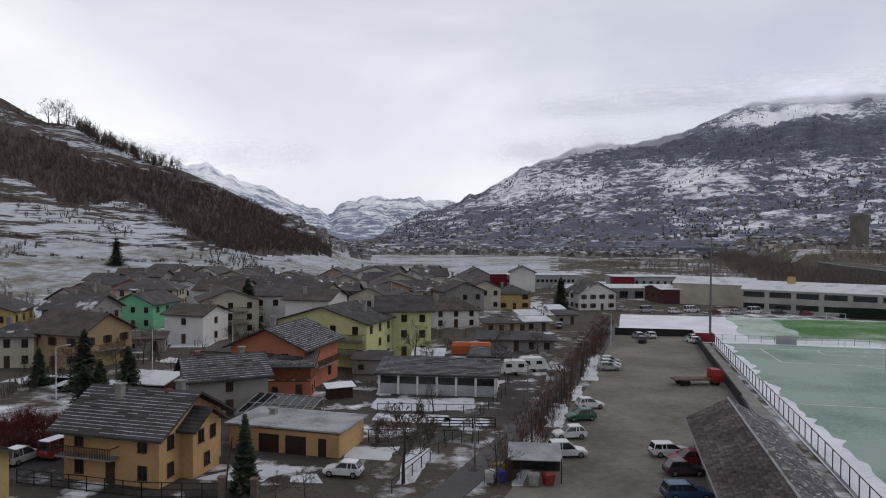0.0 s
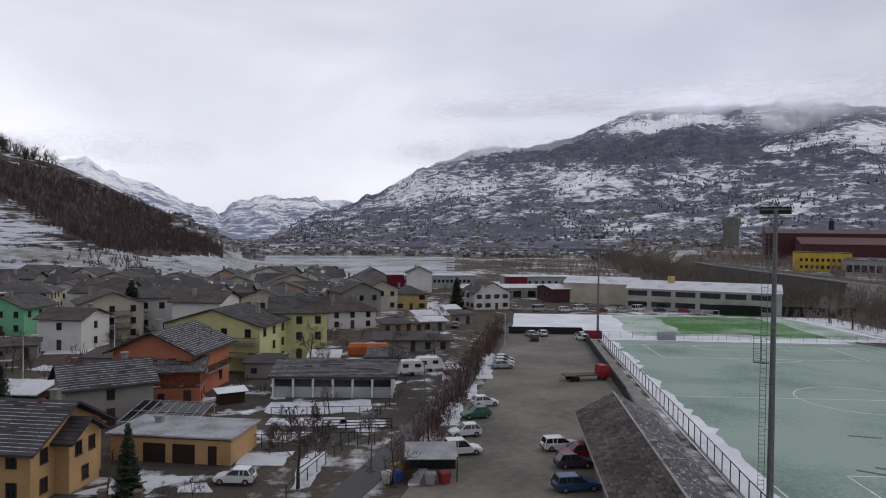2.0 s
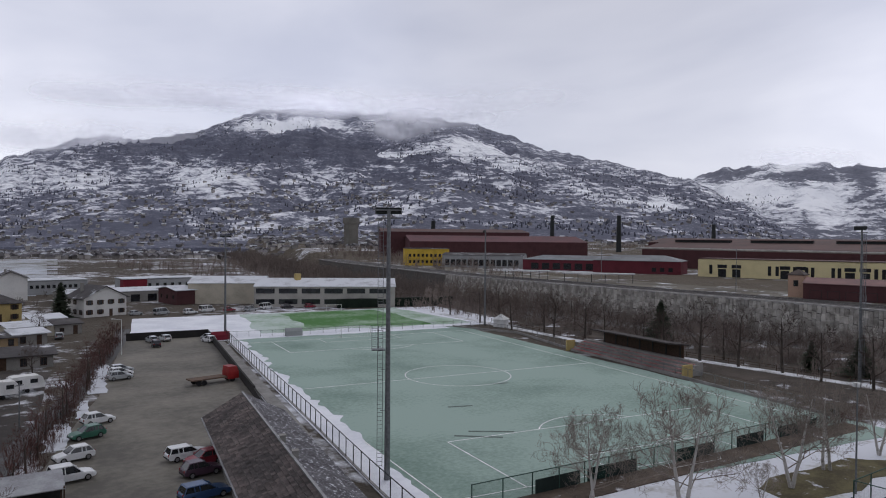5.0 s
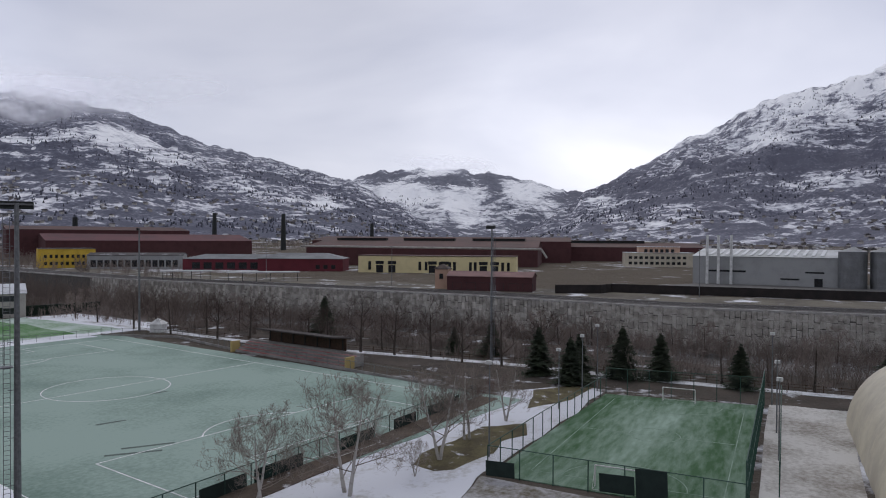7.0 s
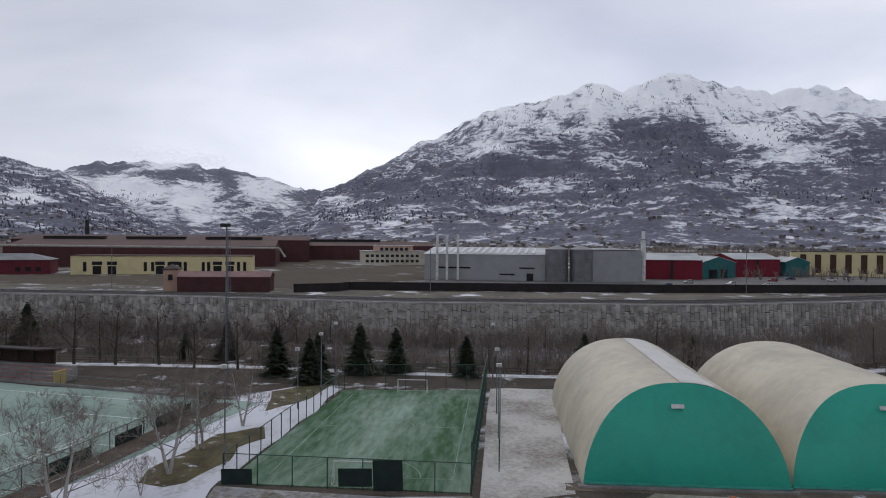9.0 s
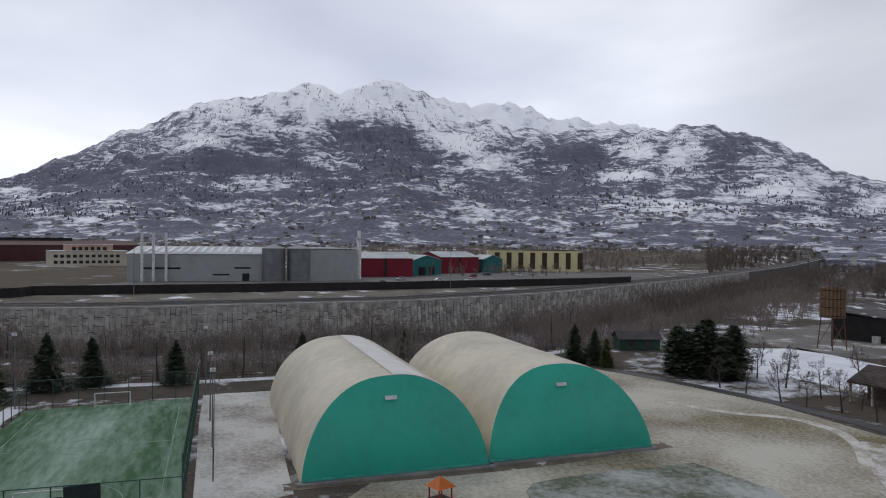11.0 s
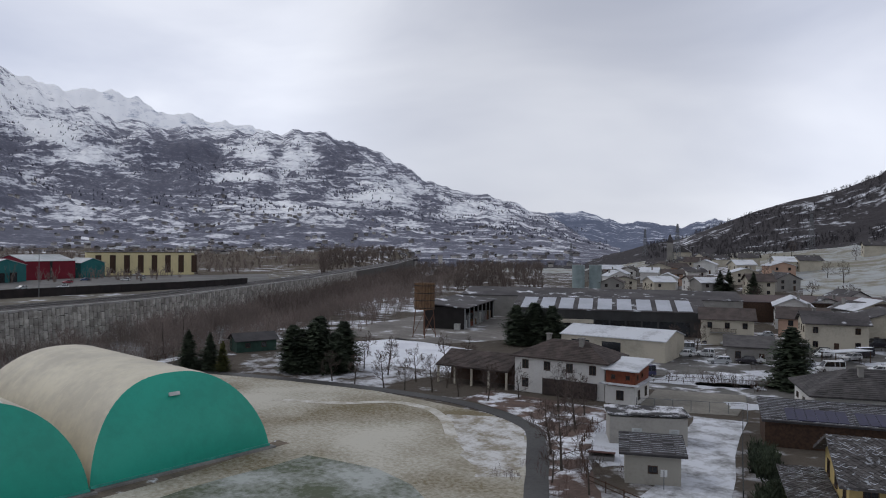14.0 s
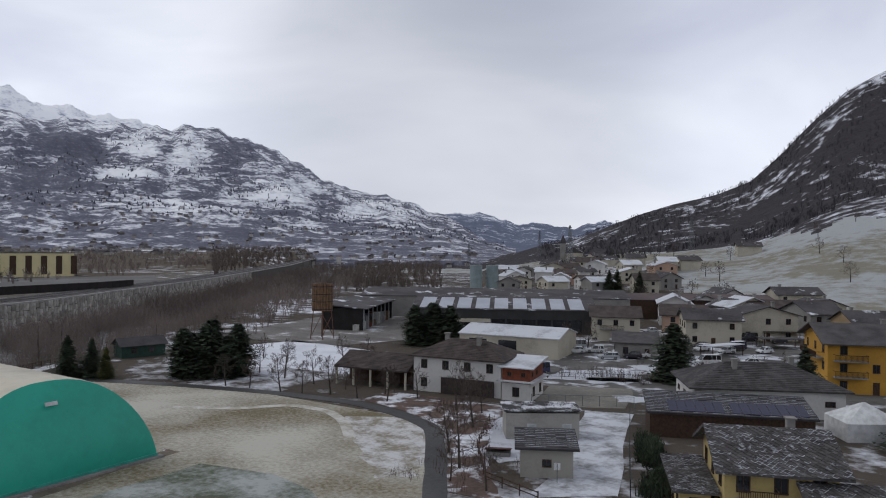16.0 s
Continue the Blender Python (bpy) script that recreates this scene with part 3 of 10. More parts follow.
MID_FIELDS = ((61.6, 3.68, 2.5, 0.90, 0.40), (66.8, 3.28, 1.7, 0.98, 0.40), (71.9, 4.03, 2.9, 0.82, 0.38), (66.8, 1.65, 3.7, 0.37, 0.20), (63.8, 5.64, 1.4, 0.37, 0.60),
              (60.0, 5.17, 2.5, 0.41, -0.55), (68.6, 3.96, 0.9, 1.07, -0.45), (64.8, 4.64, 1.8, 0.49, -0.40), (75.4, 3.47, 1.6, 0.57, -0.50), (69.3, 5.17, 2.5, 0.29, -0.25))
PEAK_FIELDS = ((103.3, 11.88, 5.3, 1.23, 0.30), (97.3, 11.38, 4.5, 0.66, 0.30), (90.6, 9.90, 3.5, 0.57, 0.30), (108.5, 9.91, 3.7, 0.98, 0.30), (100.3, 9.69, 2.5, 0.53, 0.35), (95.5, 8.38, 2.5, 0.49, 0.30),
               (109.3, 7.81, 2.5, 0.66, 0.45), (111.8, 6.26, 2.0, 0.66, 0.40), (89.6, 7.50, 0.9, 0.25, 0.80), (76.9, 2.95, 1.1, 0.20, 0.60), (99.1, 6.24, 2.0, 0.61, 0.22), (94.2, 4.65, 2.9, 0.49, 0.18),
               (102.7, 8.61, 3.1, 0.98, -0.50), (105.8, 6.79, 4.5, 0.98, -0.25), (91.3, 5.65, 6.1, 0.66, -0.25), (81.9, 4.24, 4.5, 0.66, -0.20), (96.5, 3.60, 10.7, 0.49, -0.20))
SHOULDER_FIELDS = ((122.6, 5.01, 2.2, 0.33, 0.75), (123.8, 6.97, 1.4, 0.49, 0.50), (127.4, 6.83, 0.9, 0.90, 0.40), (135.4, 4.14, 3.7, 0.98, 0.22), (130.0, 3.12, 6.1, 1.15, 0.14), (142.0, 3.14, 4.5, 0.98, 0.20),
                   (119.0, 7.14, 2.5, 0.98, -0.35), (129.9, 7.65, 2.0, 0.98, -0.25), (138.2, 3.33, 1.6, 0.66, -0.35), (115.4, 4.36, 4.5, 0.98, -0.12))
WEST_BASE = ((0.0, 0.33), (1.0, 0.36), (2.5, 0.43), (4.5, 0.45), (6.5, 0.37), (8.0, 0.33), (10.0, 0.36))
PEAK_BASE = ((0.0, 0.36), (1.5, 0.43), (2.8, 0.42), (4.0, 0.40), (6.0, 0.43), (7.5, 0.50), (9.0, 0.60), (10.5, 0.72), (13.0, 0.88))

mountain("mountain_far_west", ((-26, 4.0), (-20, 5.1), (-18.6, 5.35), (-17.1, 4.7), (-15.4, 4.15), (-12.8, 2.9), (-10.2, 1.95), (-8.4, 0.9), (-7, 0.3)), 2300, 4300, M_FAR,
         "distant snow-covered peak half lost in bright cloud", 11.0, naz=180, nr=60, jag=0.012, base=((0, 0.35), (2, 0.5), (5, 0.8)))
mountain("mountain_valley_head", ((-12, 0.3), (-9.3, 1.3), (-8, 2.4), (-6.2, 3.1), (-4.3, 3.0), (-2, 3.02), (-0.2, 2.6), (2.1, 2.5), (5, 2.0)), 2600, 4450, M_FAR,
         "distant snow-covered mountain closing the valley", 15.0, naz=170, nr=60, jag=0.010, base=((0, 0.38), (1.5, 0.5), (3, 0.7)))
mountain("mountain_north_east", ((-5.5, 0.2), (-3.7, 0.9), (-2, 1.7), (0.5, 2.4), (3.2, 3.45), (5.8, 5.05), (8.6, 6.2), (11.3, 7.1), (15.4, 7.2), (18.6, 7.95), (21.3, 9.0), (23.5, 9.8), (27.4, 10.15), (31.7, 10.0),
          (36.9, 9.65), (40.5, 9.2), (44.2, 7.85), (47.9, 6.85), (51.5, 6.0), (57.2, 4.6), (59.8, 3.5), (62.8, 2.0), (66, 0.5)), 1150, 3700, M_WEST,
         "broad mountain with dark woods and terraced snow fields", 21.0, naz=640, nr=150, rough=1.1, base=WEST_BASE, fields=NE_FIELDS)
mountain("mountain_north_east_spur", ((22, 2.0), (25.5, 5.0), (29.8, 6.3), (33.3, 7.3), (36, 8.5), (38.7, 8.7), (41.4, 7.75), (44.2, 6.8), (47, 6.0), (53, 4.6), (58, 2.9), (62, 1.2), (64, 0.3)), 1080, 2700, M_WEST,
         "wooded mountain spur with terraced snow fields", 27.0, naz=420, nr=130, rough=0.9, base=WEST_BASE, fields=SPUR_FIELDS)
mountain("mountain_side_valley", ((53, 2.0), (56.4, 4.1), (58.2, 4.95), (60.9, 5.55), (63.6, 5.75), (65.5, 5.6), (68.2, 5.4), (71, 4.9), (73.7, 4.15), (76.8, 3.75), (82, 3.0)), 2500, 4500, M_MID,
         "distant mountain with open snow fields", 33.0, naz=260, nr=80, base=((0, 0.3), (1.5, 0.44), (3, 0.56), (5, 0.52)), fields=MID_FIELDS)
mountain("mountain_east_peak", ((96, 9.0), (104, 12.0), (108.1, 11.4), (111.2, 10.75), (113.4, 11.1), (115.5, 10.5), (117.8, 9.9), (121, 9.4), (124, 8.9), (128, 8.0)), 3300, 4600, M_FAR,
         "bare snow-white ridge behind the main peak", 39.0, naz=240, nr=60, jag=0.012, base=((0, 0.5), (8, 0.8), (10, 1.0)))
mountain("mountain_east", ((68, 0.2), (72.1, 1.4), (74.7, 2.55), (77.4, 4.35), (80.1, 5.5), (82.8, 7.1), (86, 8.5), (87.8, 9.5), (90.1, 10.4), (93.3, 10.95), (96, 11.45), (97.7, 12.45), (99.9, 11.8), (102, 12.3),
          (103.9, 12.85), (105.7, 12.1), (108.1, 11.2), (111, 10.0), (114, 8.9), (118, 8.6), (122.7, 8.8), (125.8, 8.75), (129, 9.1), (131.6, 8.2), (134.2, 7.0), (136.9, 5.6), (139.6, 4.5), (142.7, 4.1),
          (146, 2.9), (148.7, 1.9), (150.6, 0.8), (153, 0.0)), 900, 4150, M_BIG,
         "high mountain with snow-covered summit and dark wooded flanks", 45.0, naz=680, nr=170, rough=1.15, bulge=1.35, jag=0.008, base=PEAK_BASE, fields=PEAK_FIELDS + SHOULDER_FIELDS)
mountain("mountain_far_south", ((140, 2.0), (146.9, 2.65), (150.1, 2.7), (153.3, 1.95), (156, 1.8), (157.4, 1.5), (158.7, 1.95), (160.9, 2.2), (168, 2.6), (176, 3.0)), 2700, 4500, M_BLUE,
         "distant mountains at the end of the valley, tinted haze blue", 51.0, naz=260, nr=50, base=((0, 0.25), (2, 0.4), (3, 0.5)))
mountain("mountain_behind", ((205, 9.0), (225, 12.0), (250, 13.0), (275, 12.5), (300, 12.0), (325, 9.5)), 700, 2300, M_BIG, "snowy wooded slope closing the valley behind", 57.0, naz=160, nr=40)

# ---- laid surfaces ----


def area(name, pts, z, material, label, category="ground", kind="structure", sub=0, jit=1.0):
    """A flat area with uneven outline."""
    s = Shape()
    out = []
    n = len(pts)
    for i in range(n):
        a, b = pts[i], pts[(i + 1) % n]
        k = max(1, sub)
        for j in range(k):
            u = j / k
            x, y = a[0] + (b[0] - a[0]) * u, a[1] + (b[1] - a[1]) * u
            if sub:
                w = fbm(x * 0.16, y * 0.16, 4.0, 4) * 1.1 * jit
                x, y = x + w, y + w * 0.7
            out.append((x, y, z))
    s.slab(out, 0.12)
    return solid(name, s, material, label, category, kind)


def ribbon(name, line, width, z, material, label, category="path"):
    """A strip that follows a line of points."""
    s = Shape()
    pts = []
    for (x0, y0), (x1, y1) in zip(line, line[1:]):
        for j in range(8):
            pts.append((x0 + (x1 - x0) * j / 8, y0 + (y1 - y0) * j / 8))
    pts.append(line[-1])
    # round the corners off
    for _ in range(6):
        pts = [pts[0]] + [((a[0] + 2 * b[0] + c[0]) / 4, (a[1] + 2 * b[1] + c[1]) / 4) for a, b, c in zip(pts, pts[1:], pts[2:])] + [pts[-1]]
    rows = []
    for i, p in enumerate(pts):
        a, b = pts[max(0, i - 1)], pts[min(len(pts) - 1, i + 1)]
        d = Vector((b[0] - a[0], b[1] - a[1])).normalized()
        w = width * 0.5 * (1 + 0.10 * noise.noise((p[0] * 0.2, p[1] * 0.2, 1)))
        rows.append([(p[0] + d.y * w, p[1] - d.x * w, z), (p[0] - d.y * w, p[1] + d.x * w, z), (p[0] - d.y * w, p[1] + d.x * w, z - 0.12), (p[0] + d.y * w, p[1] - d.x * w, z - 0.12)])
    s.loft(rows)
    return solid(name, s, material, label, category, "structure")


area("soil_riverbank", [(60, 175), (150, 190), (160, 60), (138, 0), (140, -60), (152, -100), (116, -72), (112, -10), (112, 34), (110, 40), (124, 110), (134, 150), (128, 168)], 0.03, SOIL, "dark brown leaf-strewn earth along the river", sub=4)
area("yard_ground", [(-22, 58), (12, 92), (22, 140), (-6, 150), (-30, 120), (-42, 96), (-44, 60)], 0.03,
     mat("yard_soil", (0.074, 0.064, 0.056), (0.038, 0.033, 0.030), 0.15, 0.9, 0.4, fine=1.5, snow=0.26, snow_scale=0.16), "muddy yards with patches of melting snow", sub=4)
area("car_park", [(2, 52), (9, 72), (23.4, 112.4), (41, 168.5), (59, 166), (44, 104), (30, 50)], 0.05, LOT, "wet grey gravel car park", "car park", sub=3)
ribbon("track", [(-8, 48), (1.8, 66), (13.5, 96), (26, 128), (41, 172), (46, 190)], 3.2, 0.06, ASPHALT, "narrow wet lane beside the car park", "lane")
area("white_field", [(43, 173), (54, 213), (150, 196), (141, 145), (62, 158), (60, 170)], 0.05, SNOW, "snow-covered practice field", "field", sub=3)
area("frosted_field", [(72, 164), (82, 206), (134, 199), (129, 152)], 0.065,
     mat("frosted_field_grass", (0.46, 0.54, 0.50), (0.15, 0.27, 0.13), 0.10, 0.9, 0.2, fine=0.8, lo=0.2, hi=0.6), "frosty edge of the practice field", "field", sub=8, jit=3.0)
area("green_field", [(86, 166), (95, 203), (125, 198), (119, 156)], 0.08,
     mat("green_field_grass", (0.055, 0.17, 0.035), (0.30, 0.40, 0.30), 0.07, 0.9, 0.2, fine=0.7, lo=0.22, hi=0.6), "bright green artificial turf cleared of snow", "field", sub=8, jit=3.0)
area("east_field", [(60, -8), (104, -50), (118, -70), (84, -79), (60, -79.5), (46, -71), (38, -57), (30, -35), (40, -6)], 0.05,
     mat("frosty_meadow", (0.50, 0.48, 0.41), (0.165, 0.135, 0.075), 0.06, 0.9, 0.6, fine=1.9, lo=0.30, hi=0.66), "frost-covered brownish meadow", "field", sub=3)
area("green_corner", [(30, -30), (52, -26), (63, -30), (63, -50), (52, -52), (36, -46)], 0.08,
     mat("frosted_grass", (0.38, 0.40, 0.38), (0.095, 0.11, 0.07), 0.12, 0.9, 0.4, fine=1.2), "grey-green frosted grass beside the domes", "field", sub=4)
ribbon("dark_path", [(150, -48), (126, -66), (104, -75), (84.7, -80.4), (70, -82.5), (59.8, -81), (51, -77), (46.8, -71), (42, -64), (38.6, -58.6), (31, -47), (24, -30)], 2.4, 0.09, ASPHALT, "dark wet tarmac path round the meadow")
area("gravel_strip", [(63, 0.9), (112.5, 0.9), (112.5, -9.5), (66, -8)], 0.06,
     mat("snowy_gravel", (0.56, 0.55, 0.52), (0.24, 0.22, 0.19), 0.12, 0.9, 0.5, fine=1.6, lo=0.3, hi=0.6), "snow-dusted gravel strip beside the dome", "ground", sub=3)
area("dome_apron", [(67, -7), (69.2, -7), (70, -49), (71.5, -51), (68.6, -51.5), (67.2, -30)], 0.07,
     mat("apron_soil", (0.19, 0.155, 0.115), (0.11, 0.09, 0.07), 0.3, 0.9, 0.4, snow=0.1, snow_scale=0.4), "bare brown earth round the domes", "ground", sub=3)
area("snow_lawn", [(46, 44), (70, 40), (104, 37), (112, 30), (109.2, 23.7), (82, 25.4), (66, 26.3), (58, 26), (40, 22), (36, 36)], 0.05, mat("lawn_snow", (0.66, 0.68, 0.73), (0.33, 0.32, 0.29), 0.22, 0.75, 0.4, fine=1.3, lo=0.16, hi=0.46), "fresh snow on a lawn between the pitches", "ground", sub=4)
OLIVE = mat("olive_grass", (0.145, 0.125, 0.062), (0.075, 0.062, 0.034), 0.4, 0.95, 0.4, snow=0.05, snow_scale=0.5)
area("bare_grass", [(65, 33.9), (69.5, 35.3), (75.4, 33.9), (82.3, 33.1), (86.1, 28.5), (81.6, 27.1), (78, 29.1), (73, 28.1), (65.4, 29.4), (64, 30.9)], 0.09, OLIVE, "olive-brown bare grass round the birches", "grass", sub=3, jit=0.7)
area("bare_grass", [(94, 31), (106, 34), (112, 30), (112, 26), (102, 27)], 0.09, OLIVE, "olive-brown bare grass under the firs", "grass", sub=3, jit=0.9)
area("front_lawn", [(36, 20), (40, 22), (58, 26), (64.6, 26), (64.2, 1.6), (58, -2), (42, 4)], 0.04, mat("trodden_lawn", (0.42, 0.42, 0.43), (0.12, 0.105, 0.07), 0.2, 0.9, 0.4, fine=1.5, lo=0.3, hi=0.6), "trodden lawn with thin snow before the small pitch", "ground", sub=3)
ribbon("fence_soil", [(38, 45.4), (46.5, 44.4), (68.7, 41.6), (98, 38.5)], 3.2, 0.15, mat("fence_earth", (0.115, 0.088, 0.066), (0.060, 0.046, 0.036), 0.3, 0.95, 0.5, snow=0.06, snow_scale=0.4), "bare brown earth along the pitch fence", "ground")
ribbon("frost_track", [(90, -63.5), (87.8, -65.5), (80.4, -69.6), (75.8, -76.0), (68.5, -76.2), (62.5, -72.7), (56.1, -66.3)], 1.5, 0.062, mat("frosted_track", (0.62, 0.61, 0.57), (0.36, 0.33, 0.26), 0.4, 0.9, 0.3, fine=2.2), "pale frosted wheel track across the meadow", "track")
area("frost_patch", [(63.9, -75.6), (59.0, -78.4), (52.4, -76.5), (46.2, -67.2), (42.0, -59.5), (44.5, -57), (53.5, -64.2)], 0.058,
     mat("thin_frost", (0.60, 0.60, 0.59), (0.26, 0.23, 0.17), 0.35, 0.9, 0.5, fine=2.0, lo=0.36, hi=0.62), "thin frost on the meadow's edge", "field", sub=6, jit=1.5)
area("garden_soil", [(46, -86), (40.5, -73.5), (34, -63.5), (30, -58.5), (36.5, -57.5), (41.5, -65), (46, -72.5), (50.5, -78.5), (60, -83), (70, -84.6), (70, -92), (48, -94)], 0.045,
     mat("reddish_soil", (0.150, 0.105, 0.085), (0.085, 0.060, 0.050), 0.3, 0.95, 0.5, snow=0.42, snow_scale=0.22), "reddish-brown garden soil with remains of snow", "ground", sub=3)
area("river_water", [(wall_x(y) - 44, y) for y in (300, 200, 100, 30, -40, -100, -170, -260)] + [(wall_x(y) - 3, y) for y in (-260, -170, -100, -40, 30, 100, 200, 300)], -3.2,
     mat("river_stones_and_water", (0.20, 0.20, 0.195), (0.055, 0.06, 0.062), 0.12, 0.4, 0.5, fine=1.0, snow=0.12, snow_scale=0.35), "shallow grey river between stony banks", "river")
area("river_bend", [(wall_x(y) - 40, y) for y in (-255, -330, -420, -560)] + [(wall_x(y) - 8, y) for y in (-560, -420, -330, -255)], -2.2,
     mat("pale_river", (0.30, 0.31, 0.33), (0.14, 0.15, 0.16), 0.06, 0.25, 0.2), "pale river bending away down the valley", "river")
area("snow_garden", [(66, -104), (112, -96), (132, -104), (126, -128), (84, -124)], 0.05, SNOW, "snow on a tree nursery", "ground", sub=4)
area("snow_drive", [(29, -61), (21.7, -66.5), (32.2, -99.4), (39.0, -97.5), (35, -86), (31.5, -72)], 0.06,
     mat("slushy_drive", (0.62, 0.64, 0.68), (0.22, 0.22, 0.22), 0.35, 0.7, 0.3, fine=1.2, lo=0.3, hi=0.58), "slushy snow-covered driveway with wheel tracks", "driveway", sub=4)
area("lot_east_village", [(20, -112), (60, -112), (78, -150), (40, -200), (-10, -190), (-20, -120)], 0.04,
     mat("village_yard", (0.14, 0.135, 0.125), (0.08, 0.075, 0.07), 0.1, 0.85, 0.3, fine=0.8, snow=0.34, snow_scale=0.12), "wet yards with remains of snow", sub=4)
area("gravel_works", [(112, -128), (150, -120), (170, -220), (120, -240), (96, -170)], 0.05,
     mat("works_gravel", (0.23, 0.215, 0.195), (0.13, 0.12, 0.11), 0.1, 0.9, 0.4, snow=0.18, snow_scale=0.1), "grey gravel of a builders' yard", sub=4)

# ---- the main football pitch ----
P_AZ = 11.0
PITCH = Matrix.Translation((77.3, 94.4, 0)) @ pose(0, 0, 0, 0, 0, -P_AZ)
s = Shape()
ring = []
for k in range(96):
    a = 2 * math.pi * k / 96
    y = max(-55.5, min(60.5, 86 * math.sin(a)))
    x = max(-33.1 + (y + 43.5) * 0.043, min(33.0, 60 * math.cos(a)))
    w = 0.5 * fbm(x * 0.2, y * 0.2, 9.0, 3)
    ring.append((x + w, y + w, 0.11))
s.slab(ring, 0.1)
pitch = solid("football_pitch", s, TURF, "pale green artificial turf dusted with frost", "football pitch", "structure", PITCH)
HL, HW = 51.5, 28.8


def strip(s, a, b, w=0.16, z=0.125):
    a, b = Vector((*a, z)), Vector((*b, z))
    d = (b - a).normalized() * w / 2
    q = Vector((-d.y, d.x, 0))
    s.slab([a - d - q, b + d - q, b + d + q, a - d + q], 0.012)


def arc(s, c, r, a0, a1, n=40, w=0.16, z=0.125):
    for k in range(n):
        u, v = radians(a0 + (a1 - a0) * k / n), radians(a0 + (a1 - a0) * (k + 1) / n)
        s.slab([(c[0] + q * math.cos(t), c[1] + q * math.sin(t), z) for q, t in ((r - w / 2, u), (r + w / 2, u), (r + w / 2, v), (r - w / 2, v))], 0.012)


s = Shape()
for sx in (-1, 1):
    strip(s, (sx * HW, -HL), (sx * HW, HL))
strip(s, (-HW, 0), (HW, 0))
arc(s, (0, 0), 9.15, 0, 360, 72)
for e in (-1, 1):
    strip(s, (-HW, e * HL), (HW, e * HL))
    for hw, dp in ((20.15, 16.5), (9.15, 5.5)):
        strip(s, (-hw, e * HL), (-hw, e * (HL - dp)))
        strip(s, (hw, e * HL), (hw, e * (HL - dp)))
        strip(s, (-hw, e * (HL - dp)), (hw, e * (HL - dp)))
    a = 53.1
    if e < 0:
        arc(s, (0, -HL + 11), 9.15, 90 - a, 90 + a, 24)
    else:
        arc(s, (0, HL - 11), 9.15, 270 - a, 270 + a, 24)
part("pitch_line", s, LINE, pitch, "white painted pitch lines")
# snow left along the fence and the far goal line
s = Shape()
edge = [(-33.4, -54 + k * 4.4) for k in range(26)]
s.slab([(-33.3 + (y + 43.5) * 0.043, y, 0.16) for _, y in edge] + [(-29.9 + (y + 43.5) * 0.035 + 1.6 * fbm(y * 0.11, 3.0, 1.0, 4) + 1.2 * noise.noise((y * 0.05, 1, 2)), y, 0.16) for _, y in reversed(edge)], 0.1)
solid("snow_strip", s, SNOW, "strip of shovelled snow along the fence", "snow", "structure", PITCH)
s = Shape()
xs = [-34 + k * 2.4 for k in range(27)]
s.slab([(x, 57.6 + 1.1 * fbm(x * 0.13, 8.0, 1.0, 4), 0.16) for x in xs] + [(x, 61.5, 0.16) for x in reversed(xs)], 0.1)
solid("snow_strip", s, SNOW, "strip of snow behind the far goal line", "snow", "structure", PITCH)
# scuffed slush marks on the turf
s = Shape()
for a, b in (((-18, -33.2), (-13.5, -36)), ((-15.5, -32.2), (-11, -34.5)), ((-12, -20), (-9, -20.6)), ((2, -9), (4, -9.3))):
    strip(s, a, b, 0.55, 0.123)
part("scuff_mark", s, mat("wet_turf", (0.10, 0.14, 0.12), None, 1.0, 0.7), pitch, "dark wet scuff marks")

# ---- the small pitch ----
s = Shape()
s.slab([(65.6, 2.2, 0.11), (110.6, 1.5, 0.11), (108.4, 23.3, 0.11), (82, 25.0, 0.11), (66.1, 25.8, 0.11)], 0.1)
small = solid("small_pitch", s, GREEN_TURF, "green artificial five-a-side turf streaked with frost", "football pitch", "structure")
s = Shape()
for a, b in (((69, 4), (106.5, 3.6)), ((106.5, 3.6), (105.5, 21.4)), ((105.5, 21.4), (69, 22.4)), ((69, 22.4), (69, 4)), ((88, 3.9), (87.6, 21.9))):
    strip(s, a, b, 0.1)
arc(s, (88, 13), 3.0, 0, 360, 40, 0.1)
arc(s, (69, 13.2), 6.0, -90, 90, 24, 0.1)
arc(s, (106, 12.5), 6.0, 90, 270, 24, 0.1)
part("pitch_line", s, mat("worn_line", (0.30, 0.40, 0.33), (0.14, 0.22, 0.16), 0.4, 0.9), small, "faint white pitch lines")

# ---- river wall with its stones, railway on top ----
wall_pts = [Vector((wall_x(y), y, 0)) for y in range(480, -691, -6)]
s = Shape()
rows = []
for i, p in enumerate(wall_pts):
    d = (wall_pts[min(i + 1, len(wall_pts) - 1)] - wall_pts[max(i - 1, 0)]).normalized()
    q = Vector((-d.y, d.x, 0))
    q = q if q.x > 0 else -q
    rows.append([p + q * 0.5 + Vector((0, 0, -4.6)), p + q * 3.9 + Vector((0, 0, -4.6)), p + q * 3.9 + Vector((0, 0, 7.0)), p + q * 1.6 + Vector((0, 0, 7.0))])
s.loft(rows)
river_wall = solid("river_wall", s, MORTAR, "tall pale stone embankment wall along the river", "wall", "structure")
s = Shape()
rows = []
for i, p in enumerate(wall_pts):
    d = (wall_pts[min(i + 1, len(wall_pts) - 1)] - wall_pts[max(i - 1, 0)]).normalized()
    q = Vector((-d.y, d.x, 0))
    q = q if q.x > 0 else -q
    rows.append([p + q * u + Vector((0, 0, z)) for u, z in ((1.3, 6.85), (2.5, 6.85), (2.5, 7.35), (1.3, 7.35))])
s.loft(rows)
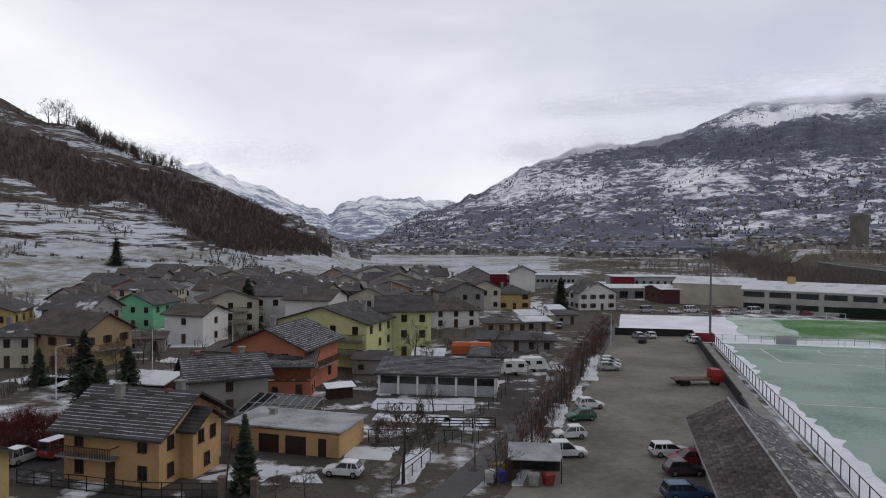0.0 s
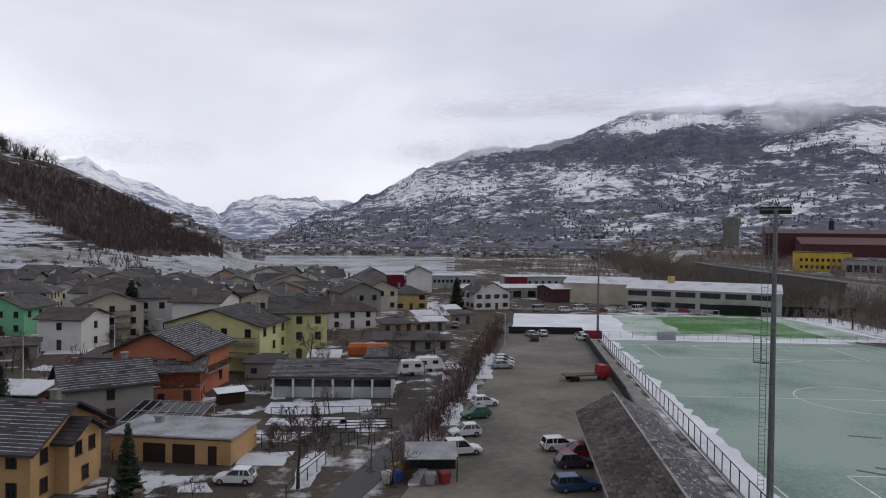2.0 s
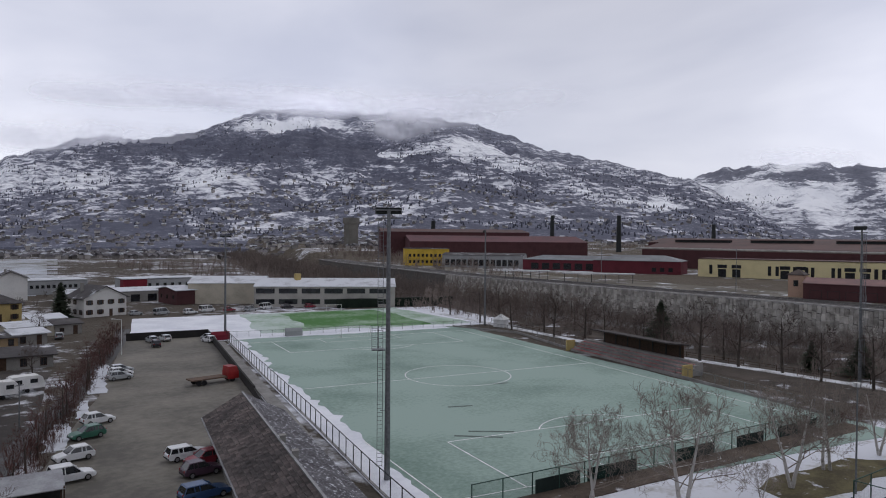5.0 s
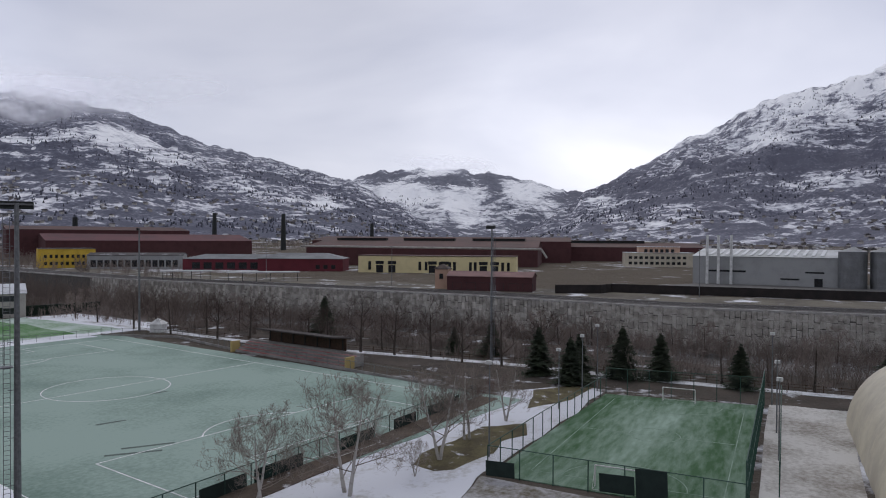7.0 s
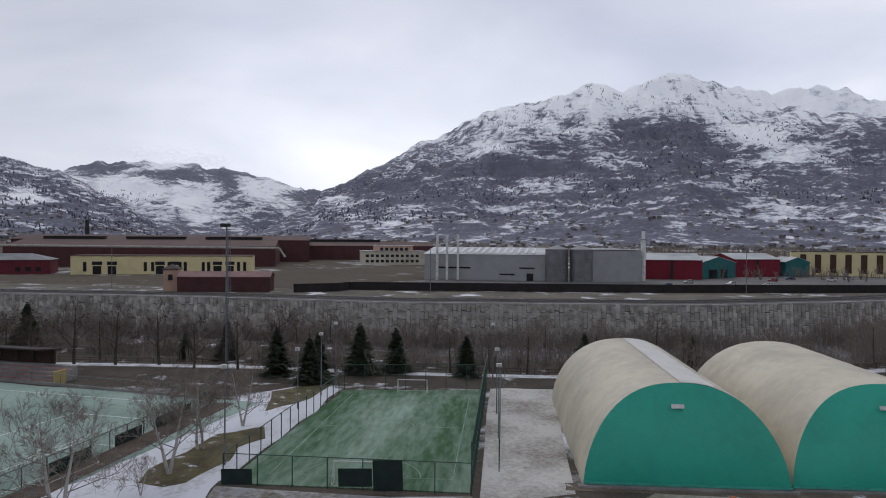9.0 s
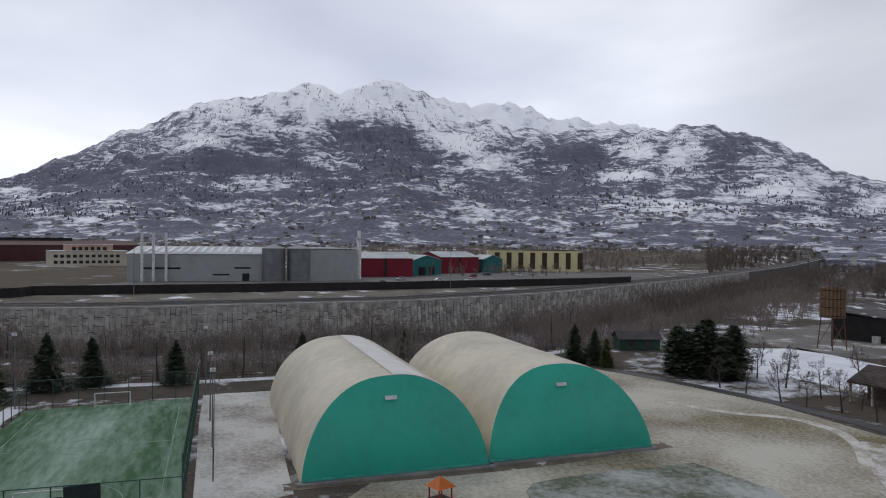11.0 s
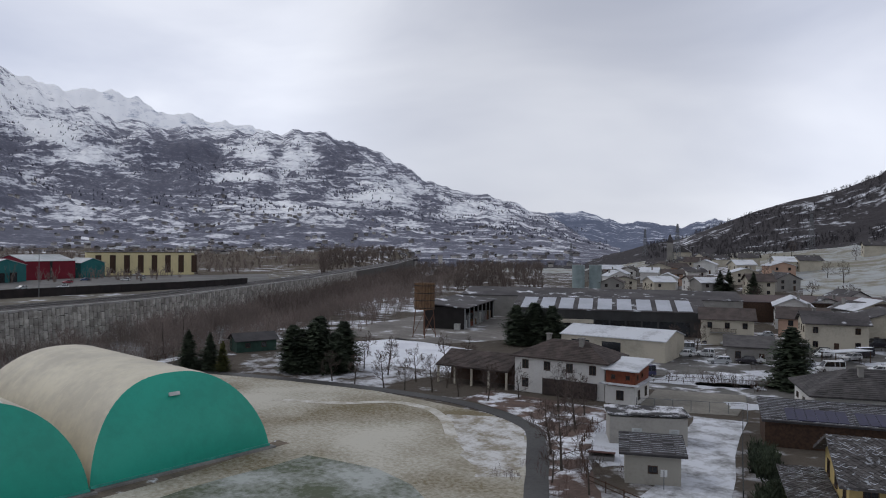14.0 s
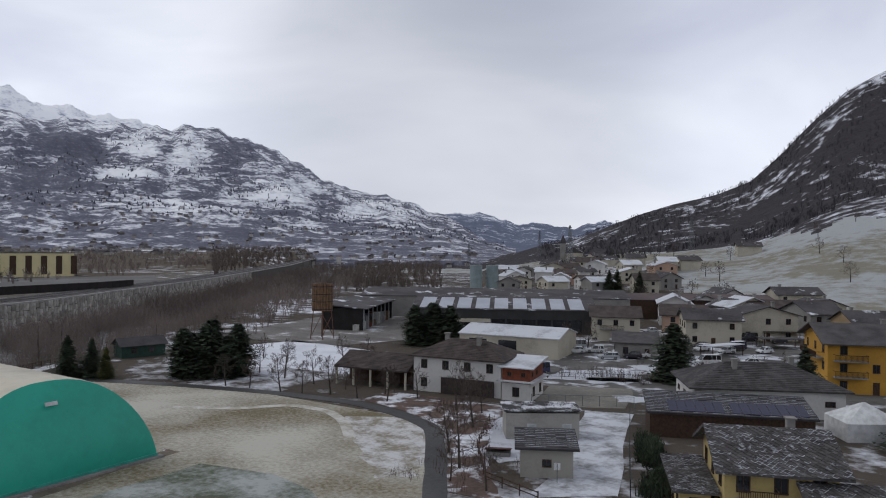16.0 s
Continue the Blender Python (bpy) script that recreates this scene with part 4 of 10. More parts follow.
part("coping", s, mat("pale_coping", (0.40, 0.39, 0.375), (0.26, 0.25, 0.24), 0.3, 0.9, 0.3), river_wall, "pale concrete coping")


def offset_line(off, z):
    out = []
    for i, p in enumerate(wall_pts):
        d = (wall_pts[min(i + 1, len(wall_pts) - 1)] - wall_pts[max(i - 1, 0)]).normalized()
        q = Vector((-d.y, d.x, 0))
        q = q if q.x > 0 else -q
        out.append(p + q * off + Vector((0, 0, z)))
    return out


def band(name, o0, o1, z, t, material, label, category):
    s = Shape()
    a, b = offset_line(o0, z), offset_line(o1, z)
    s.loft([[u, v, v - Vector((0, 0, t)), u - Vector((0, 0, t))] for u, v in zip(a, b)])
    return solid(name, s, material, label, category, "structure")


band("railway_bed", 4.2, 17, 7.25, 0.6, mat("rail_ballast", (0.125, 0.115, 0.11), (0.075, 0.07, 0.068), 0.6, 0.9, 0.6, fine=4), "dark ballast bed of a railway line", "railway")
for o in (6.6, 8.1, 11.6, 13.1):
    band("rail", o, o + 0.12, 7.5, 0.2, mat("worn_rail", (0.24, 0.23, 0.225), None, 2, 0.35, metal=0.8), "worn steel rail", "rail")
band("verge", 17.2, 42, 7.12, 0.4, mat("rail_verge", (0.16, 0.145, 0.11), (0.09, 0.08, 0.065), 0.08, 0.95, 0.5, snow=0.18, snow_scale=0.1), "rough brown verge beside the railway", "ground")

# ---- houses ----
WIN = {}


def window_mesh(w, h, shutter=False):
    key = (round(w, 2), round(h, 2), shutter)
    if key not in WIN:
        f = Shape()
        t = 0.09
        f.box(-w / 2 - t, -0.05, -h / 2 - t, -w / 2, 0.02, h / 2 + t)
        f.box(w / 2, -0.05, -h / 2 - t, w / 2 + t, 0.02, h / 2 + t)
        f.box(-w / 2, -0.05, h / 2, w / 2, 0.02, h / 2 + t)
        f.box(-w / 2 - t, -0.12, -h / 2 - t - 0.02, w / 2 + t, 0.02, -h / 2)
        f.box(-0.03, -0.04, -h / 2, 0.03, 0.02, h / 2)
        g = Shape()
        g.box(-w / 2, -0.015, -h / 2, w / 2, 0.012, h / 2)
        sh = Shape()
        sh.box(-0.2, -0.09, -h / 2, 0.2, -0.02, h / 2)
        WIN[key] = (f.mesh("window", WOOD), g.mesh("pane", GLASS), sh.mesh("shutter", WOOD))
    return WIN[key]


def add_window(parent, x, y, z, rz, w=1.0, h=1.3, shutter=False):
    f, g, sh = window_mesh(w, h, shutter)
    ob = part("window", f, None, parent, m=pose(x, y, z, 0, 0, rz))
    part("pane", g, None, ob)
    if shutter:
        part("shutter", sh, None, ob, m=pose(-w / 2 - 0.3, 0, 0))
        part("shutter", sh, None, ob, m=pose(w / 2 + 0.3, 0, 0))
    return ob


def roof_courses(s, a, b, c, d, step=0.45, tile=0.7, t=0.06, rnd=None, snow=None, cover=0.7):
    """Overlapping courses of tiles on the slope a-b (eave) to d-c (ridge)."""
    rnd = rnd or random.Random(3)
    a, b, c, d = map(Vector, (a, b, c, d))
    up = ((d - a) + (c - b)) / 2
    n = max(2, int(up.length / step))
    nrm = (b - a).cross(d - a).normalized()
    if nrm.z < 0:
        nrm = -nrm
    for i in range(n):
        u0, u1 = i / n, min(1.0, (i + 1.12) / n)
        l0, r0 = a.lerp(d, u0), b.lerp(c, u0)
        l1, r1 = a.lerp(d, u1), b.lerp(c, u1)
        k = max(1, int((r0 - l0).length / tile))
        if snow is not None and i:
            # thin lines of snow caught on the lower edge of each course
            m_ = max(1, int((r0 - l0).length / 1.1))
            up_ = nrm * 0.05
            for j in range(m_):
                if rnd.random() < cover + 0.5 * noise.noise((l0.x * 0.3 + j * 0.2, i * 0.4, 1.7)):
                    th = rnd.uniform(0.13, 0.22) / n
                    q0, q1 = a.lerp(d, u0 - th), b.lerp(c, u0 - th)
                    e0, e1 = j / m_, (j + rnd.uniform(0.9, 1.0)) / m_
                    snow.poly([q0.lerp(q1, e0) + up_, q0.lerp(q1, e1) + up_, l0.lerp(r0, e1) + up_, l0.lerp(r0, e0) + up_])
        off = 0.5 / k if i % 2 else 0.0
        cuts = [0.0] + [min(1.0, (j + 1) / k + off + rnd.uniform(-0.12, 0.12) / k) for j in range(k - 1)] + [1.0]
        for v0, v1 in zip(cuts, cuts[1:]):
            lift = nrm * (t * rnd.uniform(0.8, 1.4))
            g = 0.012 / max(0.3, (r0 - l0).length)
            p = [l0.lerp(r0, v0 + g) + lift, l0.lerp(r0, v1 - g) + lift, l1.lerp(r1, v1 - g) + nrm * 0.015, l1.lerp(r1, v0 + g) + nrm * 0.015]
            i0 = len(s.v)
            s.v += [tuple(q) for q in p] + [tuple(p[0] - lift), tuple(p[1] - lift)]
            s.f += [(i0, i0 + 1, i0 + 2, i0 + 3), (i0 + 4, i0 + 5, i0 + 1, i0)]


def slab_diamonds(s, a, b, c, d, size=0.56, rnd=None, snow=None):
    """Square stone slabs laid on their corners, overlapping down the slope a-b (eave) to d-c (ridge)."""
    a, b, c, d = map(Vector, (a, b, c, d))
    nrm = (b - a).cross(d - a).normalized()
    if nrm.z < 0:
        nrm = -nrm
    nu, nv = max(2, int((b - a).length / size)), max(2, int((d - a).length / (size * 0.5)))

    def at(u, v):
        u, v = min(1.0, max(0.0, u)), min(1.0, max(0.0, v))
        return a.lerp(b, u).lerp(d.lerp(c, u), v)

    for i in range(nv + 1):
        for j in range(nu + 1):
            u, v = (j + (0.5 if i % 2 else 0.0)) / nu, i / nv
            k = rnd.uniform(0.92, 1.06)
            lift = 0.05 * rnd.uniform(0.7, 1.5)
            low, high = at(u, v - 1.02 * k / nv), at(u, v + 1.05 * k / nv)
            p = [low + nrm * (lift + 0.05), at(u + 0.5 * k / nu, v) + nrm * lift, high + nrm * 0.01, at(u - 0.5 * k / nu, v) + nrm * lift]
            i0 = len(s.v)
            s.v += [tuple(q) for q in p] + [tuple(q - nrm * 0.06) for q in (p[3], p[0], p[1])]
            s.f += [(i0, i0 + 1, i0 + 2, i0 + 3), (i0 + 4, i0 + 5, i0, i0 + 3), (i0 + 5, i0 + 6, i0 + 1, i0)]
            if snow is not None and rnd.random() < 0.30 + 0.8 * noise.noise((u * 4, v * 3, 2.2)):
                # snow caught below the slab's two lower edges
                for e0, e1 in ((p[3], p[0]), (p[0], p[1])):
                    dn = (low - high).normalized() * rnd.uniform(0.03, 0.11)
                    snow.poly([e0 + nrm * 0.02, e1 + nrm * 0.02, e1 + dn + nrm * 0.02, e0 + dn + nrm * 0.02])


def house(name, x, y, rz, w, d, h, wall, roof, label, kind="gable", rise=2.4, over=0.7, ridge="x", wins=(4, 2), sides=True, chimneys=1, courses=False, balcony=None, shutter=False, z=None, wsize=(0.95, 1.25), group="", door=True, category="house"):
    """A house w wide (local x) and d deep, its front towards local -y; the eaves at h, the ridge along x or y."""
    rnd = random.Random(int(x * 7 + y * 13))
    z = height(x, y) if z is None else z
    top = thing(name, pose(x, y, z, 0, 0, rz), label, category, group)
    X, Y = w / 2, d / 2
    s = Shape()
    s.box(-X, -Y, -1.5, X, Y, h)
    ro = Shape()
    tiles, lines = Shape(), Shape()
    t = 0.18
    if kind == "gable":
        if ridge == "x":
            s.poly([(-X, -Y, h), (-X, 0, h + rise - 0.1), (-X, Y, h)]), s.poly([(X, -Y, h), (X, Y, h), (X, 0, h + rise - 0.1)])
            k = over * rise / Y
            slopes = [[(-X - over, -Y - over, h - k), (X + over, -Y - over, h - k), (X + over, 0, h + rise), (-X - over, 0, h + rise)],
                      [(X + over, Y + over, h - k), (-X - over, Y + over, h - k), (-X - over, 0, h + rise), (X + over, 0, h + rise)]]
        else:
            s.poly([(-X, -Y, h), (X, -Y, h), (0, -Y, h + rise - 0.1)]), s.poly([(-X, Y, h), (0, Y, h + rise - 0.1), (X, Y, h)])
            k = over * rise / X
            slopes = [[(-X - over, Y + over, h - k), (-X - over, -Y - over, h - k), (0, -Y - over, h + rise), (0, Y + over, h + rise)],
                      [(X + over, -Y - over, h - k), (X + over, Y + over, h - k), (0, Y + over, h + rise), (0, -Y - over, h + rise)]]
    elif kind == "hip":
        k = over * rise / min(X, Y)
        e = [(-X - over, -Y - over, h - k), (X + over, -Y - over, h - k), (X + over, Y + over, h - k), (-X - over, Y + over, h - k)]
        if w >= d:
            r0, r1 = (-X + Y, 0, h + rise), (X - Y, 0, h + rise)
            slopes = [[e[0], e[1], r1, r0], [e[2], e[3], r0, r1], [e[3], e[0], r0, r0], [e[1], e[2], r1, r1]]
        else:
            r0, r1 = (0, -Y + X, h + rise), (0, Y - X, h + rise)
            slopes = [[e[1], e[2], r1, r0], [e[3], e[0], r0, r1], [e[0], e[1], r0, r0], [e[2], e[3], r1, r1]]
    elif kind == "mono":
        slopes = [[(-X - over, -Y - over, h), (X + over, -Y - over, h), (X + over, Y + over, h + rise), (-X - over, Y + over, h + rise)]]
        s.poly([(-X, -Y, h), (-X, Y, h + rise - 0.1), (-X, Y, h)]), s.poly([(X, -Y, h), (X, Y, h), (X, Y, h + rise - 0.1)]), s.poly([(-X, Y, h), (-X, Y, h + rise - 0.1), (X, Y, h + rise - 0.1), (X, Y, h)])
    else:
        slopes = [[(-X - over, -Y - over, h + 0.25), (X + over, -Y - over, h + 0.25), (X + over, Y + over, h + 0.25), (-X - over, Y + over, h + 0.25)]]
    for q in slopes:
        if q[2] == q[3]:
            q = q[:3]
        ro.slab([(p[0], p[1], p[2] + t) for p in q], t)
        if courses:
            p = [(v[0], v[1], v[2] + t + 0.005) for v in (q if len(q) == 4 else [q[0], q[1], q[2], q[2]])]
            if roof is ROOF_SLAB:
                slab_diamonds(tiles, *p, rnd=rnd, snow=lines)
                continue
            roof_courses(tiles, *p, rnd=rnd, snow=lines if roof in (ROOF_SNOWY, ROOF_SLAB) else None, cover=0.95)
    part("wall", s, wall, top)
    r = part("roof", ro, roof, top, "slate roof with broad eaves" if kind != "flat" else "flat roof")
    if courses:
        ob = part("tile", tiles, roof, r)
        ob["kind"] = "stuff"
        if lines.f:
            ob = part("snow", lines, SNOW_THIN, r)
            ob["kind"] = "stuff"
    for c in range(chimneys):
        ch = Shape()
        cx = X * (0.55 - 0.9 * c) * (1 if int(x) % 2 else -1)
        cy = Y * 0.3 * (-1 if c else 1)
        zc = h + rise * 0.45
        ch.box(cx - 0.35, cy - 0.35, zc - 0.6, cx + 0.35, cy + 0.35, h + rise + 0.7)
        ch.box(cx - 0.48, cy - 0.48, h + rise + 0.7, cx + 0.48, cy + 0.48, h + rise + 0.85)
        part("chimney", ch, GREY, r, "plastered chimney")
    nx, nf = wins
    fh = h / max(1, nf)
    faces = [(0, -Y, 0, w), (X, 0, 90, d)]
    if sides:
        faces += [(-X, 0, -90, d), (0, Y, 180, w)]
    for fx, fy, ang, span in faces:
        k = nx if ang in (0, 180) else max(1, round(nx * span / w))
        for f in range(nf):
            for j in range(k):
                if rnd.random() < 0.12:
                    continue
                u = (j + 0.5) / k * span - span / 2
                ca, sa = math.cos(radians(ang)), math.sin(radians(ang))
                wz = fh * (f + 0.52)
                tall = door and f == 0 and ang == 0 and j == k // 2
                if tall:
                    g = Shape()
                    g.box(-0.5, -0.06, 0, 0.5, 0.02, 2.1)
                    part("door", g, WOOD, top, "dark wooden door", m=pose(fx + u * ca, fy + u * sa, 0.02, 0, 0, ang))
                else:
                    add_window(top, fx + u * ca - sa * -0.0, fy + u * sa, wz, ang, *wsize, shutter)
    if balcony:
        for ang, u0, u1, bz in balcony:
            fx, fy = {0: (0, -Y), 90: (X, 0), -90: (-X, 0), 180: (0, Y)}[ang]
            bl = Shape()
            bl.box(u0, -1.3, -0.16, u1, 0.0, 0.0)
            bo = part("balcony", bl, CONCRETE, top, "balcony slab", m=pose(fx, fy, bz, 0, 0, ang))
            rl = Shape()
            rl.box(u0, -1.3, 0.92, u1, -1.22, 1.0)
            for k in range(int((u1 - u0) / 0.18) + 1):
                rl.box(u0 + k * 0.18, -1.28, 0.0, u0 + k * 0.18 + 0.05, -1.24, 0.95)
            for uu in (u0, u1 - 0.06):
                rl.box(uu, -1.3, 0.92, uu + 0.06, 0, 1.0)
            part("railing", rl, WOOD, bo, "dark railing")
    return top

# the houses north of the car park
house("house", -29.9, 71.0, -15, 10.6, 10.2, 5.2, OCHRE, ROOF_SNOWY, "ochre plastered house with a slate roof and balcony", rise=2.7, over=1.1, wins=(3, 2), chimneys=2, courses=True, balcony=[(0, -5.2, 1.0, 2.7)], wsize=(0.85, 1.2))
house("house", -29.6, 95.0, 28, 10.0, 8.5, 5.0, GREY, ROOF_SNOWY, "grey plastered house with a slate roof", rise=2.2, ridge="x", wins=(1, 2), courses=True, wsize=(0.8, 1.1))
house("house", -24.8, 112, -14, 12.0, 13, 6.7, ORANGE, ROOF_SNOWY, "orange plastered house with a slate roof", rise=2.7, over=1.0, ridge="y", wins=(2, 2), courses=True, balcony=[(90, -4, 4, 3.4)])
house("annexe", -22.4, 103.4, 4, 6.8, 5.6, 2.4, ORANGE, ROOF_FAR, "orange base of an annexe", kind="flat", rise=0.2, over=0.0, wins=(2, 1), wsize=(0.7, 0.9), chimneys=0)
house("annexe_loft", -22.4, 103.4, 4, 6.7, 5.4, 1.9, REDWOOD, ROOF_SNOWY, "loft clad with reddish boards under a slate roof", kind="mono", rise=1.2, wins=(2, 0), chimneys=0, courses=True, z=2.6, category="annexe")
house("garage", -16.2, 79.1, -15.1, 13.1, 7.0, 2.5, OCHRE, mat("slushy_grey_roof", (0.36, 0.37, 0.39), (0.17, 0.17, 0.18), 0.3, 0.8, 0.2, lo=0.3, hi=0.6), "low ochre garage block with dark garage doors", kind="flat", rise=0.3, over=0.4, wins=(4, 0), chimneys=1, sides=False, door=False, category="garage")
house("house", -19.8, 132.2, -18, 17.5, 12, 7.9, YGREEN, ROOF, "yellow-green three-storey house with balconies", rise=2.6, ridge="y", wins=(4, 3), chimneys=1, courses=True, balcony=[(0, 3.0, 8.4, 5.0), (0, 3.0, 8.4, 2.5)])
house("house", -7.8, 142.0, 4, 10.4, 13, 9.0, YGREEN, ROOF, "yellow-green apartment house with three storeys", rise=2.4, wins=(3, 3), courses=True)
house("shed", -0.4, 106.6, -6.5, 17.6, 6.0, 2.9, CREAM, ROOF_SNOWY, "long low shed with a snow-dusted corrugated roof", kind="mono", rise=1.5, over=0.5, wins=(6, 0), chimneys=0, courses=True, sides=False, door=False, category="shed")
house("house", 2.2, 185.0, 15, 12.4, 10, 4.6, WHITEWALL, ROOF_BROWN, "white house with a brown hipped roof", kind="hip", rise=2.6, wins=(3, 2))
house("house", -65.8, 127.6, -20, 13, 11.5, 6.2, TAN, ROOF_BROWN, "tan three-storey house with a broad brown roof", rise=3.0, ridge="x", wins=(3, 2), balcony=[(90, -3, 3, 3.1)], shutter=True)
house("house", -53.9, 154.5, -15, 9.4, 9.6, 6.3, WHITEWALL, ROOF_BROWN, "white two-storey house with a dark roof", rise=1.7, wins=(1, 2))
house("house", -74.8, 178.7, -12, 11, 12, 6.2, GREENWALL, ROOF, "mint green house with a slate roof", rise=2.4, ridge="y", wins=(3, 2))
house("house", -82.8, 201.0, 6, 16, 12, 8, CREAM, ROOF_FAR, "large cream house with a shallow roof", kind="hip", rise=2.4, wins=(5, 3))
house("house", -97, 150, 12, 14, 12, 7.2, YELLOW, ROOF_FAR, "yellow house with a dark roof", rise=2.6, ridge="y", wins=(3, 2))
house("house", -76, 126.5, 5, 9, 9, 5.6, CREAM, ROOF_FAR, "cream house with a shallow roof", kind="hip", rise=1.8, wins=(3, 2))
house("house", -52, 170, 24, 13, 12, 8, CREAM, ROOF_BROWN, "cream house with balconies and a brown roof", rise=2.4, ridge="y", wins=(3, 3), balcony=[(0, -4, 4, 5.4), (0, -4, 4, 2.7)])
house("house", -48, 215, 20, 20, 12, 8, CREAM, ROOF_FAR, "long cream house with several balconies", rise=2.4, wins=(6, 3), balcony=[(0, -8, -3, 5.4), (0, 2, 7, 5.4)])
house("house", 22.5, 229.5, 5, 10.5, 10, 5.2, YELLOW, ROOF_FAR, "small yellow house with a hipped roof", kind="hip", rise=2.2, wins=(3, 2), shutter=True)
house("house", -15, 236, 6, 18, 13, 7.6, CREAM, ROOF_BROWN, "tan gabled house with a wide roof", rise=3.4, ridge="y", wins=(4, 2), shutter=True)
house("house", -2.5, 234, 6, 7, 10, 6, OCHRE, ROOF_FAR, "small ochre house with a slate roof", rise=2, wins=(2, 2))
house("house", 48.2, 230, 14, 12.6, 11, 5.6, WHITEWALL, ROOF_FAR, "white gabled chalet with small dark windows", rise=3.2, ridge="y", wins=(4, 2), shutter=True)
house("workshop", 86, 256, 8, 20, 14, 5.0, MAROON, ROOF_WHITE, "dark red workshop with a snowy roof", rise=1.0, wins=(4, 1), chimneys=0, category="workshop")
house("shed", 9.0, 129.5, -8, 6.6, 5.2, 1.6, WOOD, ROOF_SNOWY, "dark timber shed with a snow-dusted slate roof", kind="mono", rise=0.9, wins=(2, 0), chimneys=0, category="shed", sides=False, courses=True)
house("shed", 15.4, 147.0, -4, 15.5, 6, 2.2, GREY, ROOF_FAR, "long low grey lean-to shed", kind="mono", rise=0.9, wins=(5, 1), chimneys=0, category="shed", sides=False)
house("shed", -2.4, 127.5, -4, 4.6, 4.2, 2.1, GREY, ROOF_WHITE, "low grey hut with snow on its roof", kind="mono", rise=0.5, wins=(2, 0), chimneys=0, category="shed", sides=False)
house("shed", 15.4, 174.5, 8, 10.5, 5, 2.1, TAN, ROOF_FAR, "low brown shed with a grey roof", kind="mono", rise=0.6, wins=(4, 1), chimneys=0, category="shed", sides=False)
house("shed", 23.2, 176.5, 8, 6.3, 5, 2.4, GREY, ROOF_WHITE, "small grey shed with a snowy roof", kind="mono", rise=0.6, wins=(2, 1), chimneys=0, category="shed", sides=False)
house("house", -43.0, 58.5, 60, 9, 8, 4.8, YELLOW, ROOF_SNOWY, "yellow house corner with a slate roof", rise=2.4, ridge="y", wins=(2, 1), courses=True)

og = thing("cross_gable", pose(-29.9, 71.0, 0, 0, 0, -15), "ochre cross gable with a small slate roof beside the house", "annexe")
s = Shape()
s.box(5.2, -1.9, 0, 6.7, 2.6, 5.0)
s.poly([(6.7, -1.9, 5.0), (6.7, 2.6, 5.0), (6.7, 0.35, 6.3)])
part("wall", s, OCHRE, og)
s = Shape()
s.slab([(3.6, -2.6, 4.75), (7.5, -2.6, 4.75), (7.5, 0.35, 6.55), (3.6, 0.35, 6.55)], 0.16)
s.slab([(7.5, 3.3, 4.75), (3.6, 3.3, 4.75), (3.6, 0.35, 6.55), (7.5, 0.35, 6.55)], 0.16)
rf_ = part("roof", s, ROOF_SNOWY, og, "slate roof with broad eaves")
for sg in (-1, 1):
    t_ = Shape()
    roof_courses(t_, (3.6, 0.35 + sg * 2.95, 4.77), (7.5, 0.35 + sg * 2.95, 4.77), (7.5, 0.35, 6.57), (3.6, 0.35, 6.57), rnd=random.Random(15))
    ob = part("tile", t_, ROOF_SNOWY, rf_)
    ob["kind"] = "stuff"
for v, zz in ((-0.6, 3.9), (1.4, 3.9), (0.4, 1.4)):
    add_window(og, 6.72, v, zz, 90, 0.8, 1.15)

# garage doors and shed bays
gd = thing("garage_doors", pose(-16.2, 79.1, 0, 0, 0, -15.1), "dark brown garage doors with a side door", "garage door")
for u, w_, h_ in ((-4.6, 1.0, 1.95), (-1.7, 2.4, 2.0), (1.5, 2.4, 2.0), (4.6, 0.9, 1.95)):
    g = Shape()
    g.box(u - w_ / 2, -3.58, 0.02, u + w_ / 2, -3.46, h_)
    for k in range(4):
        g.box(u - w_ / 2, -3.60, 0.02 + k * h_ / 4, u + w_ / 2, -3.57, 0.06 + k * h_ / 4)
    part("door", g, mat("dark_brown_door", (0.035, 0.018, 0.016), None, 1, 0.6), gd)
sb = thing("shed_bays", pose(-0.4, 106.6, 0, 0, 0, -6.5), "white pillars and dark glazing of the shed", "bay")
for k in range(7):
    g = Shape()
    g.box(-8.6 + k * 2.87 - 0.14, -3.3, 0, -8.6 + k * 2.87 + 0.14, -3.0, 2.9)
    part("pillar", g, WHITE, sb)
for k in range(6):
    g = Shape()
    g.box(-8.4 + k * 2.87, -3.1, 1.65, -5.95 + k * 2.87, -3.0, 2.7)
    part("pane", g, GLASS, sb)
    g = Shape()
    g.box(-8.4 + k * 2.87, -3.08, 0.05, -5.95 + k * 2.87, -3.0, 1.6)
    part("panel", g, mat("pale_blue_panel", (0.40, 0.43, 0.44), (0.30, 0.32, 0.33), 0.5, 0.7), sb)

# ---- air domes over the tennis courts ----
MEMBRANE = mat("cream_membrane", (0.60, 0.55, 0.42), (0.45, 0.41, 0.32), 0.12, 0.5, 0.05, fine=0.8, spec=0.4)
GREENMEM = mat("green_membrane", (0.026, 0.385, 0.275), (0.020, 0.315, 0.225), 0.12, 0.42, 0.05, fine=0.9, spec=0.4)
PLASTIC = mat("white_plastic", (0.72, 0.73, 0.72), None, 1, 0.5)


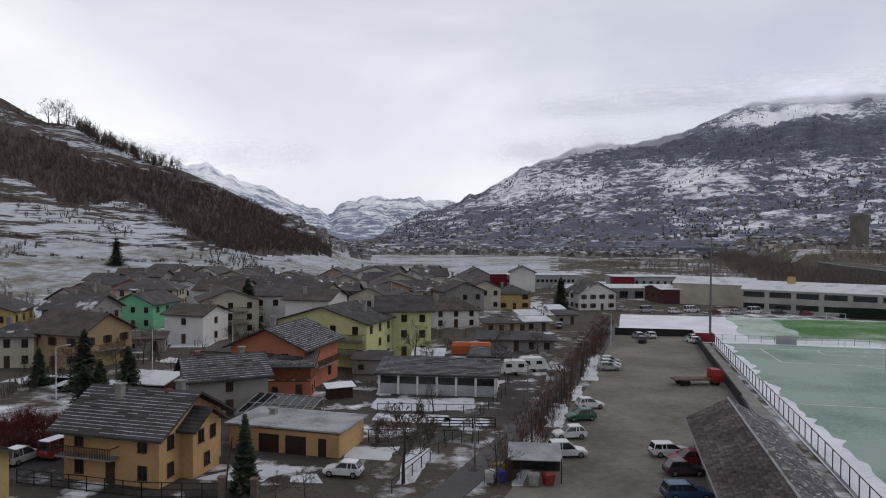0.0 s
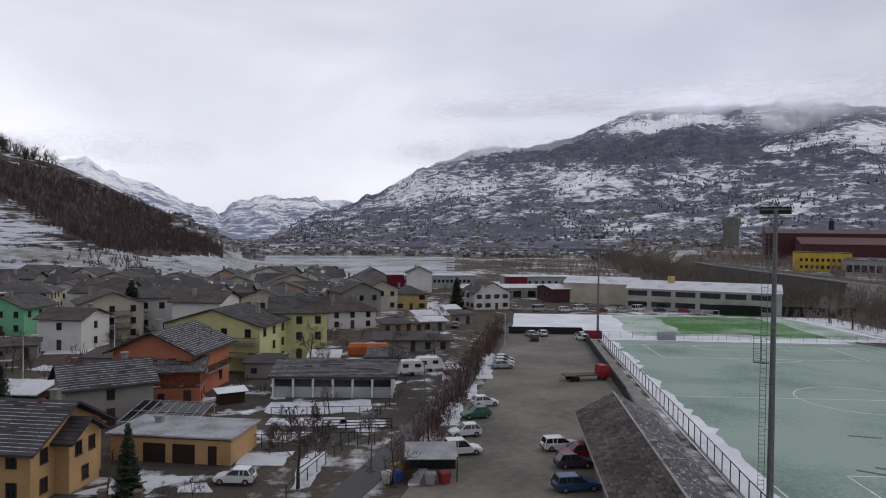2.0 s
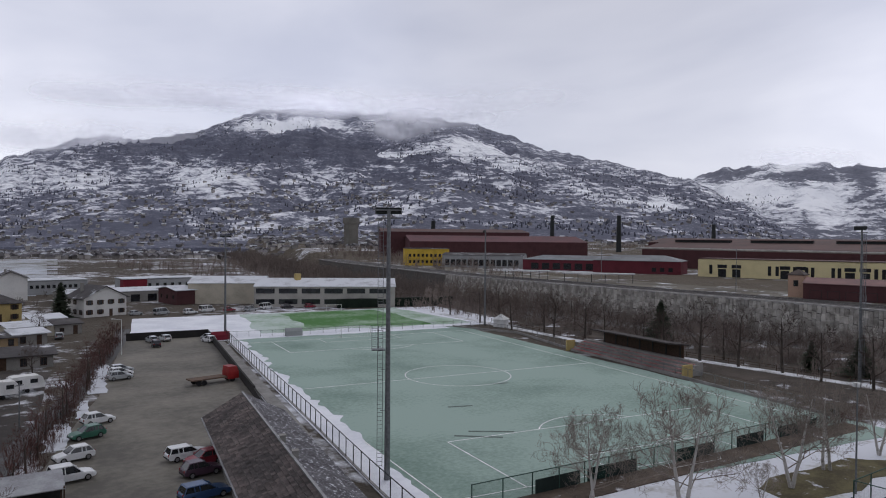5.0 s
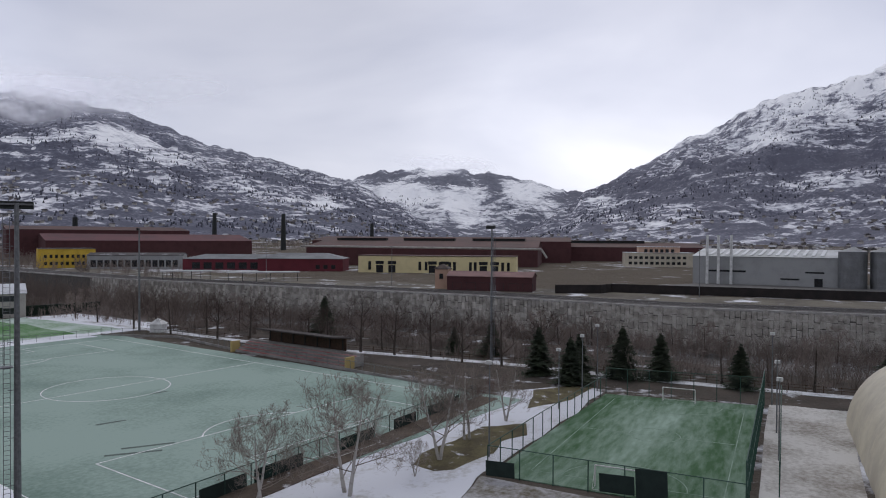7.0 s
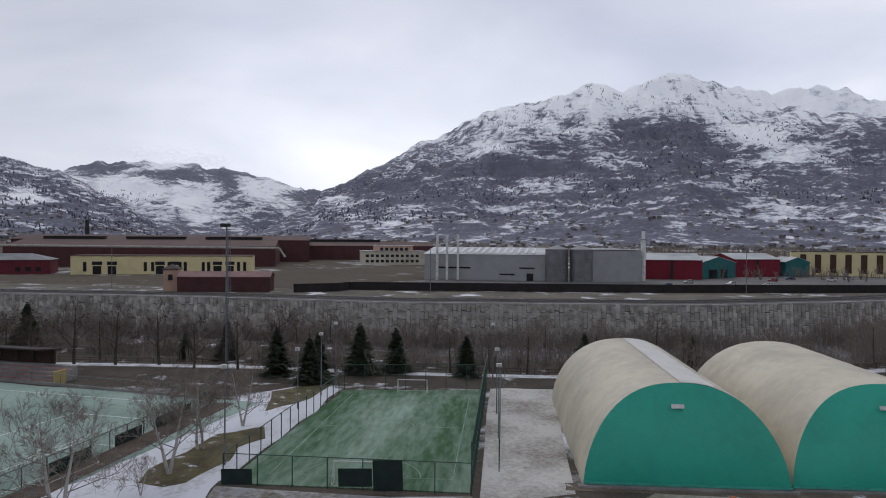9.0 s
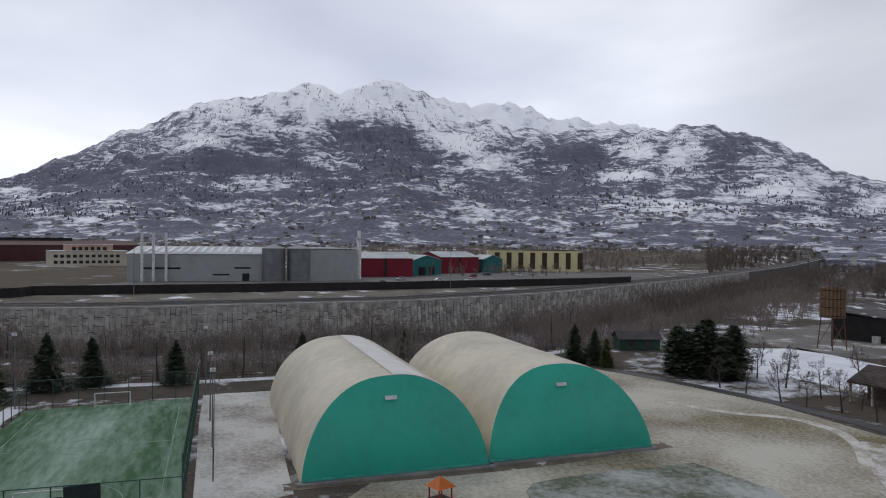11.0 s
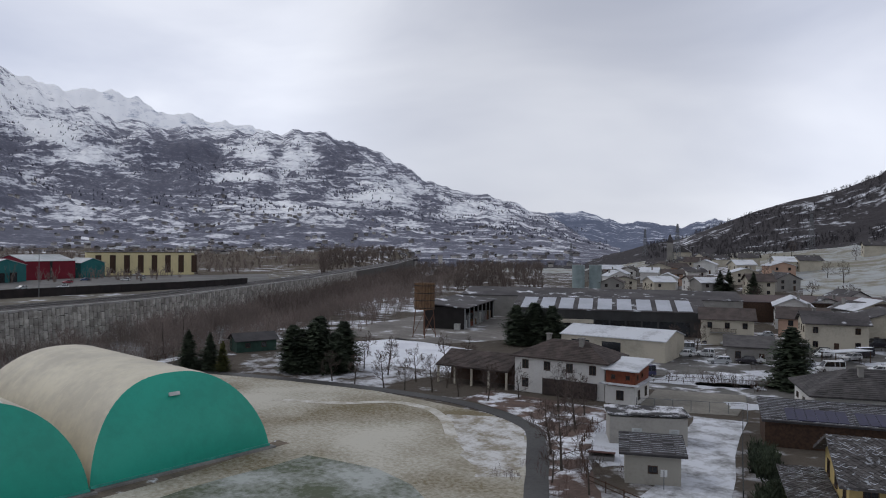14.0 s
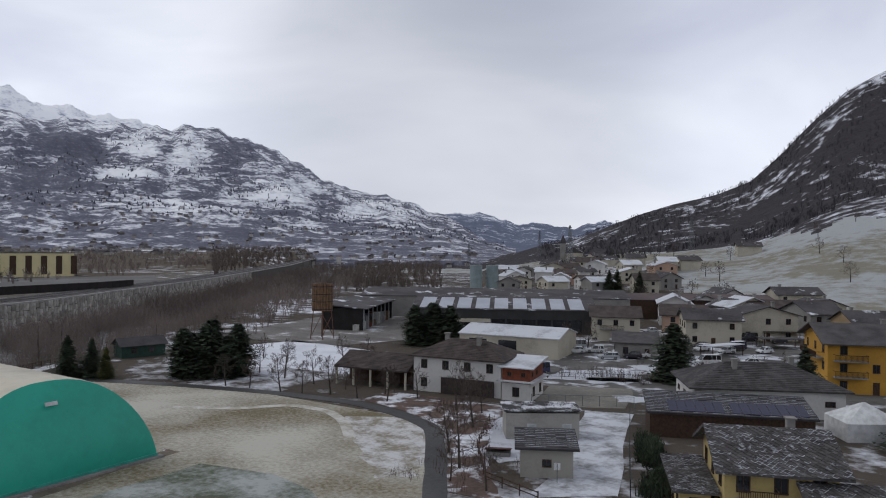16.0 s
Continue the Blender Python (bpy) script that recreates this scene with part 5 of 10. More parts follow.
def air_dome(y0, y1, x0, length, hgt, strip=True, back=2.9):
    yc, hw = (y0 + y1) / 2, (y1 - y0) / 2
    top = thing("air_dome", pose(x0, yc, 0.05), "inflated tennis dome with cream roof and green ends", "air dome", "air domes")
    n, m = 40, 36

    def section(u, lean, k):
        # a bulged semicircle; the ends swell and lean inwards
        out = []
        for j in range(m + 1):
            v = -math.cos(math.pi * j / m)
            yy = v * hw
            zz = max(0.0, 1 - abs(v) ** 2.4) ** 0.56 * hgt
            out.append((u + lean * (zz / hgt) ** 1.5, yy * k, zz * k))
        return out

    s = Shape()
    rows = []
    for i in range(n + 1):
        u = i / n
        k = 1 + 0.012 * abs(math.sin(u * math.pi * 9)) * 0.8
        lean = back * (1 - u) ** 2 - back * u ** 2
        rows.append(section(u * length, lean, k))
    s.loft(rows, closed=False, caps=False)
    roof = part("roof_membrane", s, MEMBRANE, top, "cream fabric roof with faint ribs", smooth=True)
    # seam bands running over the roof
    for i in range(6, n - 1, 9):
        b = Shape()
        a0 = [(p[0], p[1] * 1.0012, p[2] * 1.0012) for p in rows[i]]
        a1 = [(p[0] + 0.10, p[1] * 1.0012, p[2] * 1.0012) for p in rows[i]]
        b.loft([[q0, q1] for q0, q1 in zip(a0, a1)], closed=False, caps=False)
        part("seam", b, mat("membrane_seam", (0.60, 0.55, 0.43), (0.54, 0.49, 0.38), 1, 0.5), roof)
    sk = Shape()
    if strip:
        sk.loft([[tuple(np.array(rows[i][j]) * (1, 1.006, 1.006)) for j in (14, 15, 16, 17, 18)] for i in range(0, n + 1)], closed=False, caps=False)
    if strip:
        part("skylight_strip", sk, mat("white_membrane", (0.68, 0.67, 0.63), (0.60, 0.59, 0.55), 0.3, 0.5), roof, "lighter white strip along the crown", smooth=True)
    for end in (0, n):
        g = Shape()
        ring = rows[end]
        sgn = -1 if end == 0 else 1
        rr = []
        for q in range(0, 9):
            f = 1 - q / 8
            bul = sgn * 1.1 * (1 - f * f)
            pts = []
            for p in ring:
                zz = p[2] * f if f > 0 else 0
                yy = p[1] * f
                lean = (back if end == 0 else -back) * (zz / hgt) ** 1.5
                pts.append(((0 if end == 0 else length) + lean + bul * (zz / hgt + 0.15), yy, zz))
            rr.append(pts)
        g.loft(rr, closed=False, caps=False)
        e = part("end_wall", g, GREENMEM, top, "bulging green end wall", smooth=True)
        if end == 0:
            v = Shape()
            v.box(-0.14, -0.6, -0.2, 0.03, 0.6, 0.2)
            part("vent", v, PLASTIC, e, "small white vent flap", m=pose(1.28 + (back - 2.9) * 0.7, 0.6, 7.6, 0, 22, 0))
            t = Shape()
            t.loft([[(-0.25, -hw, 0.28), (-0.2, -hw, 0.5), (0.15, -hw, 0.5), (0.1, -hw, 0.28)], [(-0.25, hw, 0.28), (-0.2, hw, 0.5), (0.15, hw, 0.5), (0.1, hw, 0.28)]])
            part("anchor_tube", t, mat("pale_green_tube", (0.05, 0.36, 0.28), None, 1, 0.4), e, "lighter green anchor tube")
            kb = Shape()
            kb.box(-0.7, -hw - 0.5, 0, 0.25, hw + 0.5, 0.22)
            part("kerb", kb, CONCRETE, top, "concrete kerb")
    return top


air_dome(-28.2, -8.7, 68.6, 37.5, 9.6)
air_dome(-48.7, -28.5, 69.2, 37.5, 9.6, False, 3.9)

# ---- floodlight masts, lamps ----


def mast(x, y, h, r0=0.34, r1=0.16, lamps=6, label="tall grey steel floodlight mast", ladder=False, az=0):
    top = thing("floodlight_mast", pose(x, y, height(x, y), 0, 0, az), label, "floodlight", "floodlight masts")
    s = Shape()
    s.loft([[(q * math.cos(2 * math.pi * j / 10), q * math.sin(2 * math.pi * j / 10), h * i / 6) for j in range(10)] for i, q in [(i, r0 + (r1 - r0) * i / 6) for i in range(7)]])
    pole = part("pole", s, METAL, top)
    if lamps:
        c = Shape()
        aw = 1.2 if lamps > 2 else 0.4
        c.beam((-aw, 0, h - 0.1), (aw, 0, h - 0.1), 0.14 if lamps > 2 else 0.06)
        if lamps > 2:
            c.beam((-1.2, 0, h - 0.9), (1.2, 0, h - 0.9), 0.12)
        ca = part("crossarm", c, METAL, top)
        for k in range(lamps):
            l = Shape()
            xx = (aw - 0.2) * (-1 + 2 * k / max(1, lamps - 1))
            l.loft([[(xx - 0.22, 0.1, h - 0.35), (xx + 0.22, 0.1, h - 0.35), (xx + 0.22, 0.1, h + 0.15), (xx - 0.22, 0.1, h + 0.15)],
                    [(xx - 0.3, 0.45, h - 0.5), (xx + 0.3, 0.45, h - 0.5), (xx + 0.3, 0.45, h + 0.1), (xx - 0.3, 0.45, h + 0.1)]])
            part("floodlight", l, DARKMETAL, ca, "dark floodlight housing") if lamps > 2 else part("floodlight", l, PLASTIC, ca, "pale lamp housing", m=Matrix.Translation((0, 0, h * 0.35)) @ Matrix.Scale(0.65, 4))
    if ladder:
        l = Shape()
        for sx in (-0.25, 0.25):
            l.beam((sx - 0.75, 0, 1.5), (sx - 0.75, 0, h - 1.2), 0.05)
        for k in range(int((h - 3) / 0.4)):
            l.beam((-1.0, 0, 1.6 + k * 0.4), (-0.5, 0, 1.6 + k * 0.4), 0.035)
        for k in range(6):
            l.beam((-0.7, 0, 3 + k * 4), (-0.1, 0, 3 + k * 4), 0.05)
        part("ladder", l, METAL, pole, "steel ladder with guard")
        c = Shape()
        for k in range(9):
            c.beam((-1.55, 0.3, 13.2 + k * 0.22), (-0.9, 0.3, 13.2 + k * 0.22), 0.03)
        for sx in (-1.55, -0.9):
            c.beam((sx, 0.3, 13.0), (sx, 0.3, 15.2), 0.05)
        c.box(-1.6, -0.5, 12.9, -0.3, 0.5, 13.0)
        part("platform", c, METAL, pole, "small caged platform")
    return top


mast(38.0, 57.2, 26.6, 0.30, 0.17, ladder=True, az=-30)
mast(60.8, 159.6, 24.1, 0.30, 0.16, az=-30)
mast(124.3, 48.4, 26.2, 0.27, 0.15, ladder=True, az=60)
mast(128.4, 145.4, 26.0, 0.30, 0.16, az=40)
for x, y, h in ((96, 27.2, 8.5), (104.5, 26.0, 9.5), (110.0, 25.0, 10.5), (71.5, 28.0, 10.5), (112.0, 0.2, 10.5), (96, -0.4, 9.0), (84, -0.6, 9.0)):
    mast(x, y, h, 0.10, 0.06, 2, "slim floodlight pole beside the small pitch", az=90)

# ---- fences ----
NET = bpy.data.materials.new("wire_netting")
NET.use_nodes = True
NET.node_tree.nodes["Principled BSDF"].inputs["Base Color"].default_value = (0.05, 0.07, 0.06, 1)
NET.node_tree.nodes["Principled BSDF"].inputs["Alpha"].default_value = 0.09
NET_G = NET.copy()
NET_G.name = "green_netting"
NET_G.node_tree.nodes["Principled BSDF"].inputs["Base Color"].default_value = (0.02, 0.10, 0.07, 1)
NET_G.node_tree.nodes["Principled BSDF"].inputs["Alpha"].default_value = 0.20
DARKCLOTH = mat("dark_green_cloth", (0.018, 0.032, 0.028), None, 1, 0.8, 0.2)
POSTS = {}


def fence(line, h, gap, post_r, pmat, net, label, name="fence", base=0.0, basemat=None, rails=(1.0,), skip=()):
    top = thing(name, pose(line[0][0], line[0][1], height(*line[0])), label, "fence")
    ox, oy = line[0]
    key = (round(h, 2), round(post_r, 3), pmat.name)
    if key not in POSTS:
        s = Shape()
        s.cyl(0, 0, 0, h, post_r, post_r, 6)
        s.cyl(0, 0, h, h + 0.04, post_r * 1.3, post_r * 0.5, 6)
        POSTS[key] = s.mesh("post", pmat)
    nt, rl, bs = Shape(), Shape(), Shape()
    for (xa, ya), (xb, yb) in zip(line, line[1:]):
        d = math.hypot(xb - xa, yb - ya)
        n = max(1, round(d / gap))
        for i in range(n + 1):
            u = i / n
            part("post", POSTS[key], None, top, m=pose(xa + (xb - xa) * u - ox, ya + (yb - ya) * u - oy, 0))
        a, b = Vector((xa - ox, ya - oy, 0)), Vector((xb - ox, yb - oy, 0))
        for f in rails:
            rl = Shape()
            rl.beam(a + Vector((0, 0, h * f)), b + Vector((0, 0, h * f)), post_r * 1.2)
            part("rail", rl, pmat, top)
        if net:
            nt.poly([a + Vector((0, 0, base)), b + Vector((0, 0, base)), b + Vector((0, 0, h)), a + Vector((0, 0, h))])
        if base:
            bs.beam(a + Vector((0, 0, base / 2)), b + Vector((0, 0, base / 2)), 0.25, base)
    if net:
        part("netting", nt, net, top, "wire netting")
    if base:
        part("plinth", bs, basemat or CONCRETE, top, "low plinth")
    return top


FL = [(34.0, 47), (36.5, 58), (41.7, 79), (51.3, 119.5), (60.9, 160)]
fence(FL, 2.3, 2.6, 0.06, DARKMETAL, NET, "dark metal mesh fence beside the pitch", base=0.25)
fence([(60.9, 160), (74, 156.5), (90, 153.4), (118.5, 147)], 1.6, 3.0, 0.045, METAL, NET, "low mesh fence behind the goal")
fence([(118.5, 147), (124, 128), (116.5, 106.5), (107.5, 71.5), (100, 42)], 1.9, 3.0, 0.05, METAL, NET, "mesh fence along the far touchline", base=0.5)
fence([(40, 46.8), (46.7, 46), (68.9, 43.2), (97, 40.2)], 2.2, 3.2, 0.06, GREENMETAL, NET_G, "green mesh fence with dark windbreak cloth")
for x0, y0, x1, y1 in ((47, 45.9, 52.5, 45.3), (53.5, 45.2, 60, 44.3), (66, 43.6, 72, 42.9), (76, 42.4, 81, 41.9), (84, 41.6, 92, 40.8)):
    s = Shape()
    s.beam((x0, y0, 0.75), (x1, y1, 0.75), 0.05, 1.4)
    solid("windbreak", s, DARKCLOTH, "dark windbreak cloth hung on the fence", "windbreak")
fence([(66, 26), (65.2, 2), ], 3.0, 3.4, 0.06, GREENMETAL, NET, "tall mesh fence behind the small pitch")
fence([(66, 26), (82, 25.2), (109, 23.4)], 3.0, 3.0, 0.06, GREENMETAL, NET, "tall mesh fence beside the small pitch")
fence([(109, 23.4), (111.5, 1.2)], 4.0, 3.4, 0.06, GREENMETAL, NET, "tall mesh fence behind the far goal")
fence([(65.2, 2), (111.5, 1.2)], 5.0, 2.6, 0.07, GREENMETAL, NET_G, "tall green netting fence beside the small pitch", rails=(1.0, 0.5))
fence([(72, -0.6), (88, -0.8), (110, -1.0)], 3.4, 5.0, 0.07, GREENMETAL, None, "green steel frame beside the gravel strip")
for x, y0, y1, z0, z1 in ((65.05, 11.3, 14.5, 0.6, 2.3), (65.0, 8.4, 11.2, 0.3, 3.2), (65.1, 22.8, 25.8, 0.4, 1.9)):
    s = Shape()
    s.beam((x - 0.1, y0, (z0 + z1) / 2), (x - 0.1, y1, (z0 + z1) / 2 - 0.1), 0.06, z1 - z0)
    solid("banner", s, DARKCLOTH, "black cloth hung on the fence of the small pitch", "banner", group="banners")
# wooden rail fence along the river walk
fence([(128, 45), (125, 20), (124.5, -12), (129, -50), (140, -78)], 1.1, 2.4, 0.06, WOOD, None, "low wooden fence along the river walk", rails=(0.9, 0.5))
fence([(135, 150), (128, 110), (127.5, 70), (128, 45)], 1.1, 3.0, 0.06, WOOD, None, "low wooden fence along the river walk", rails=(0.9, 0.5))
ribbon("river_walk", [(136, 175), (131, 140), (125, 100), (126, 60), (126, 40), (123, 20), (122.5, -12), (127, -48), (137, -76)], 2.6, 0.10, SNOW_DIRTY, "snowy footpath along the river")
# retaining wall between car park and pitch
s = Shape()
for a, b, z in (((59.2, 166.2), (42.5, 99.8), 1.5), ((41.5, 169), (59.2, 166.2), 1.7), ((42.5, 99.8), (36.0, 77), 1.3)):
    s.beam((*a, z / 2), (*b, z / 2), 0.3, z)
solid("retaining_wall", s, mat("black_stained_wall", (0.028, 0.026, 0.025), None, 0.5, 0.9), "blackened low wall round the car park", "wall", "structure")
ribbon("pitch_walk", [(59.9, 163), (43.6, 96), (38.5, 76)], 1.9, 0.10, CONCRETE, "concrete walk beside the pitch fence")

# ---- the clubhouse with its long roof ----
ch = thing("clubhouse", pose(27.6, 59.8, 0, 0, 0, -13.4), "long low clubhouse with a dark tiled roof", "clubhouse")
X, Y = 4.4, 20.0
s = Shape()
s.box(-X + 0.8, -Y + 0.5, -0.5, X - 0.4, Y - 0.6, 3.0)
s.poly([(-X + 0.8, Y - 0.6, 3.0), (X - 0.4, Y - 0.6, 3.0), (0, Y - 0.6, 5.2)])
part("wall", s, GREY, ch)
r = Shape()
r.slab([(-X, -Y, 3.0), (0, -Y, 5.5), (0, Y, 5.5), (-X, Y, 3.0)], 0.16)
rf = part("roof", r, ROOF_BROWN, ch, "dark brown roof slope")
t = Shape()
ln = Shape()
roof_courses(t, (-X, Y, 3.02), (-X, -Y, 3.02), (0, -Y, 5.52), (0, Y, 5.52), 0.40, 0.55, 0.09, snow=ln, cover=0.45)
ob = part("grit", ln, mat("pale_roof_grit", (0.16, 0.145, 0.135), (0.085, 0.075, 0.07), 0.8, 0.9), rf)
ob["kind"] = "stuff"
ob = part("tile", t, mat("mossy_dark_tile", (0.110, 0.088, 0.080), (0.046, 0.038, 0.036), 0.3, 0.8, 0.2, fine=5, island=0.5), rf)
ob["kind"] = "stuff"
r = Shape()
r.slab([(0.0, -Y, 5.5), (X + 0.5, -Y, 3.0), (X + 0.5, Y, 3.0), (0.0, Y, 5.5)], 0.16)
rf2 = part("roof", r, mat("gritty_grey_roof", (0.125, 0.12, 0.13), (0.065, 0.062, 0.068), 0.5, 0.9, 0.5, fine=4, snow=0.2, snow_scale=2.5), ch, "gritty grey roof slope with slush")
t = Shape()
ln = Shape()
roof_courses(t, (X + 0.5, -Y, 3.02), (X + 0.5, Y, 3.02), (0, Y, 5.52), (0, -Y, 5.52), 0.40, 0.55, 0.08, snow=ln, cover=0.6)
ob = part("slush", ln, mat("grey_slush", (0.32, 0.33, 0.36), (0.16, 0.16, 0.18), 0.8, 0.8), rf2)
ob["kind"] = "stuff"
ob = part("tile", t, MATS["gritty_grey_roof"], rf2)
ob["kind"] = "stuff"
for a, b in (((0.05, -Y, 5.6), (0.05, Y, 5.6)), ((-X - 0.05, -Y, 2.95), (-X - 0.05, Y, 2.95))):
    f = Shape()
    f.beam(a, b, 0.22, 0.12)
    part("flashing", f, mat("pale_flashing", (0.34, 0.34, 0.34), None, 1, 0.5, metal=0.4), rf, "pale metal flashing")
for yy in (-6, -1):
    c = Shape()
    c.box(0.15, yy - 0.25, 4.6, 0.6, yy + 0.25, 5.9)
    c.box(0.08, yy - 0.32, 5.9, 0.67, yy + 0.32, 5.98)
    part("chimney", c, GREY, rf, "plastered chimney")
for k in range(9):
    add_window(ch, -X + 0.78, -16 + k * 4, 1.5, -90, 1.2, 1.1)

# ---- spectator stand, changing hut, tent, goals ----
st = thing("spectator_stand", PITCH @ pose(33.8, -2.0, 0.05, 0, 0, 0), "concrete spectator stand with a dark pitched roof", "stand")
for k in range(5):
    s = Shape()
    s.box(1.0 + k * 0.9, -16, 0.0, 1.9 + k * 0.9, 16, 0.45 + k * 0.46)
    part("step", s, CONCRETE, st, "concrete seating step")
    if k < 4:
        b = Shape()
        b.box(1.15 + k * 0.9, -15.5, 0.45 + k * 0.46, 1.5 + k * 0.9, 15.5, 0.58 + k * 0.46)
        part("bench", b, mat("faded_red_bench", (0.30, 0.065, 0.065), (0.34, 0.22, 0.21), 0.25, 0.6), st, "faded red bench")
s = Shape()
s.slab([(2.2, -11, 5.2), (7.4, -11, 4.6), (7.4, 11, 4.6), (2.2, 11, 5.2)], 0.25)
part("roof", s, mat("dark_felt_roof", (0.06, 0.05, 0.048), None, 0.5, 0.9, 0.2), st, "dark flat roof")
for k in range(7):
    s = Shape()
    s.beam((5.6, -10.5 + k * 3.5, 0), (5.6, -10.5 + k * 3.5, 4.8), 0.16)
    part("pillar", s, DARKMETAL, st)
s = Shape()
s.box(5.9, -11, 0, 6.1, 11, 4.6)
part("back_wall", s, WOOD, st, "dark boarded back wall")
for yy in (-16.6, 16.2):
    s = Shape()
    s.box(0.2, yy, 0, 2.4, yy + 0.4, 2.2)
    part("end_wall", s, YELLOW, st, "yellowish end wall")
s = Shape()
s.loft([[(-1.5, -1.5, 0.05), (1.5, -1.5, 0.05), (1.5, 1.5, 0.05), (-1.5, 1.5, 0.05)], [(-1.5, -1.5, 2.1), (1.5, -1.5, 2.1), (1.5, 1.5, 2.1), (-1.5, 1.5, 2.1)], [(-1.75, -1.75, 2.1), (1.75, -1.75, 2.1), (1.75, 1.75, 2.1), (-1.75, 1.75, 2.1)], [(-0.1, -0.1, 3.5), (0.1, -0.1, 3.5), (0.1, 0.1, 3.5), (-0.1, 0.1, 3.5)]])
solid("pavilion_tent", s, PLASTIC, "small white pavilion tent with pointed roof", "tent", m=pose(129.5, 140, 0, 0, 0, 20))


def goal(m, w=7.32, h=2.44, d=2.0, label="white football goal with net"):
    top = thing("football_goal", m, label, "goal", "football goals")
    for sx in (-1, 1):
        s = Shape()
        s.cyl(sx * w / 2, 0, 0, h, 0.07, 0.07, 8)
        part("goal_post", s, WHITE, top)
    s = Shape()
    s.beam((-w / 2, 0, h), (w / 2, 0, h), 0.13, k=8)
    part("crossbar", s, WHITE, top)
    s = Shape()
    for sx in (-1, 1):
        s.beam((sx * w / 2, 0, h), (sx * w / 2, d, 0.05), 0.04)
        s.beam((sx * w / 2, 0, 0.05), (sx * w / 2, d, 0.05), 0.04)
    s.beam((-w / 2, d, 0.05), (w / 2, d, 0.05), 0.04)
    part("net_frame", s, WHITE, top)
    return top


goal(PITCH @ pose(0, HL, 0.12))
goal(PITCH @ pose(0, -HL, 0.12, 0, 0, 180))
goal(pose(107.6, 12.5, 0.1, 0, 0, -90), 4.5, 2.0, 1.2, "small white goal of the five-a-side pitch")
goal(pose(67.4, 13.2, 0.1, 0, 0, 90), 4.5, 2.0, 1.2, "small white goal of the five-a-side pitch")
goal(pose(112, 200, 0.1, 0, 0, -10), 5.0, 2.0, 1.2, "white goal on the practice field")
for yy, c in ((-8, REDWALL), (9, STEELGREY)):
    s = Shape()
    s.loft([[(0, -2, 0), (1.2, -2, 0), (1.2, -2, 1.9), (0.4, -2, 1.9), (0, -2, 1.2)], [(0, 2, 0), (1.2, 2, 0), (1.2, 2, 1.9), (0.4, 2, 1.9), (0, 2, 1.2)]])
    solid("dugout", s, c, "small team dugout beside the pitch", "dugout", m=PITCH @ pose(-22 + yy, 58.5, 0.1, 0, 0, 90))

# ---- vehicles ----
TYRE = Shape()
TYRE.loft([[(0.31 * q * math.cos(a), yy, 0.31 * q * math.sin(a)) for a in [2 * math.pi * j / 14 for j in range(14)]] for yy, q in ((-0.1, 0.9), (-0.08, 1), (0.08, 1), (0.1, 0.9))])
TYRE_M = TYRE.mesh("tyre", BLACK)
RIM = Shape()
RIM.loft([[(0.2 * math.cos(a), yy, 0.2 * math.sin(a)) for a in [2 * math.pi * j / 10 for j in range(10)]] for yy in (-0.112, 0.112)])
RIM_M = RIM.mesh("rim", mat("alloy_rim", (0.35, 0.35, 0.36), None, 4, 0.4, metal=0.7))
CAR_GLASS = mat("car_glass", (0.02, 0.023, 0.026), None, 2, 0.1, spec=0.7)
LAMP_W = mat("headlamp_glass", (0.6, 0.6, 0.58), None, 2, 0.15, spec=0.6)
LAMP_R = mat("tail_lamp_red", (0.30, 0.012, 0.012), None, 2, 0.2, spec=0.6)


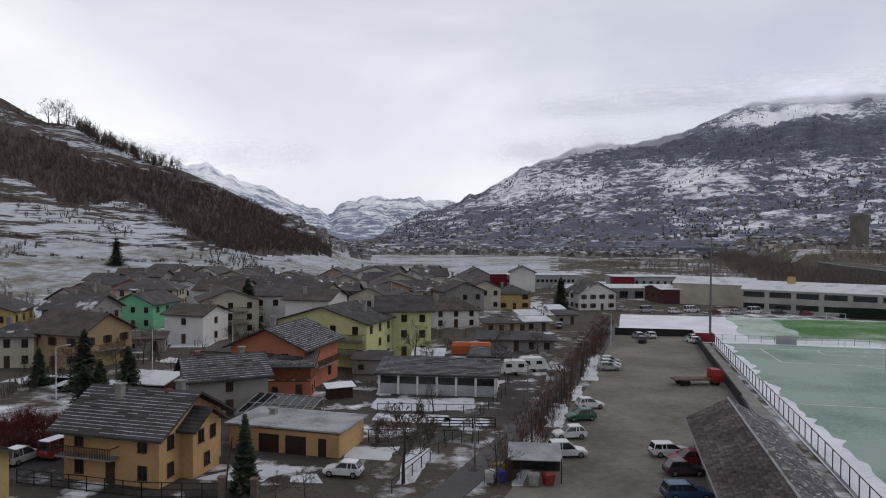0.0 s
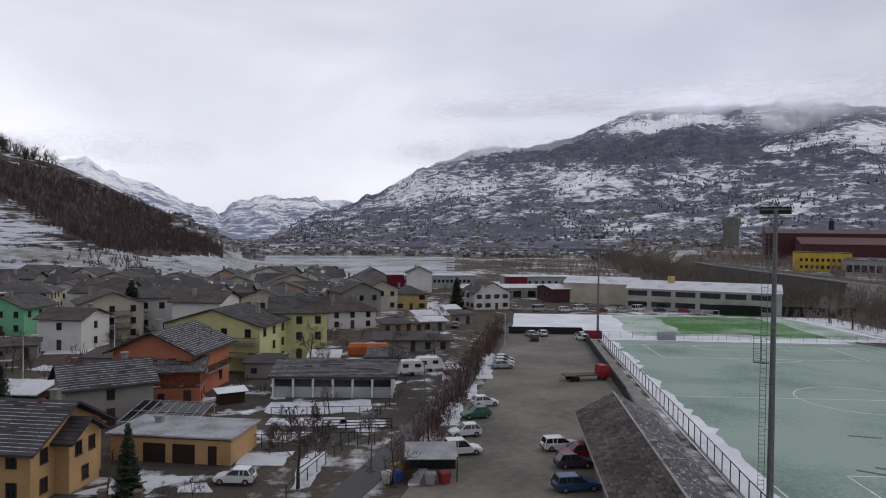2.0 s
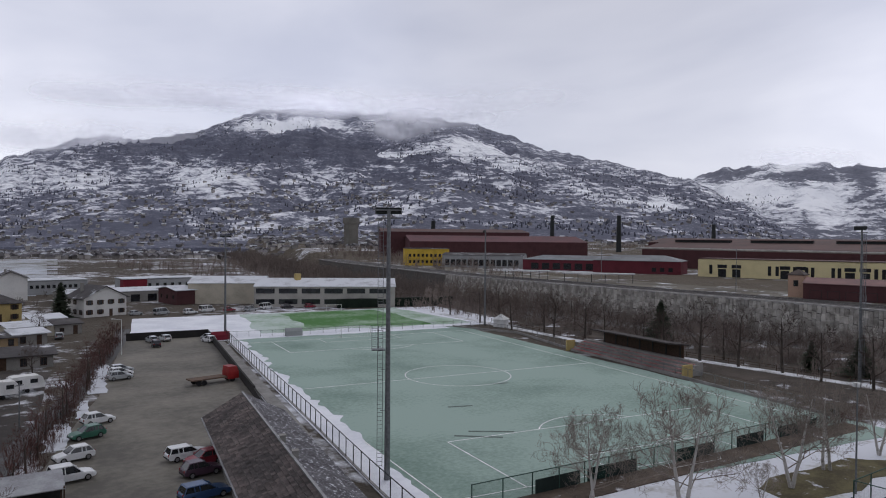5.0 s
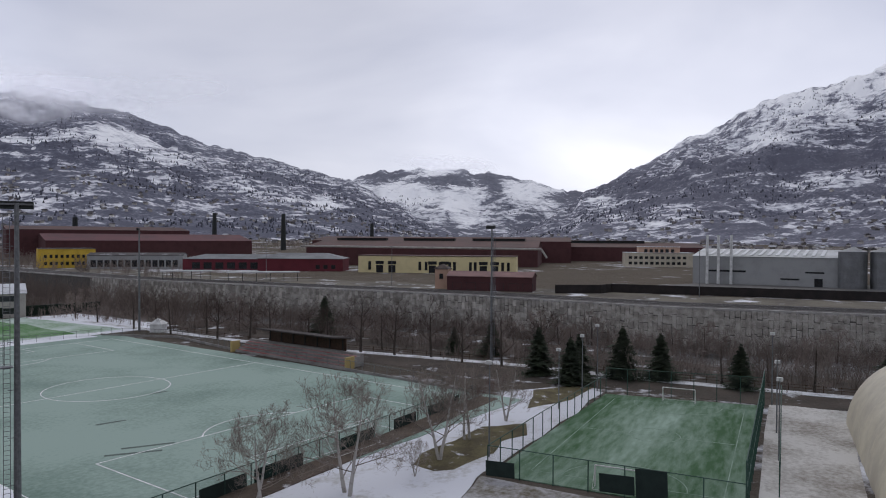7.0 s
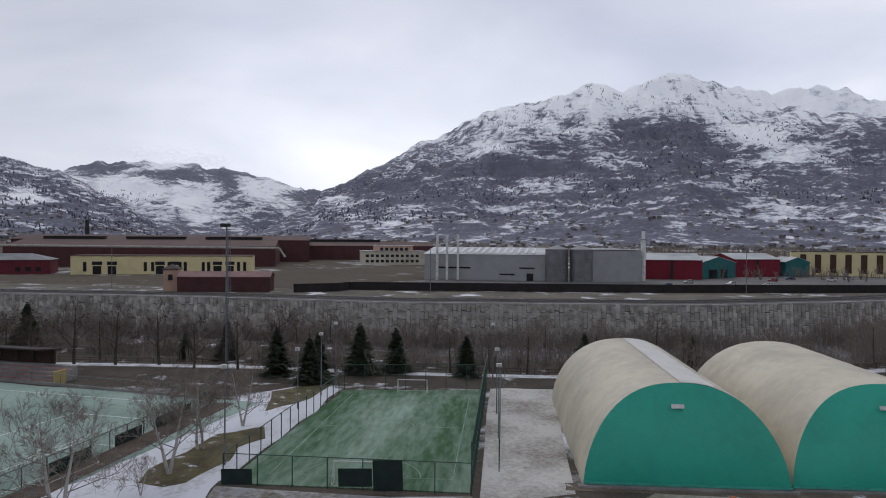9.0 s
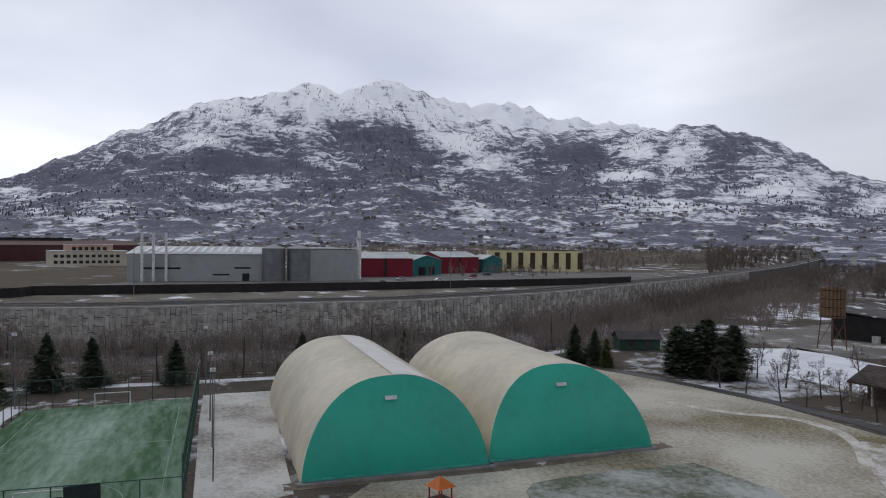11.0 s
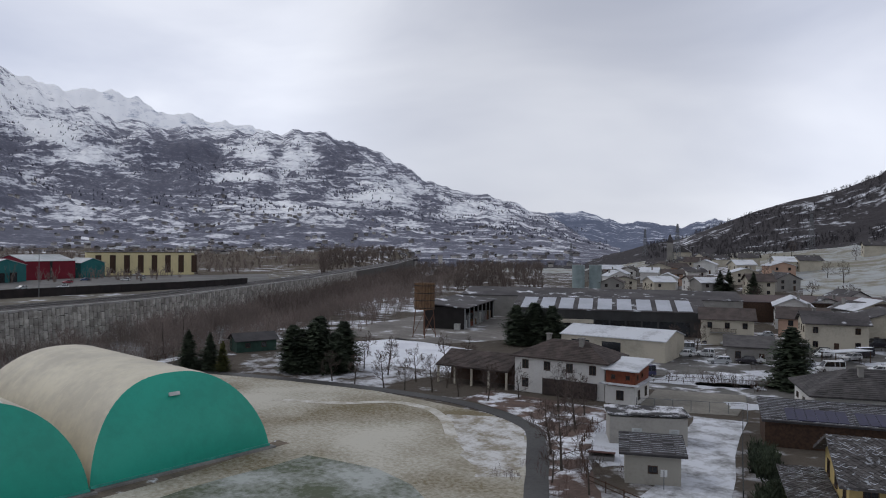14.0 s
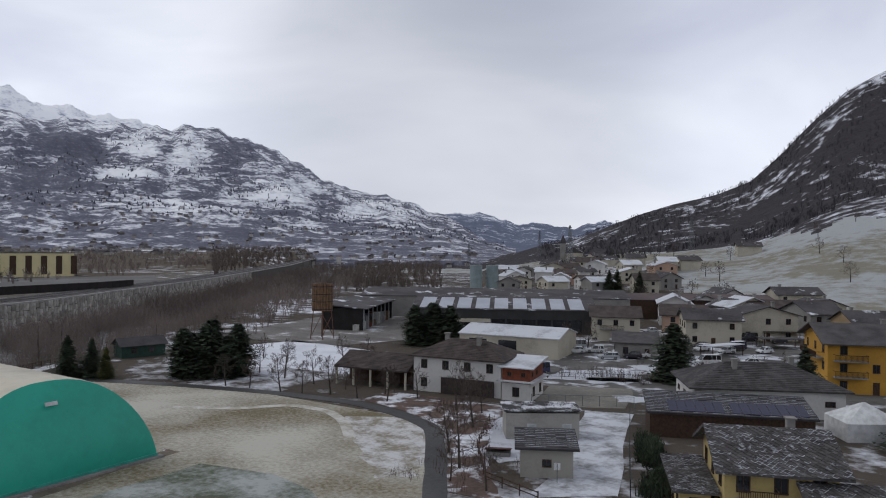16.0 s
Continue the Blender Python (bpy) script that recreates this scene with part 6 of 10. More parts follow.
def car(x, y, rz, colour, label, kind="hatch", z=None, snow=False):
    """A car facing local +x."""
    L, W_, H = {"hatch": (3.9, 1.68, 1.48), "estate": (4.5, 1.75, 1.48), "suv": (4.3, 1.8, 1.68), "van": (5.0, 1.95, 2.1)}[kind]
    top = thing("car", pose(x, y, (height(x, y) if z is None else z) + 0.08, 0, 0, rz), label, "car", "parked cars")
    body = mat("car_paint_" + "_".join("%d" % round(c * 100) for c in colour), colour, tuple(c * 0.85 for c in colour), 1.0, 0.3, spec=0.6)
    h, w = L / 2, W_ / 2
    bz = 0.93 if kind != "van" else 1.1
    prof = [(-h, 0.45, 0.80, 0.90), (-h + 0.12, 0.30, bz - 0.03, 0.97), (-h * 0.55, 0.26, bz, 1.0), (h * 0.3, 0.26, bz - 0.02, 1.0), (h * 0.72, 0.27, bz - 0.13, 0.98), (h - 0.15, 0.30, bz - 0.25, 0.93), (h, 0.42, bz - 0.36, 0.82)]
    s = Shape()
    s.loft([[(px, -w * k, z0), (px, w * k, z0), (px, w * k, z1 - 0.12), (px, w * k * 0.93, z1), (px, -w * k * 0.93, z1), (px, -w * k, z1 - 0.12)] for px, z0, z1, k in prof])
    b = part("body", s, body, top, smooth=False)
    rear = -h * {"hatch": 0.93, "estate": 0.97, "suv": 0.95, "van": 0.98}[kind]
    rr = rear + {"hatch": 0.45, "estate": 0.3, "suv": 0.3, "van": 0.1}[kind]
    f0, f1 = (h * 0.42, h * 0.05) if kind != "van" else (h * 0.72, h * 0.42)
    s = Shape()
    s.loft([[(rear + 0.05, -w * 0.93, bz - 0.03), (f0, -w * 0.93, bz - 0.05), (f0, w * 0.93, bz - 0.05), (rear + 0.05, w * 0.93, bz - 0.03)], [(rr, -w * 0.76, H - 0.06), (f1, -w * 0.76, H - 0.06), (f1, w * 0.76, H - 0.06), (rr, w * 0.76, H - 0.06)]])
    part("glasshouse", s, CAR_GLASS, top, "dark car windows")
    s = Shape()
    s.loft([[(rr - 0.05, -w * 0.78, H - 0.07), (f1 + 0.05, -w * 0.78, H - 0.07), (f1 + 0.05, w * 0.78, H - 0.07), (rr - 0.05, w * 0.78, H - 0.07)], [(rr + 0.12, -w * 0.68, H), (f1 - 0.12, -w * 0.68, H), (f1 - 0.12, w * 0.68, H), (rr + 0.12, w * 0.68, H)]])
    part("car_roof", s, SNOW if snow else body, top, "snow-covered roof" if snow else "")
    mid = (rear + f0) / 2 - 0.1
    for sy in (-1, 1):
        s = Shape()
        for lo, hi in (((rear + 0.06, bz - 0.03), (rr, H - 0.05)), ((f0, bz - 0.05), (f1, H - 0.05)), ((mid, bz - 0.03), (mid - 0.02, H - 0.05)), ((rear * 0.55, bz - 0.03), (rear * 0.55, H - 0.05))):
            s.beam((lo[0], sy * w * 0.94, lo[1]), (hi[0], sy * w * 0.77, hi[1]), 0.075)
        s.beam((rear + 0.06, sy * w * 0.94, bz - 0.03), (f0, sy * w * 0.94, bz - 0.05), 0.075)
        s.beam((rr, sy * w * 0.77, H - 0.05), (f1, sy * w * 0.77, H - 0.05), 0.075)
        part("window_frame", s, body, top)
    for sx in (-h * 0.62, h * 0.62):
        for sy in (-1, 1):
            t = part("tyre", TYRE_M, None, top, m=pose(sx, sy * (w - 0.08), 0.31))
            part("rim", RIM_M, None, t, "grey wheel rim")
    for sy in (-1, 1):
        s = Shape()
        s.box(h - 0.22, sy * w * 0.62 - 0.17, bz - 0.40, h - 0.02, sy * w * 0.62 + 0.17, bz - 0.26)
        part("headlight", s, LAMP_W, top, "clear headlight")
        s = Shape()
        s.box(-h - 0.01, sy * w * 0.72 - 0.1, bz - 0.28, -h + 0.14, sy * w * 0.72 + 0.1, bz - 0.04)
        part("tail_light", s, LAMP_R, top, "red tail light")
        s = Shape()
        s.box(f0 - 0.25, sy * (w + 0.1) - 0.1, bz, f0 - 0.1, sy * (w + 0.1) + 0.1, bz + 0.14)
        part("mirror", s, body, top)
    s = Shape()
    s.box(h - 0.06, -w * 0.8, 0.32, h + 0.04, w * 0.8, 0.46)
    s.box(-h - 0.04, -w * 0.8, 0.36, -h + 0.06, w * 0.8, 0.5)
    part("bumper", s, DARKMETAL, top)
    return top


CW, CG, CK, CR, CB = (0.70, 0.71, 0.71), (0.03, 0.13, 0.085), (0.025, 0.022, 0.03), (0.24, 0.014, 0.03), (0.025, 0.07, 0.17)
CS = (0.38, 0.40, 0.41)
car(24.8, 75.8, 3, CW, "white estate car parked in the car park", "estate")
car(25.6, 73.0, 184, CR, "dark red hatchback parked in the car park")
car(24.2, 69.8, 3, (0.06, 0.03, 0.05), "dark purple hatchback parked in the car park")
car(22.3, 63.4, 3, CB, "blue estate car parked in the car park", "estate")
car(20.4, 96.6, 10, CW, "white hatchback parked beside the trees")
car(17.9, 90.3, 190, CG, "dark green hatchback parked beside the trees")
car(15.0, 82.2, 188, CW, "white small car parked beside the trees")
car(13.5, 75.4, 5, CW, "white small off-road car parked beside the trees", "suv")
car(29.5, 124.0, 5, CS, "grey hatchback parked beside the trees")
car(30.4, 127.2, 5, CW, "white hatchback parked beside the trees")
car(31.2, 130.2, 5, CS, "silver hatchback parked beside the trees", snow=True)
car(44.5, 156.5, 80, CK, "dark car standing in the car park")
car(45.5, 163.5, 95, CS, "car covered with snow", snow=True)
car(48.5, 164, 95, CW, "car covered with snow", snow=True)
car(57.0, 160.5, 100, CS, "car covered with snow", snow=True)
car(56.0, 156.8, 100, CW, "car covered with snow", snow=True)
car(-9.6, 68.8, 170, CW, "white hatchback parked before the garage", snow=True)
fb = thing("flatbed_trailer", pose(40.5, 112.5, 0.05, 0, 0, 5), "rusty flatbed truck with a red cab", "truck")
s = Shape()
s.box(-3.6, -1.15, 0.85, 2.2, 1.15, 1.05)
part("bed", s, mat("rusty_bed", (0.14, 0.09, 0.06), (0.09, 0.06, 0.045), 1, 0.8), fb, "rusty loading bed")
s = Shape()
s.loft([[(2.5, -1.1, 0.5), (4.3, -1.1, 0.5), (4.3, 1.1, 0.5), (2.5, 1.1, 0.5)], [(2.5, -1.1, 1.6), (4.35, -1.1, 1.6), (4.35, 1.1, 1.6), (2.5, 1.1, 1.6)], [(2.6, -1.0, 2.5), (4.0, -1.0, 2.5), (4.0, 1.0, 2.5), (2.6, 1.0, 2.5)]])
part("cab", s, mat("red_cab", (0.30, 0.02, 0.02), None, 1, 0.4), fb, "red driver's cab")
for sx in (-2.4, -1.5, 3.3):
    for sy in (-1, 1):
        part("tyre", TYRE_M, None, fb, m=pose(sx, sy * 0.95, 0.42) @ Matrix.Scale(1.35, 4))


def caravan(x, y, rz, l=5.4):
    top = thing("caravan", pose(x, y, height(x, y) + 0.05, 0, 0, rz), "white caravan parked in a yard", "caravan", "caravans")
    s = Shape()
    prof = [(-l / 2, 0.6), (-l / 2 + 0.04, 1.9), (-l / 2 + 0.16, 2.28), (-l / 2 + 0.45, 2.46), (-0.3, 2.52), (l / 2 - 0.75, 2.46), (l / 2 - 0.35, 2.2), (l / 2 - 0.08, 1.6), (l / 2, 0.6)]
    s.loft([[(px, yy, pz) for px, pz in prof] for yy in (-1.1, 1.1)])
    part("body", s, WHITE, top)
    for px in (-1.2, 0.9):
        s = Shape()
        s.box(px - 0.5, -1.13, 1.4, px + 0.5, -1.1, 2.0)
        part("window", s, CAR_GLASS, top)
    for sy in (-1, 1):
        part("tyre", TYRE_M, None, top, m=pose(0, sy, 0.31))
    return top


caravan(12.4, 119.6, 5, 4.3)
caravan(15.8, 122.6, 8, 4.8)
s = Shape()
s.loft([[(-4, -1.2, 0.1), (4, -1.2, 0.1), (4, 1.2, 0.1), (-4, 1.2, 0.1)], [(-4, -1.2, 1.7), (4, -1.2, 1.7), (4, 1.2, 1.7), (-4, 1.2, 1.7)], [(-3.7, -0.7, 2.3), (3.7, -0.7, 2.3), (3.7, 0.7, 2.3), (-3.7, 0.7, 2.3)]])
solid("tarpaulin_stack", s, mat("orange_tarpaulin", (0.46, 0.12, 0.03), (0.36, 0.09, 0.03), 0.8, 0.5), "stack covered with an orange tarpaulin", "stack", m=pose(5.9, 140.5, 0, 0, 0, 0))
# lean-to with bins at the lane
lt = thing("bin_shelter", pose(9.2, 69.0, 0.05, 0, 0, -6), "open shelter with a grey sheet roof for bins", "shelter")
s = Shape()
s.slab([(-2.6, -2.0, 2.2), (2.6, -2.0, 2.2), (2.6, 2.0, 2.75), (-2.6, 2.0, 2.75)], 0.08)
part("roof", s, mat("sheet_roof", (0.36, 0.37, 0.38), (0.24, 0.24, 0.25), 0.6, 0.5, metal=0.3), lt, "grey corrugated sheet roof")
for sx in (-2.5, 2.5):
    for sy in (-1.9, 1.9):
        s = Shape()
        s.beam((sx, sy, 0), (sx, sy, 2.4), 0.12)
        part("leg", s, WOOD, lt)
s = Shape()
s.box(-2.6, 1.9, 0.0, 2.6, 2.0, 1.6)
part("panel", s, DARKMETAL, lt, "dark side panel")
for dx, dy, c, nm in ((-3.6, -1.6, (0.03, 0.06, 0.30), "blue"), (-4.5, -1.9, (0.55, 0.55, 0.53), "white"), (-0.4, -2.6, (0.34, 0.32, 0.30), "grey"), (1.0, -2.4, (0.30, 0.04, 0.04), "red"), (-3.4, 0.2, (0.50, 0.36, 0.04), "yellow")):
    b = thing("wheeled_bin", pose(9.2 + dx, 69 + dy, 0.05, 0, 0, dx * 20), nm + " plastic wheeled bin with lid", "bin", "wheeled bins")
    s = Shape()
    s.loft([[(-0.4, -0.4, 0.06), (0.4, -0.4, 0.06), (0.4, 0.4, 0.06), (-0.4, 0.4, 0.06)], [(-0.52, -0.5, 1.05), (0.52, -0.5, 1.05), (0.52, 0.5, 1.05), (-0.52, 0.5, 1.05)]])
    part("body", s, mat("bin_" + nm, c, None, 2, 0.5), b)
    s = Shape()
    s.loft([[(-0.55, -0.53, 1.05), (0.55, -0.53, 1.05), (0.55, 0.53, 1.05), (-0.55, 0.53, 1.05)], [(-0.4, -0.4, 1.2), (0.4, -0.4, 1.2), (0.4, 0.4, 1.2), (-0.4, 0.4, 1.2)]])
    part("lid", s, mat("bin_lid_" + nm, tuple(v * 0.8 for v in c), None, 2, 0.5), b, nm + " lid")

# ---- trees ----


def limb(s, p, d, length, r, depth, rnd, spread, twig, drop=0.0):
    """A wandering tapered limb that forks into thinner ones."""
    n = 3 if depth > 1 else 2 if depth else 1
    q = p.copy()
    k = 5 if r > 0.08 else 3
    pts = [(q.copy(), r)]
    for i in range(n):
        d = (d + Vector((rnd.uniform(-1, 1), rnd.uniform(-1, 1), rnd.uniform(-0.5, 0.8) - drop)) * 0.16).normalized()
        q = q + d * length / n
        pts.append((q.copy(), max(twig * 0.5, r * (1 - 0.55 * (i + 1) / n))))
    rings = []
    for i, (c, rad) in enumerate(pts):
        t = (pts[min(i + 1, n)][0] - pts[max(i - 1, 0)][0]).normalized()
        a = t.cross(Vector((0.3, 0.9, 0.2))).normalized()
        b = t.cross(a)
        rings.append([c + (a * math.cos(2 * math.pi * j / k) + b * math.sin(2 * math.pi * j / k)) * rad for j in range(k)])
    s.loft(rings, caps=False)
    if depth <= 0:
        return
    m = rnd.randint(3, 4) if depth > 1 else 4
    for i in range(m):
        u = 0.35 + 0.65 * (i + rnd.random() * 0.6) / m
        base = pts[min(n, int(u * n))][0].lerp(pts[min(n, int(u * n) + 1)][0], (u * n) % 1)
        ang = rnd.uniform(0, 2 * math.pi)
        side = d.cross(Vector((math.cos(ang), math.sin(ang), 0.3))).normalized()
        nd = (d * (1 - spread) + side * spread + Vector((0, 0, 0.25 - drop))).normalized()
        limb(s, base, nd, length * rnd.uniform(0.5, 0.72), max(twig, r * 0.45), depth - 1, rnd, spread, twig, drop)


def tree_meshes(seed, h, trunk_h, spread, twig, depth=4, drop=0.0, bark=TRUNK, tw=TWIG, stems=1):
    rnd = random.Random(seed)
    t, c = Shape(), Shape()
    for k in range(stems):
        x, y = (rnd.uniform(-0.5, 0.5), rnd.uniform(-0.5, 0.5)) if stems > 1 else (0, 0)
        r = 0.022 * h / stems ** 0.4
        lean = Vector((rnd.uniform(-0.12, 0.12) * stems, rnd.uniform(-0.12, 0.12) * stems, 1)).normalized()
        segs = 7
        p = Vector((x, y, -0.1))
        rings = []
        ps = []
        for i in range(segs + 1):
            u = i / segs
            ps.append((p.copy(), r * (1.25 - 1.05 * u)))
            p = p + (lean + Vector((rnd.uniform(-1, 1), rnd.uniform(-1, 1), 0)) * 0.07).normalized() * (h * 0.9 / segs)
        t.loft([[c_ + Vector((math.cos(2 * math.pi * j / 6), math.sin(2 * math.pi * j / 6), 0)) * rad for j in range(6)] for c_, rad in ps], caps=False)
        nb = 9
        for i in range(nb):
            u = trunk_h / h + (0.98 - trunk_h / h) * (i + rnd.random() * 0.5) / nb
            j = min(segs - 1, int(u * segs))
            base = ps[j][0].lerp(ps[j + 1][0], u * segs - j)
            ang = i * 2.4 + rnd.uniform(-0.4, 0.4)
            up = 0.55 + 0.6 * u
            d = Vector((math.cos(ang), math.sin(ang), up * (1.3 - spread))).normalized()
            limb(c, base, d, h * (0.44 - 0.26 * u) * (0.7 + spread * 0.6), ps[j][1] * 0.40, depth - 1, rnd, 0.55, twig, drop)
    return t.mesh("trunk", bark), c.mesh("crown", tw)


def tree(name, meshes, x, y, rz, sc, label, category="tree", group="", z=None):
    top = thing(name, pose(x, y, height(x, y) if z is None else z, 0, 0, rz) @ Matrix.Scale(sc, 4), label, category, group)
    part("trunk", meshes[0], None, top)
    part("crown", meshes[1], None, top, "bare branches" if name != "conifer" else "dark needled boughs")
    return top


def conifer_meshes(seed, h, wid, dens=1.0, needle=NEEDLE, taper=0.85, blunt=1.0):
    rnd = random.Random(seed)
    t, c = Shape(), Shape()
    t.cyl(0, 0, -0.1, h * 0.9, 0.018 * h, 0.004 * h, 6)
    z = h * 0.08
    lean = rnd.uniform(0, 6.28)
    while z < h * 0.985:
        u = z / h
        tier = rnd.uniform(0.62, 1.12)
        rad = wid * min(1.0, (1 - u) * blunt) ** taper * tier + 0.10
        nb = int((7 + 8 * (1 - u)) * dens)
        for i in range(nb):
            a = rnd.uniform(0, 2 * math.pi)
            R = rad * rnd.uniform(0.62, 1.15) * (1 + 0.18 * math.sin(a * 2 + lean + u * 9))
            d = Vector((math.cos(a), math.sin(a), 0))
            q = Vector((-d.y, d.x, 0))
            tip = Vector((0, 0, z)) + d * R + Vector((0, 0, -R * rnd.uniform(0.05, 0.34)))
            base = Vector((0, 0, z))
            # a bough made of small ragged sprays, thinner towards its tip
            for k in range(8):
                f = 0.22 + 0.80 * k / 7
                p = base.lerp(tip, f) + Vector((rnd.uniform(-1, 1), rnd.uniform(-1, 1), rnd.uniform(-0.6, 0.4))) * 0.12
                w = (0.40 + 0.12 * h / 10) * (1.15 - f * 0.55) * rnd.uniform(0.6, 1.3) * min(1.0, R + 0.25) * max(1.0, rad / 3.0)
                v = p + d * w * 1.1 + Vector((0, 0, -w * rnd.uniform(0.2, 0.8)))
                c.poly([p - q * w + Vector((0, 0, -w * rnd.uniform(0.1, 0.7))), v, p + q * w + Vector((0, 0, -w * rnd.uniform(0.1, 0.7)))])
        z += h * 0.027
    return t.mesh("trunk", TRUNK), c.mesh("crown", needle)


CON = [conifer_meshes(k, 10, 4.9, 1.7, taper=1.0) for k in (1, 2, 3)]
CON_TALL = [conifer_meshes(k, 12, 4.2, 2.2) for k in (4, 5)]
CYPRESS_SLIM = [conifer_meshes(6, 12, 2.5, 2.6, taper=1.0)]
CEDAR = [conifer_meshes(7, 11, 5.4, 3.0, taper=0.6, blunt=1.15)]
CYPRESS = [conifer_meshes(k, 10, 3.3, 2.8, taper=0.5, blunt=2.2) for k in (41, 42)]
BRUSH_TREE = [tree_meshes(k, 9, 1.4, 0.62, 0.04, 4, tw=BRUSH) for k in (61, 62, 63)]
CON_Y = [conifer_meshes(9, 8, 2.4, 1.2, NEEDLE_Y)]
BARE = [tree_meshes(k, 11, 2.8, 0.55, 0.022, 4) for k in (11, 12, 13)]
BARE_S = [tree_meshes(k, 6, 1.4, 0.5, 0.018, 4) for k in (21, 22, 23)]
BARE_R = [tree_meshes(k, 6.5, 1.2, 0.55, 0.018, 4, tw=TWIG_RED) for k in (24, 25)]
BIRCHES = [tree_meshes(k, 8.5, 1.6, 0.45, 0.011, 5, 0.04, BIRCH, TWIG_GREY, 2) for k in (31, 32, 33)]
rt = random.Random(77)
for x, y, h in ((119.5, 37.5, 8.6), (113.5, 30.2, 8.0), (123, 23.6, 9.2), (124, 17.4, 8.2), (122.6, 4.8, 7.4), (118, 30, 8.0), (134, 52, 8.5), (142, 98.5, 12.0), (126, -16, 7.5), (139, -38, 8.0), (133, 60, 6)):
    tree("conifer", CON[int(x + y) % 3], x, y, rt.uniform(0, 360), h / 10, "dark green fir beside the river walk", "fir tree", "firs along the river")
BIRCH_WIDE = [tree_meshes(k, 8.5, 1.3, 0.80, 0.012, 5, 0.03, BIRCH, TWIG_GREY, 2) for k in (34, 35)]
for x, y, h in ((50.0, 42.0, 7.8), (55.4, 35.8, 10.4), (68.0, 32.2, 10.0), (76.6, 33.0, 8.8), (86.3, 31.5, 7.6), (62.3, 32.4, 3.6)):
    tree("birch", BIRCH_WIDE[int(y) % 2] if x < 60 else BIRCHES[int(x) % 3], x, y, rt.uniform(0, 360), h / 8.5, "bare birch with pale stems on the snowy lawn", "birch tree", "birches on the lawn")
for k in range(46):
    y = 205 - k * 6.8
    x = wall_x(y) - rt.choice((rt.uniform(34, 58), rt.uniform(44, 60), rt.uniform(4, 14)))
    if y < -62 and x < 128:
        continue
    tree("brushwood_tree", BRUSH_TREE[k % 3], x, y, rt.uniform(0, 360), rt.uniform(0.6, 1.05), "bare many-branched brown tree on the riverbank", "tree", "trees on the riverbank")
for k in range(15):
    y = 150 - k * 8.0
    x = wall_x(y) - 62 + rt.uniform(-3, 3)
    tree("poplar", BARE[k % 3], x, y, rt.uniform(0, 360), rt.uniform(0.8, 1.15), "bare riverside tree with grey-brown twigs", "tree", "riverside trees")
tree("conifer", CYPRESS_SLIM[0], -18.0, 64.2, 40, 0.62, "slim dark conifer in the garden before the garage", "fir tree", "garden conifers")
# row of reddish trees along the lane by the car park
for k in range(17):
    u = k / 16
    x, y = 6.0 + u * 33.5 + rt.uniform(-0.6, 0.6), 66 + u * 104
    tree("roadside_tree", BARE_R[k % 2], x, y, rt.uniform(0, 360), rt.uniform(0.65, 0.95), "bare reddish tree along the lane", "tree", "trees along the lane")
for x, y, sc in ((-1.0, 93, 0.7), (9.5, 124.5, 0.9), (18.6, 136, 0.9), (3.5, 80.0, 0.6), (-12, 62, 0.5), (-14.5, 61, 0.45)):
    tree("garden_tree", BARE_S[int(x) % 3], x, y, rt.uniform(0, 360), sc, "bare garden tree with grey twigs", "tree", "garden trees")
for x, y, sc in ((-44.5, 91.5, 0.62), (-41.5, 93.0, 0.75), (-47.0, 92.0, 0.55), (-47.5, 172, 1.1), (-54, 106, 0.78), (-62, 108, 0.5), (-70, 84, 0.8), (38, 226, 0.9), (-163, 352, 1.2)):
    tree("conifer", CON_TALL[int(y) % 2], x, y, rt.uniform(0, 360), sc, "dark conifer in a garden", "fir tree", "garden conifers")

# ---- thickets of bare scrub ----
def thicket(name, spots, material, label, seed, hmin=2.5, hmax=6.0, stems=9, twig=0.035):
    """Many bare shrubs as one mass of thin stems."""
    rnd = random.Random(seed)
    s = Shape()
    for x, y in spots:
        z = height(x, y)
        h = rnd.uniform(hmin, hmax)
        for k in range(stems):
            a = rnd.uniform(0, 2 * math.pi)
            d = Vector((math.cos(a) * rnd.uniform(0.1, 0.5), math.sin(a) * rnd.uniform(0.1, 0.5), 1)).normalized()
            p = Vector((x + rnd.uniform(-0.6, 0.6), y + rnd.uniform(-0.6, 0.6), z - 0.1))
            L = h * rnd.uniform(0.55, 1.0)
            q = p + d * L
            w = Vector((math.cos(a + 1.3), math.sin(a + 1.3), 0)) * twig
            s.poly([p - w, p + w, q])
            for j in range(5):
                f = rnd.uniform(0.3, 0.95)
                b = p.lerp(q, f)
                e = b + (d + Vector((rnd.uniform(-1, 1), rnd.uniform(-1, 1), rnd.uniform(0, 0.6))) * 0.9).normalized() * L * rnd.uniform(0.2, 0.42)
                v = Vector((rnd.uniform(-1, 1), rnd.uniform(-1, 1), 0)).normalized() * twig * 0.7
                s.poly([b - v, b + v, e])
                g = b.lerp(e, 0.5)
                e2 = g + Vector((rnd.uniform(-1, 1), rnd.uniform(-1, 1), rnd.uniform(0, 1))) * L * 0.13
                s.poly([g - v * 0.7, g + v * 0.7, e2])
    return solid(name, s, material, label, "scrub", "stuff")


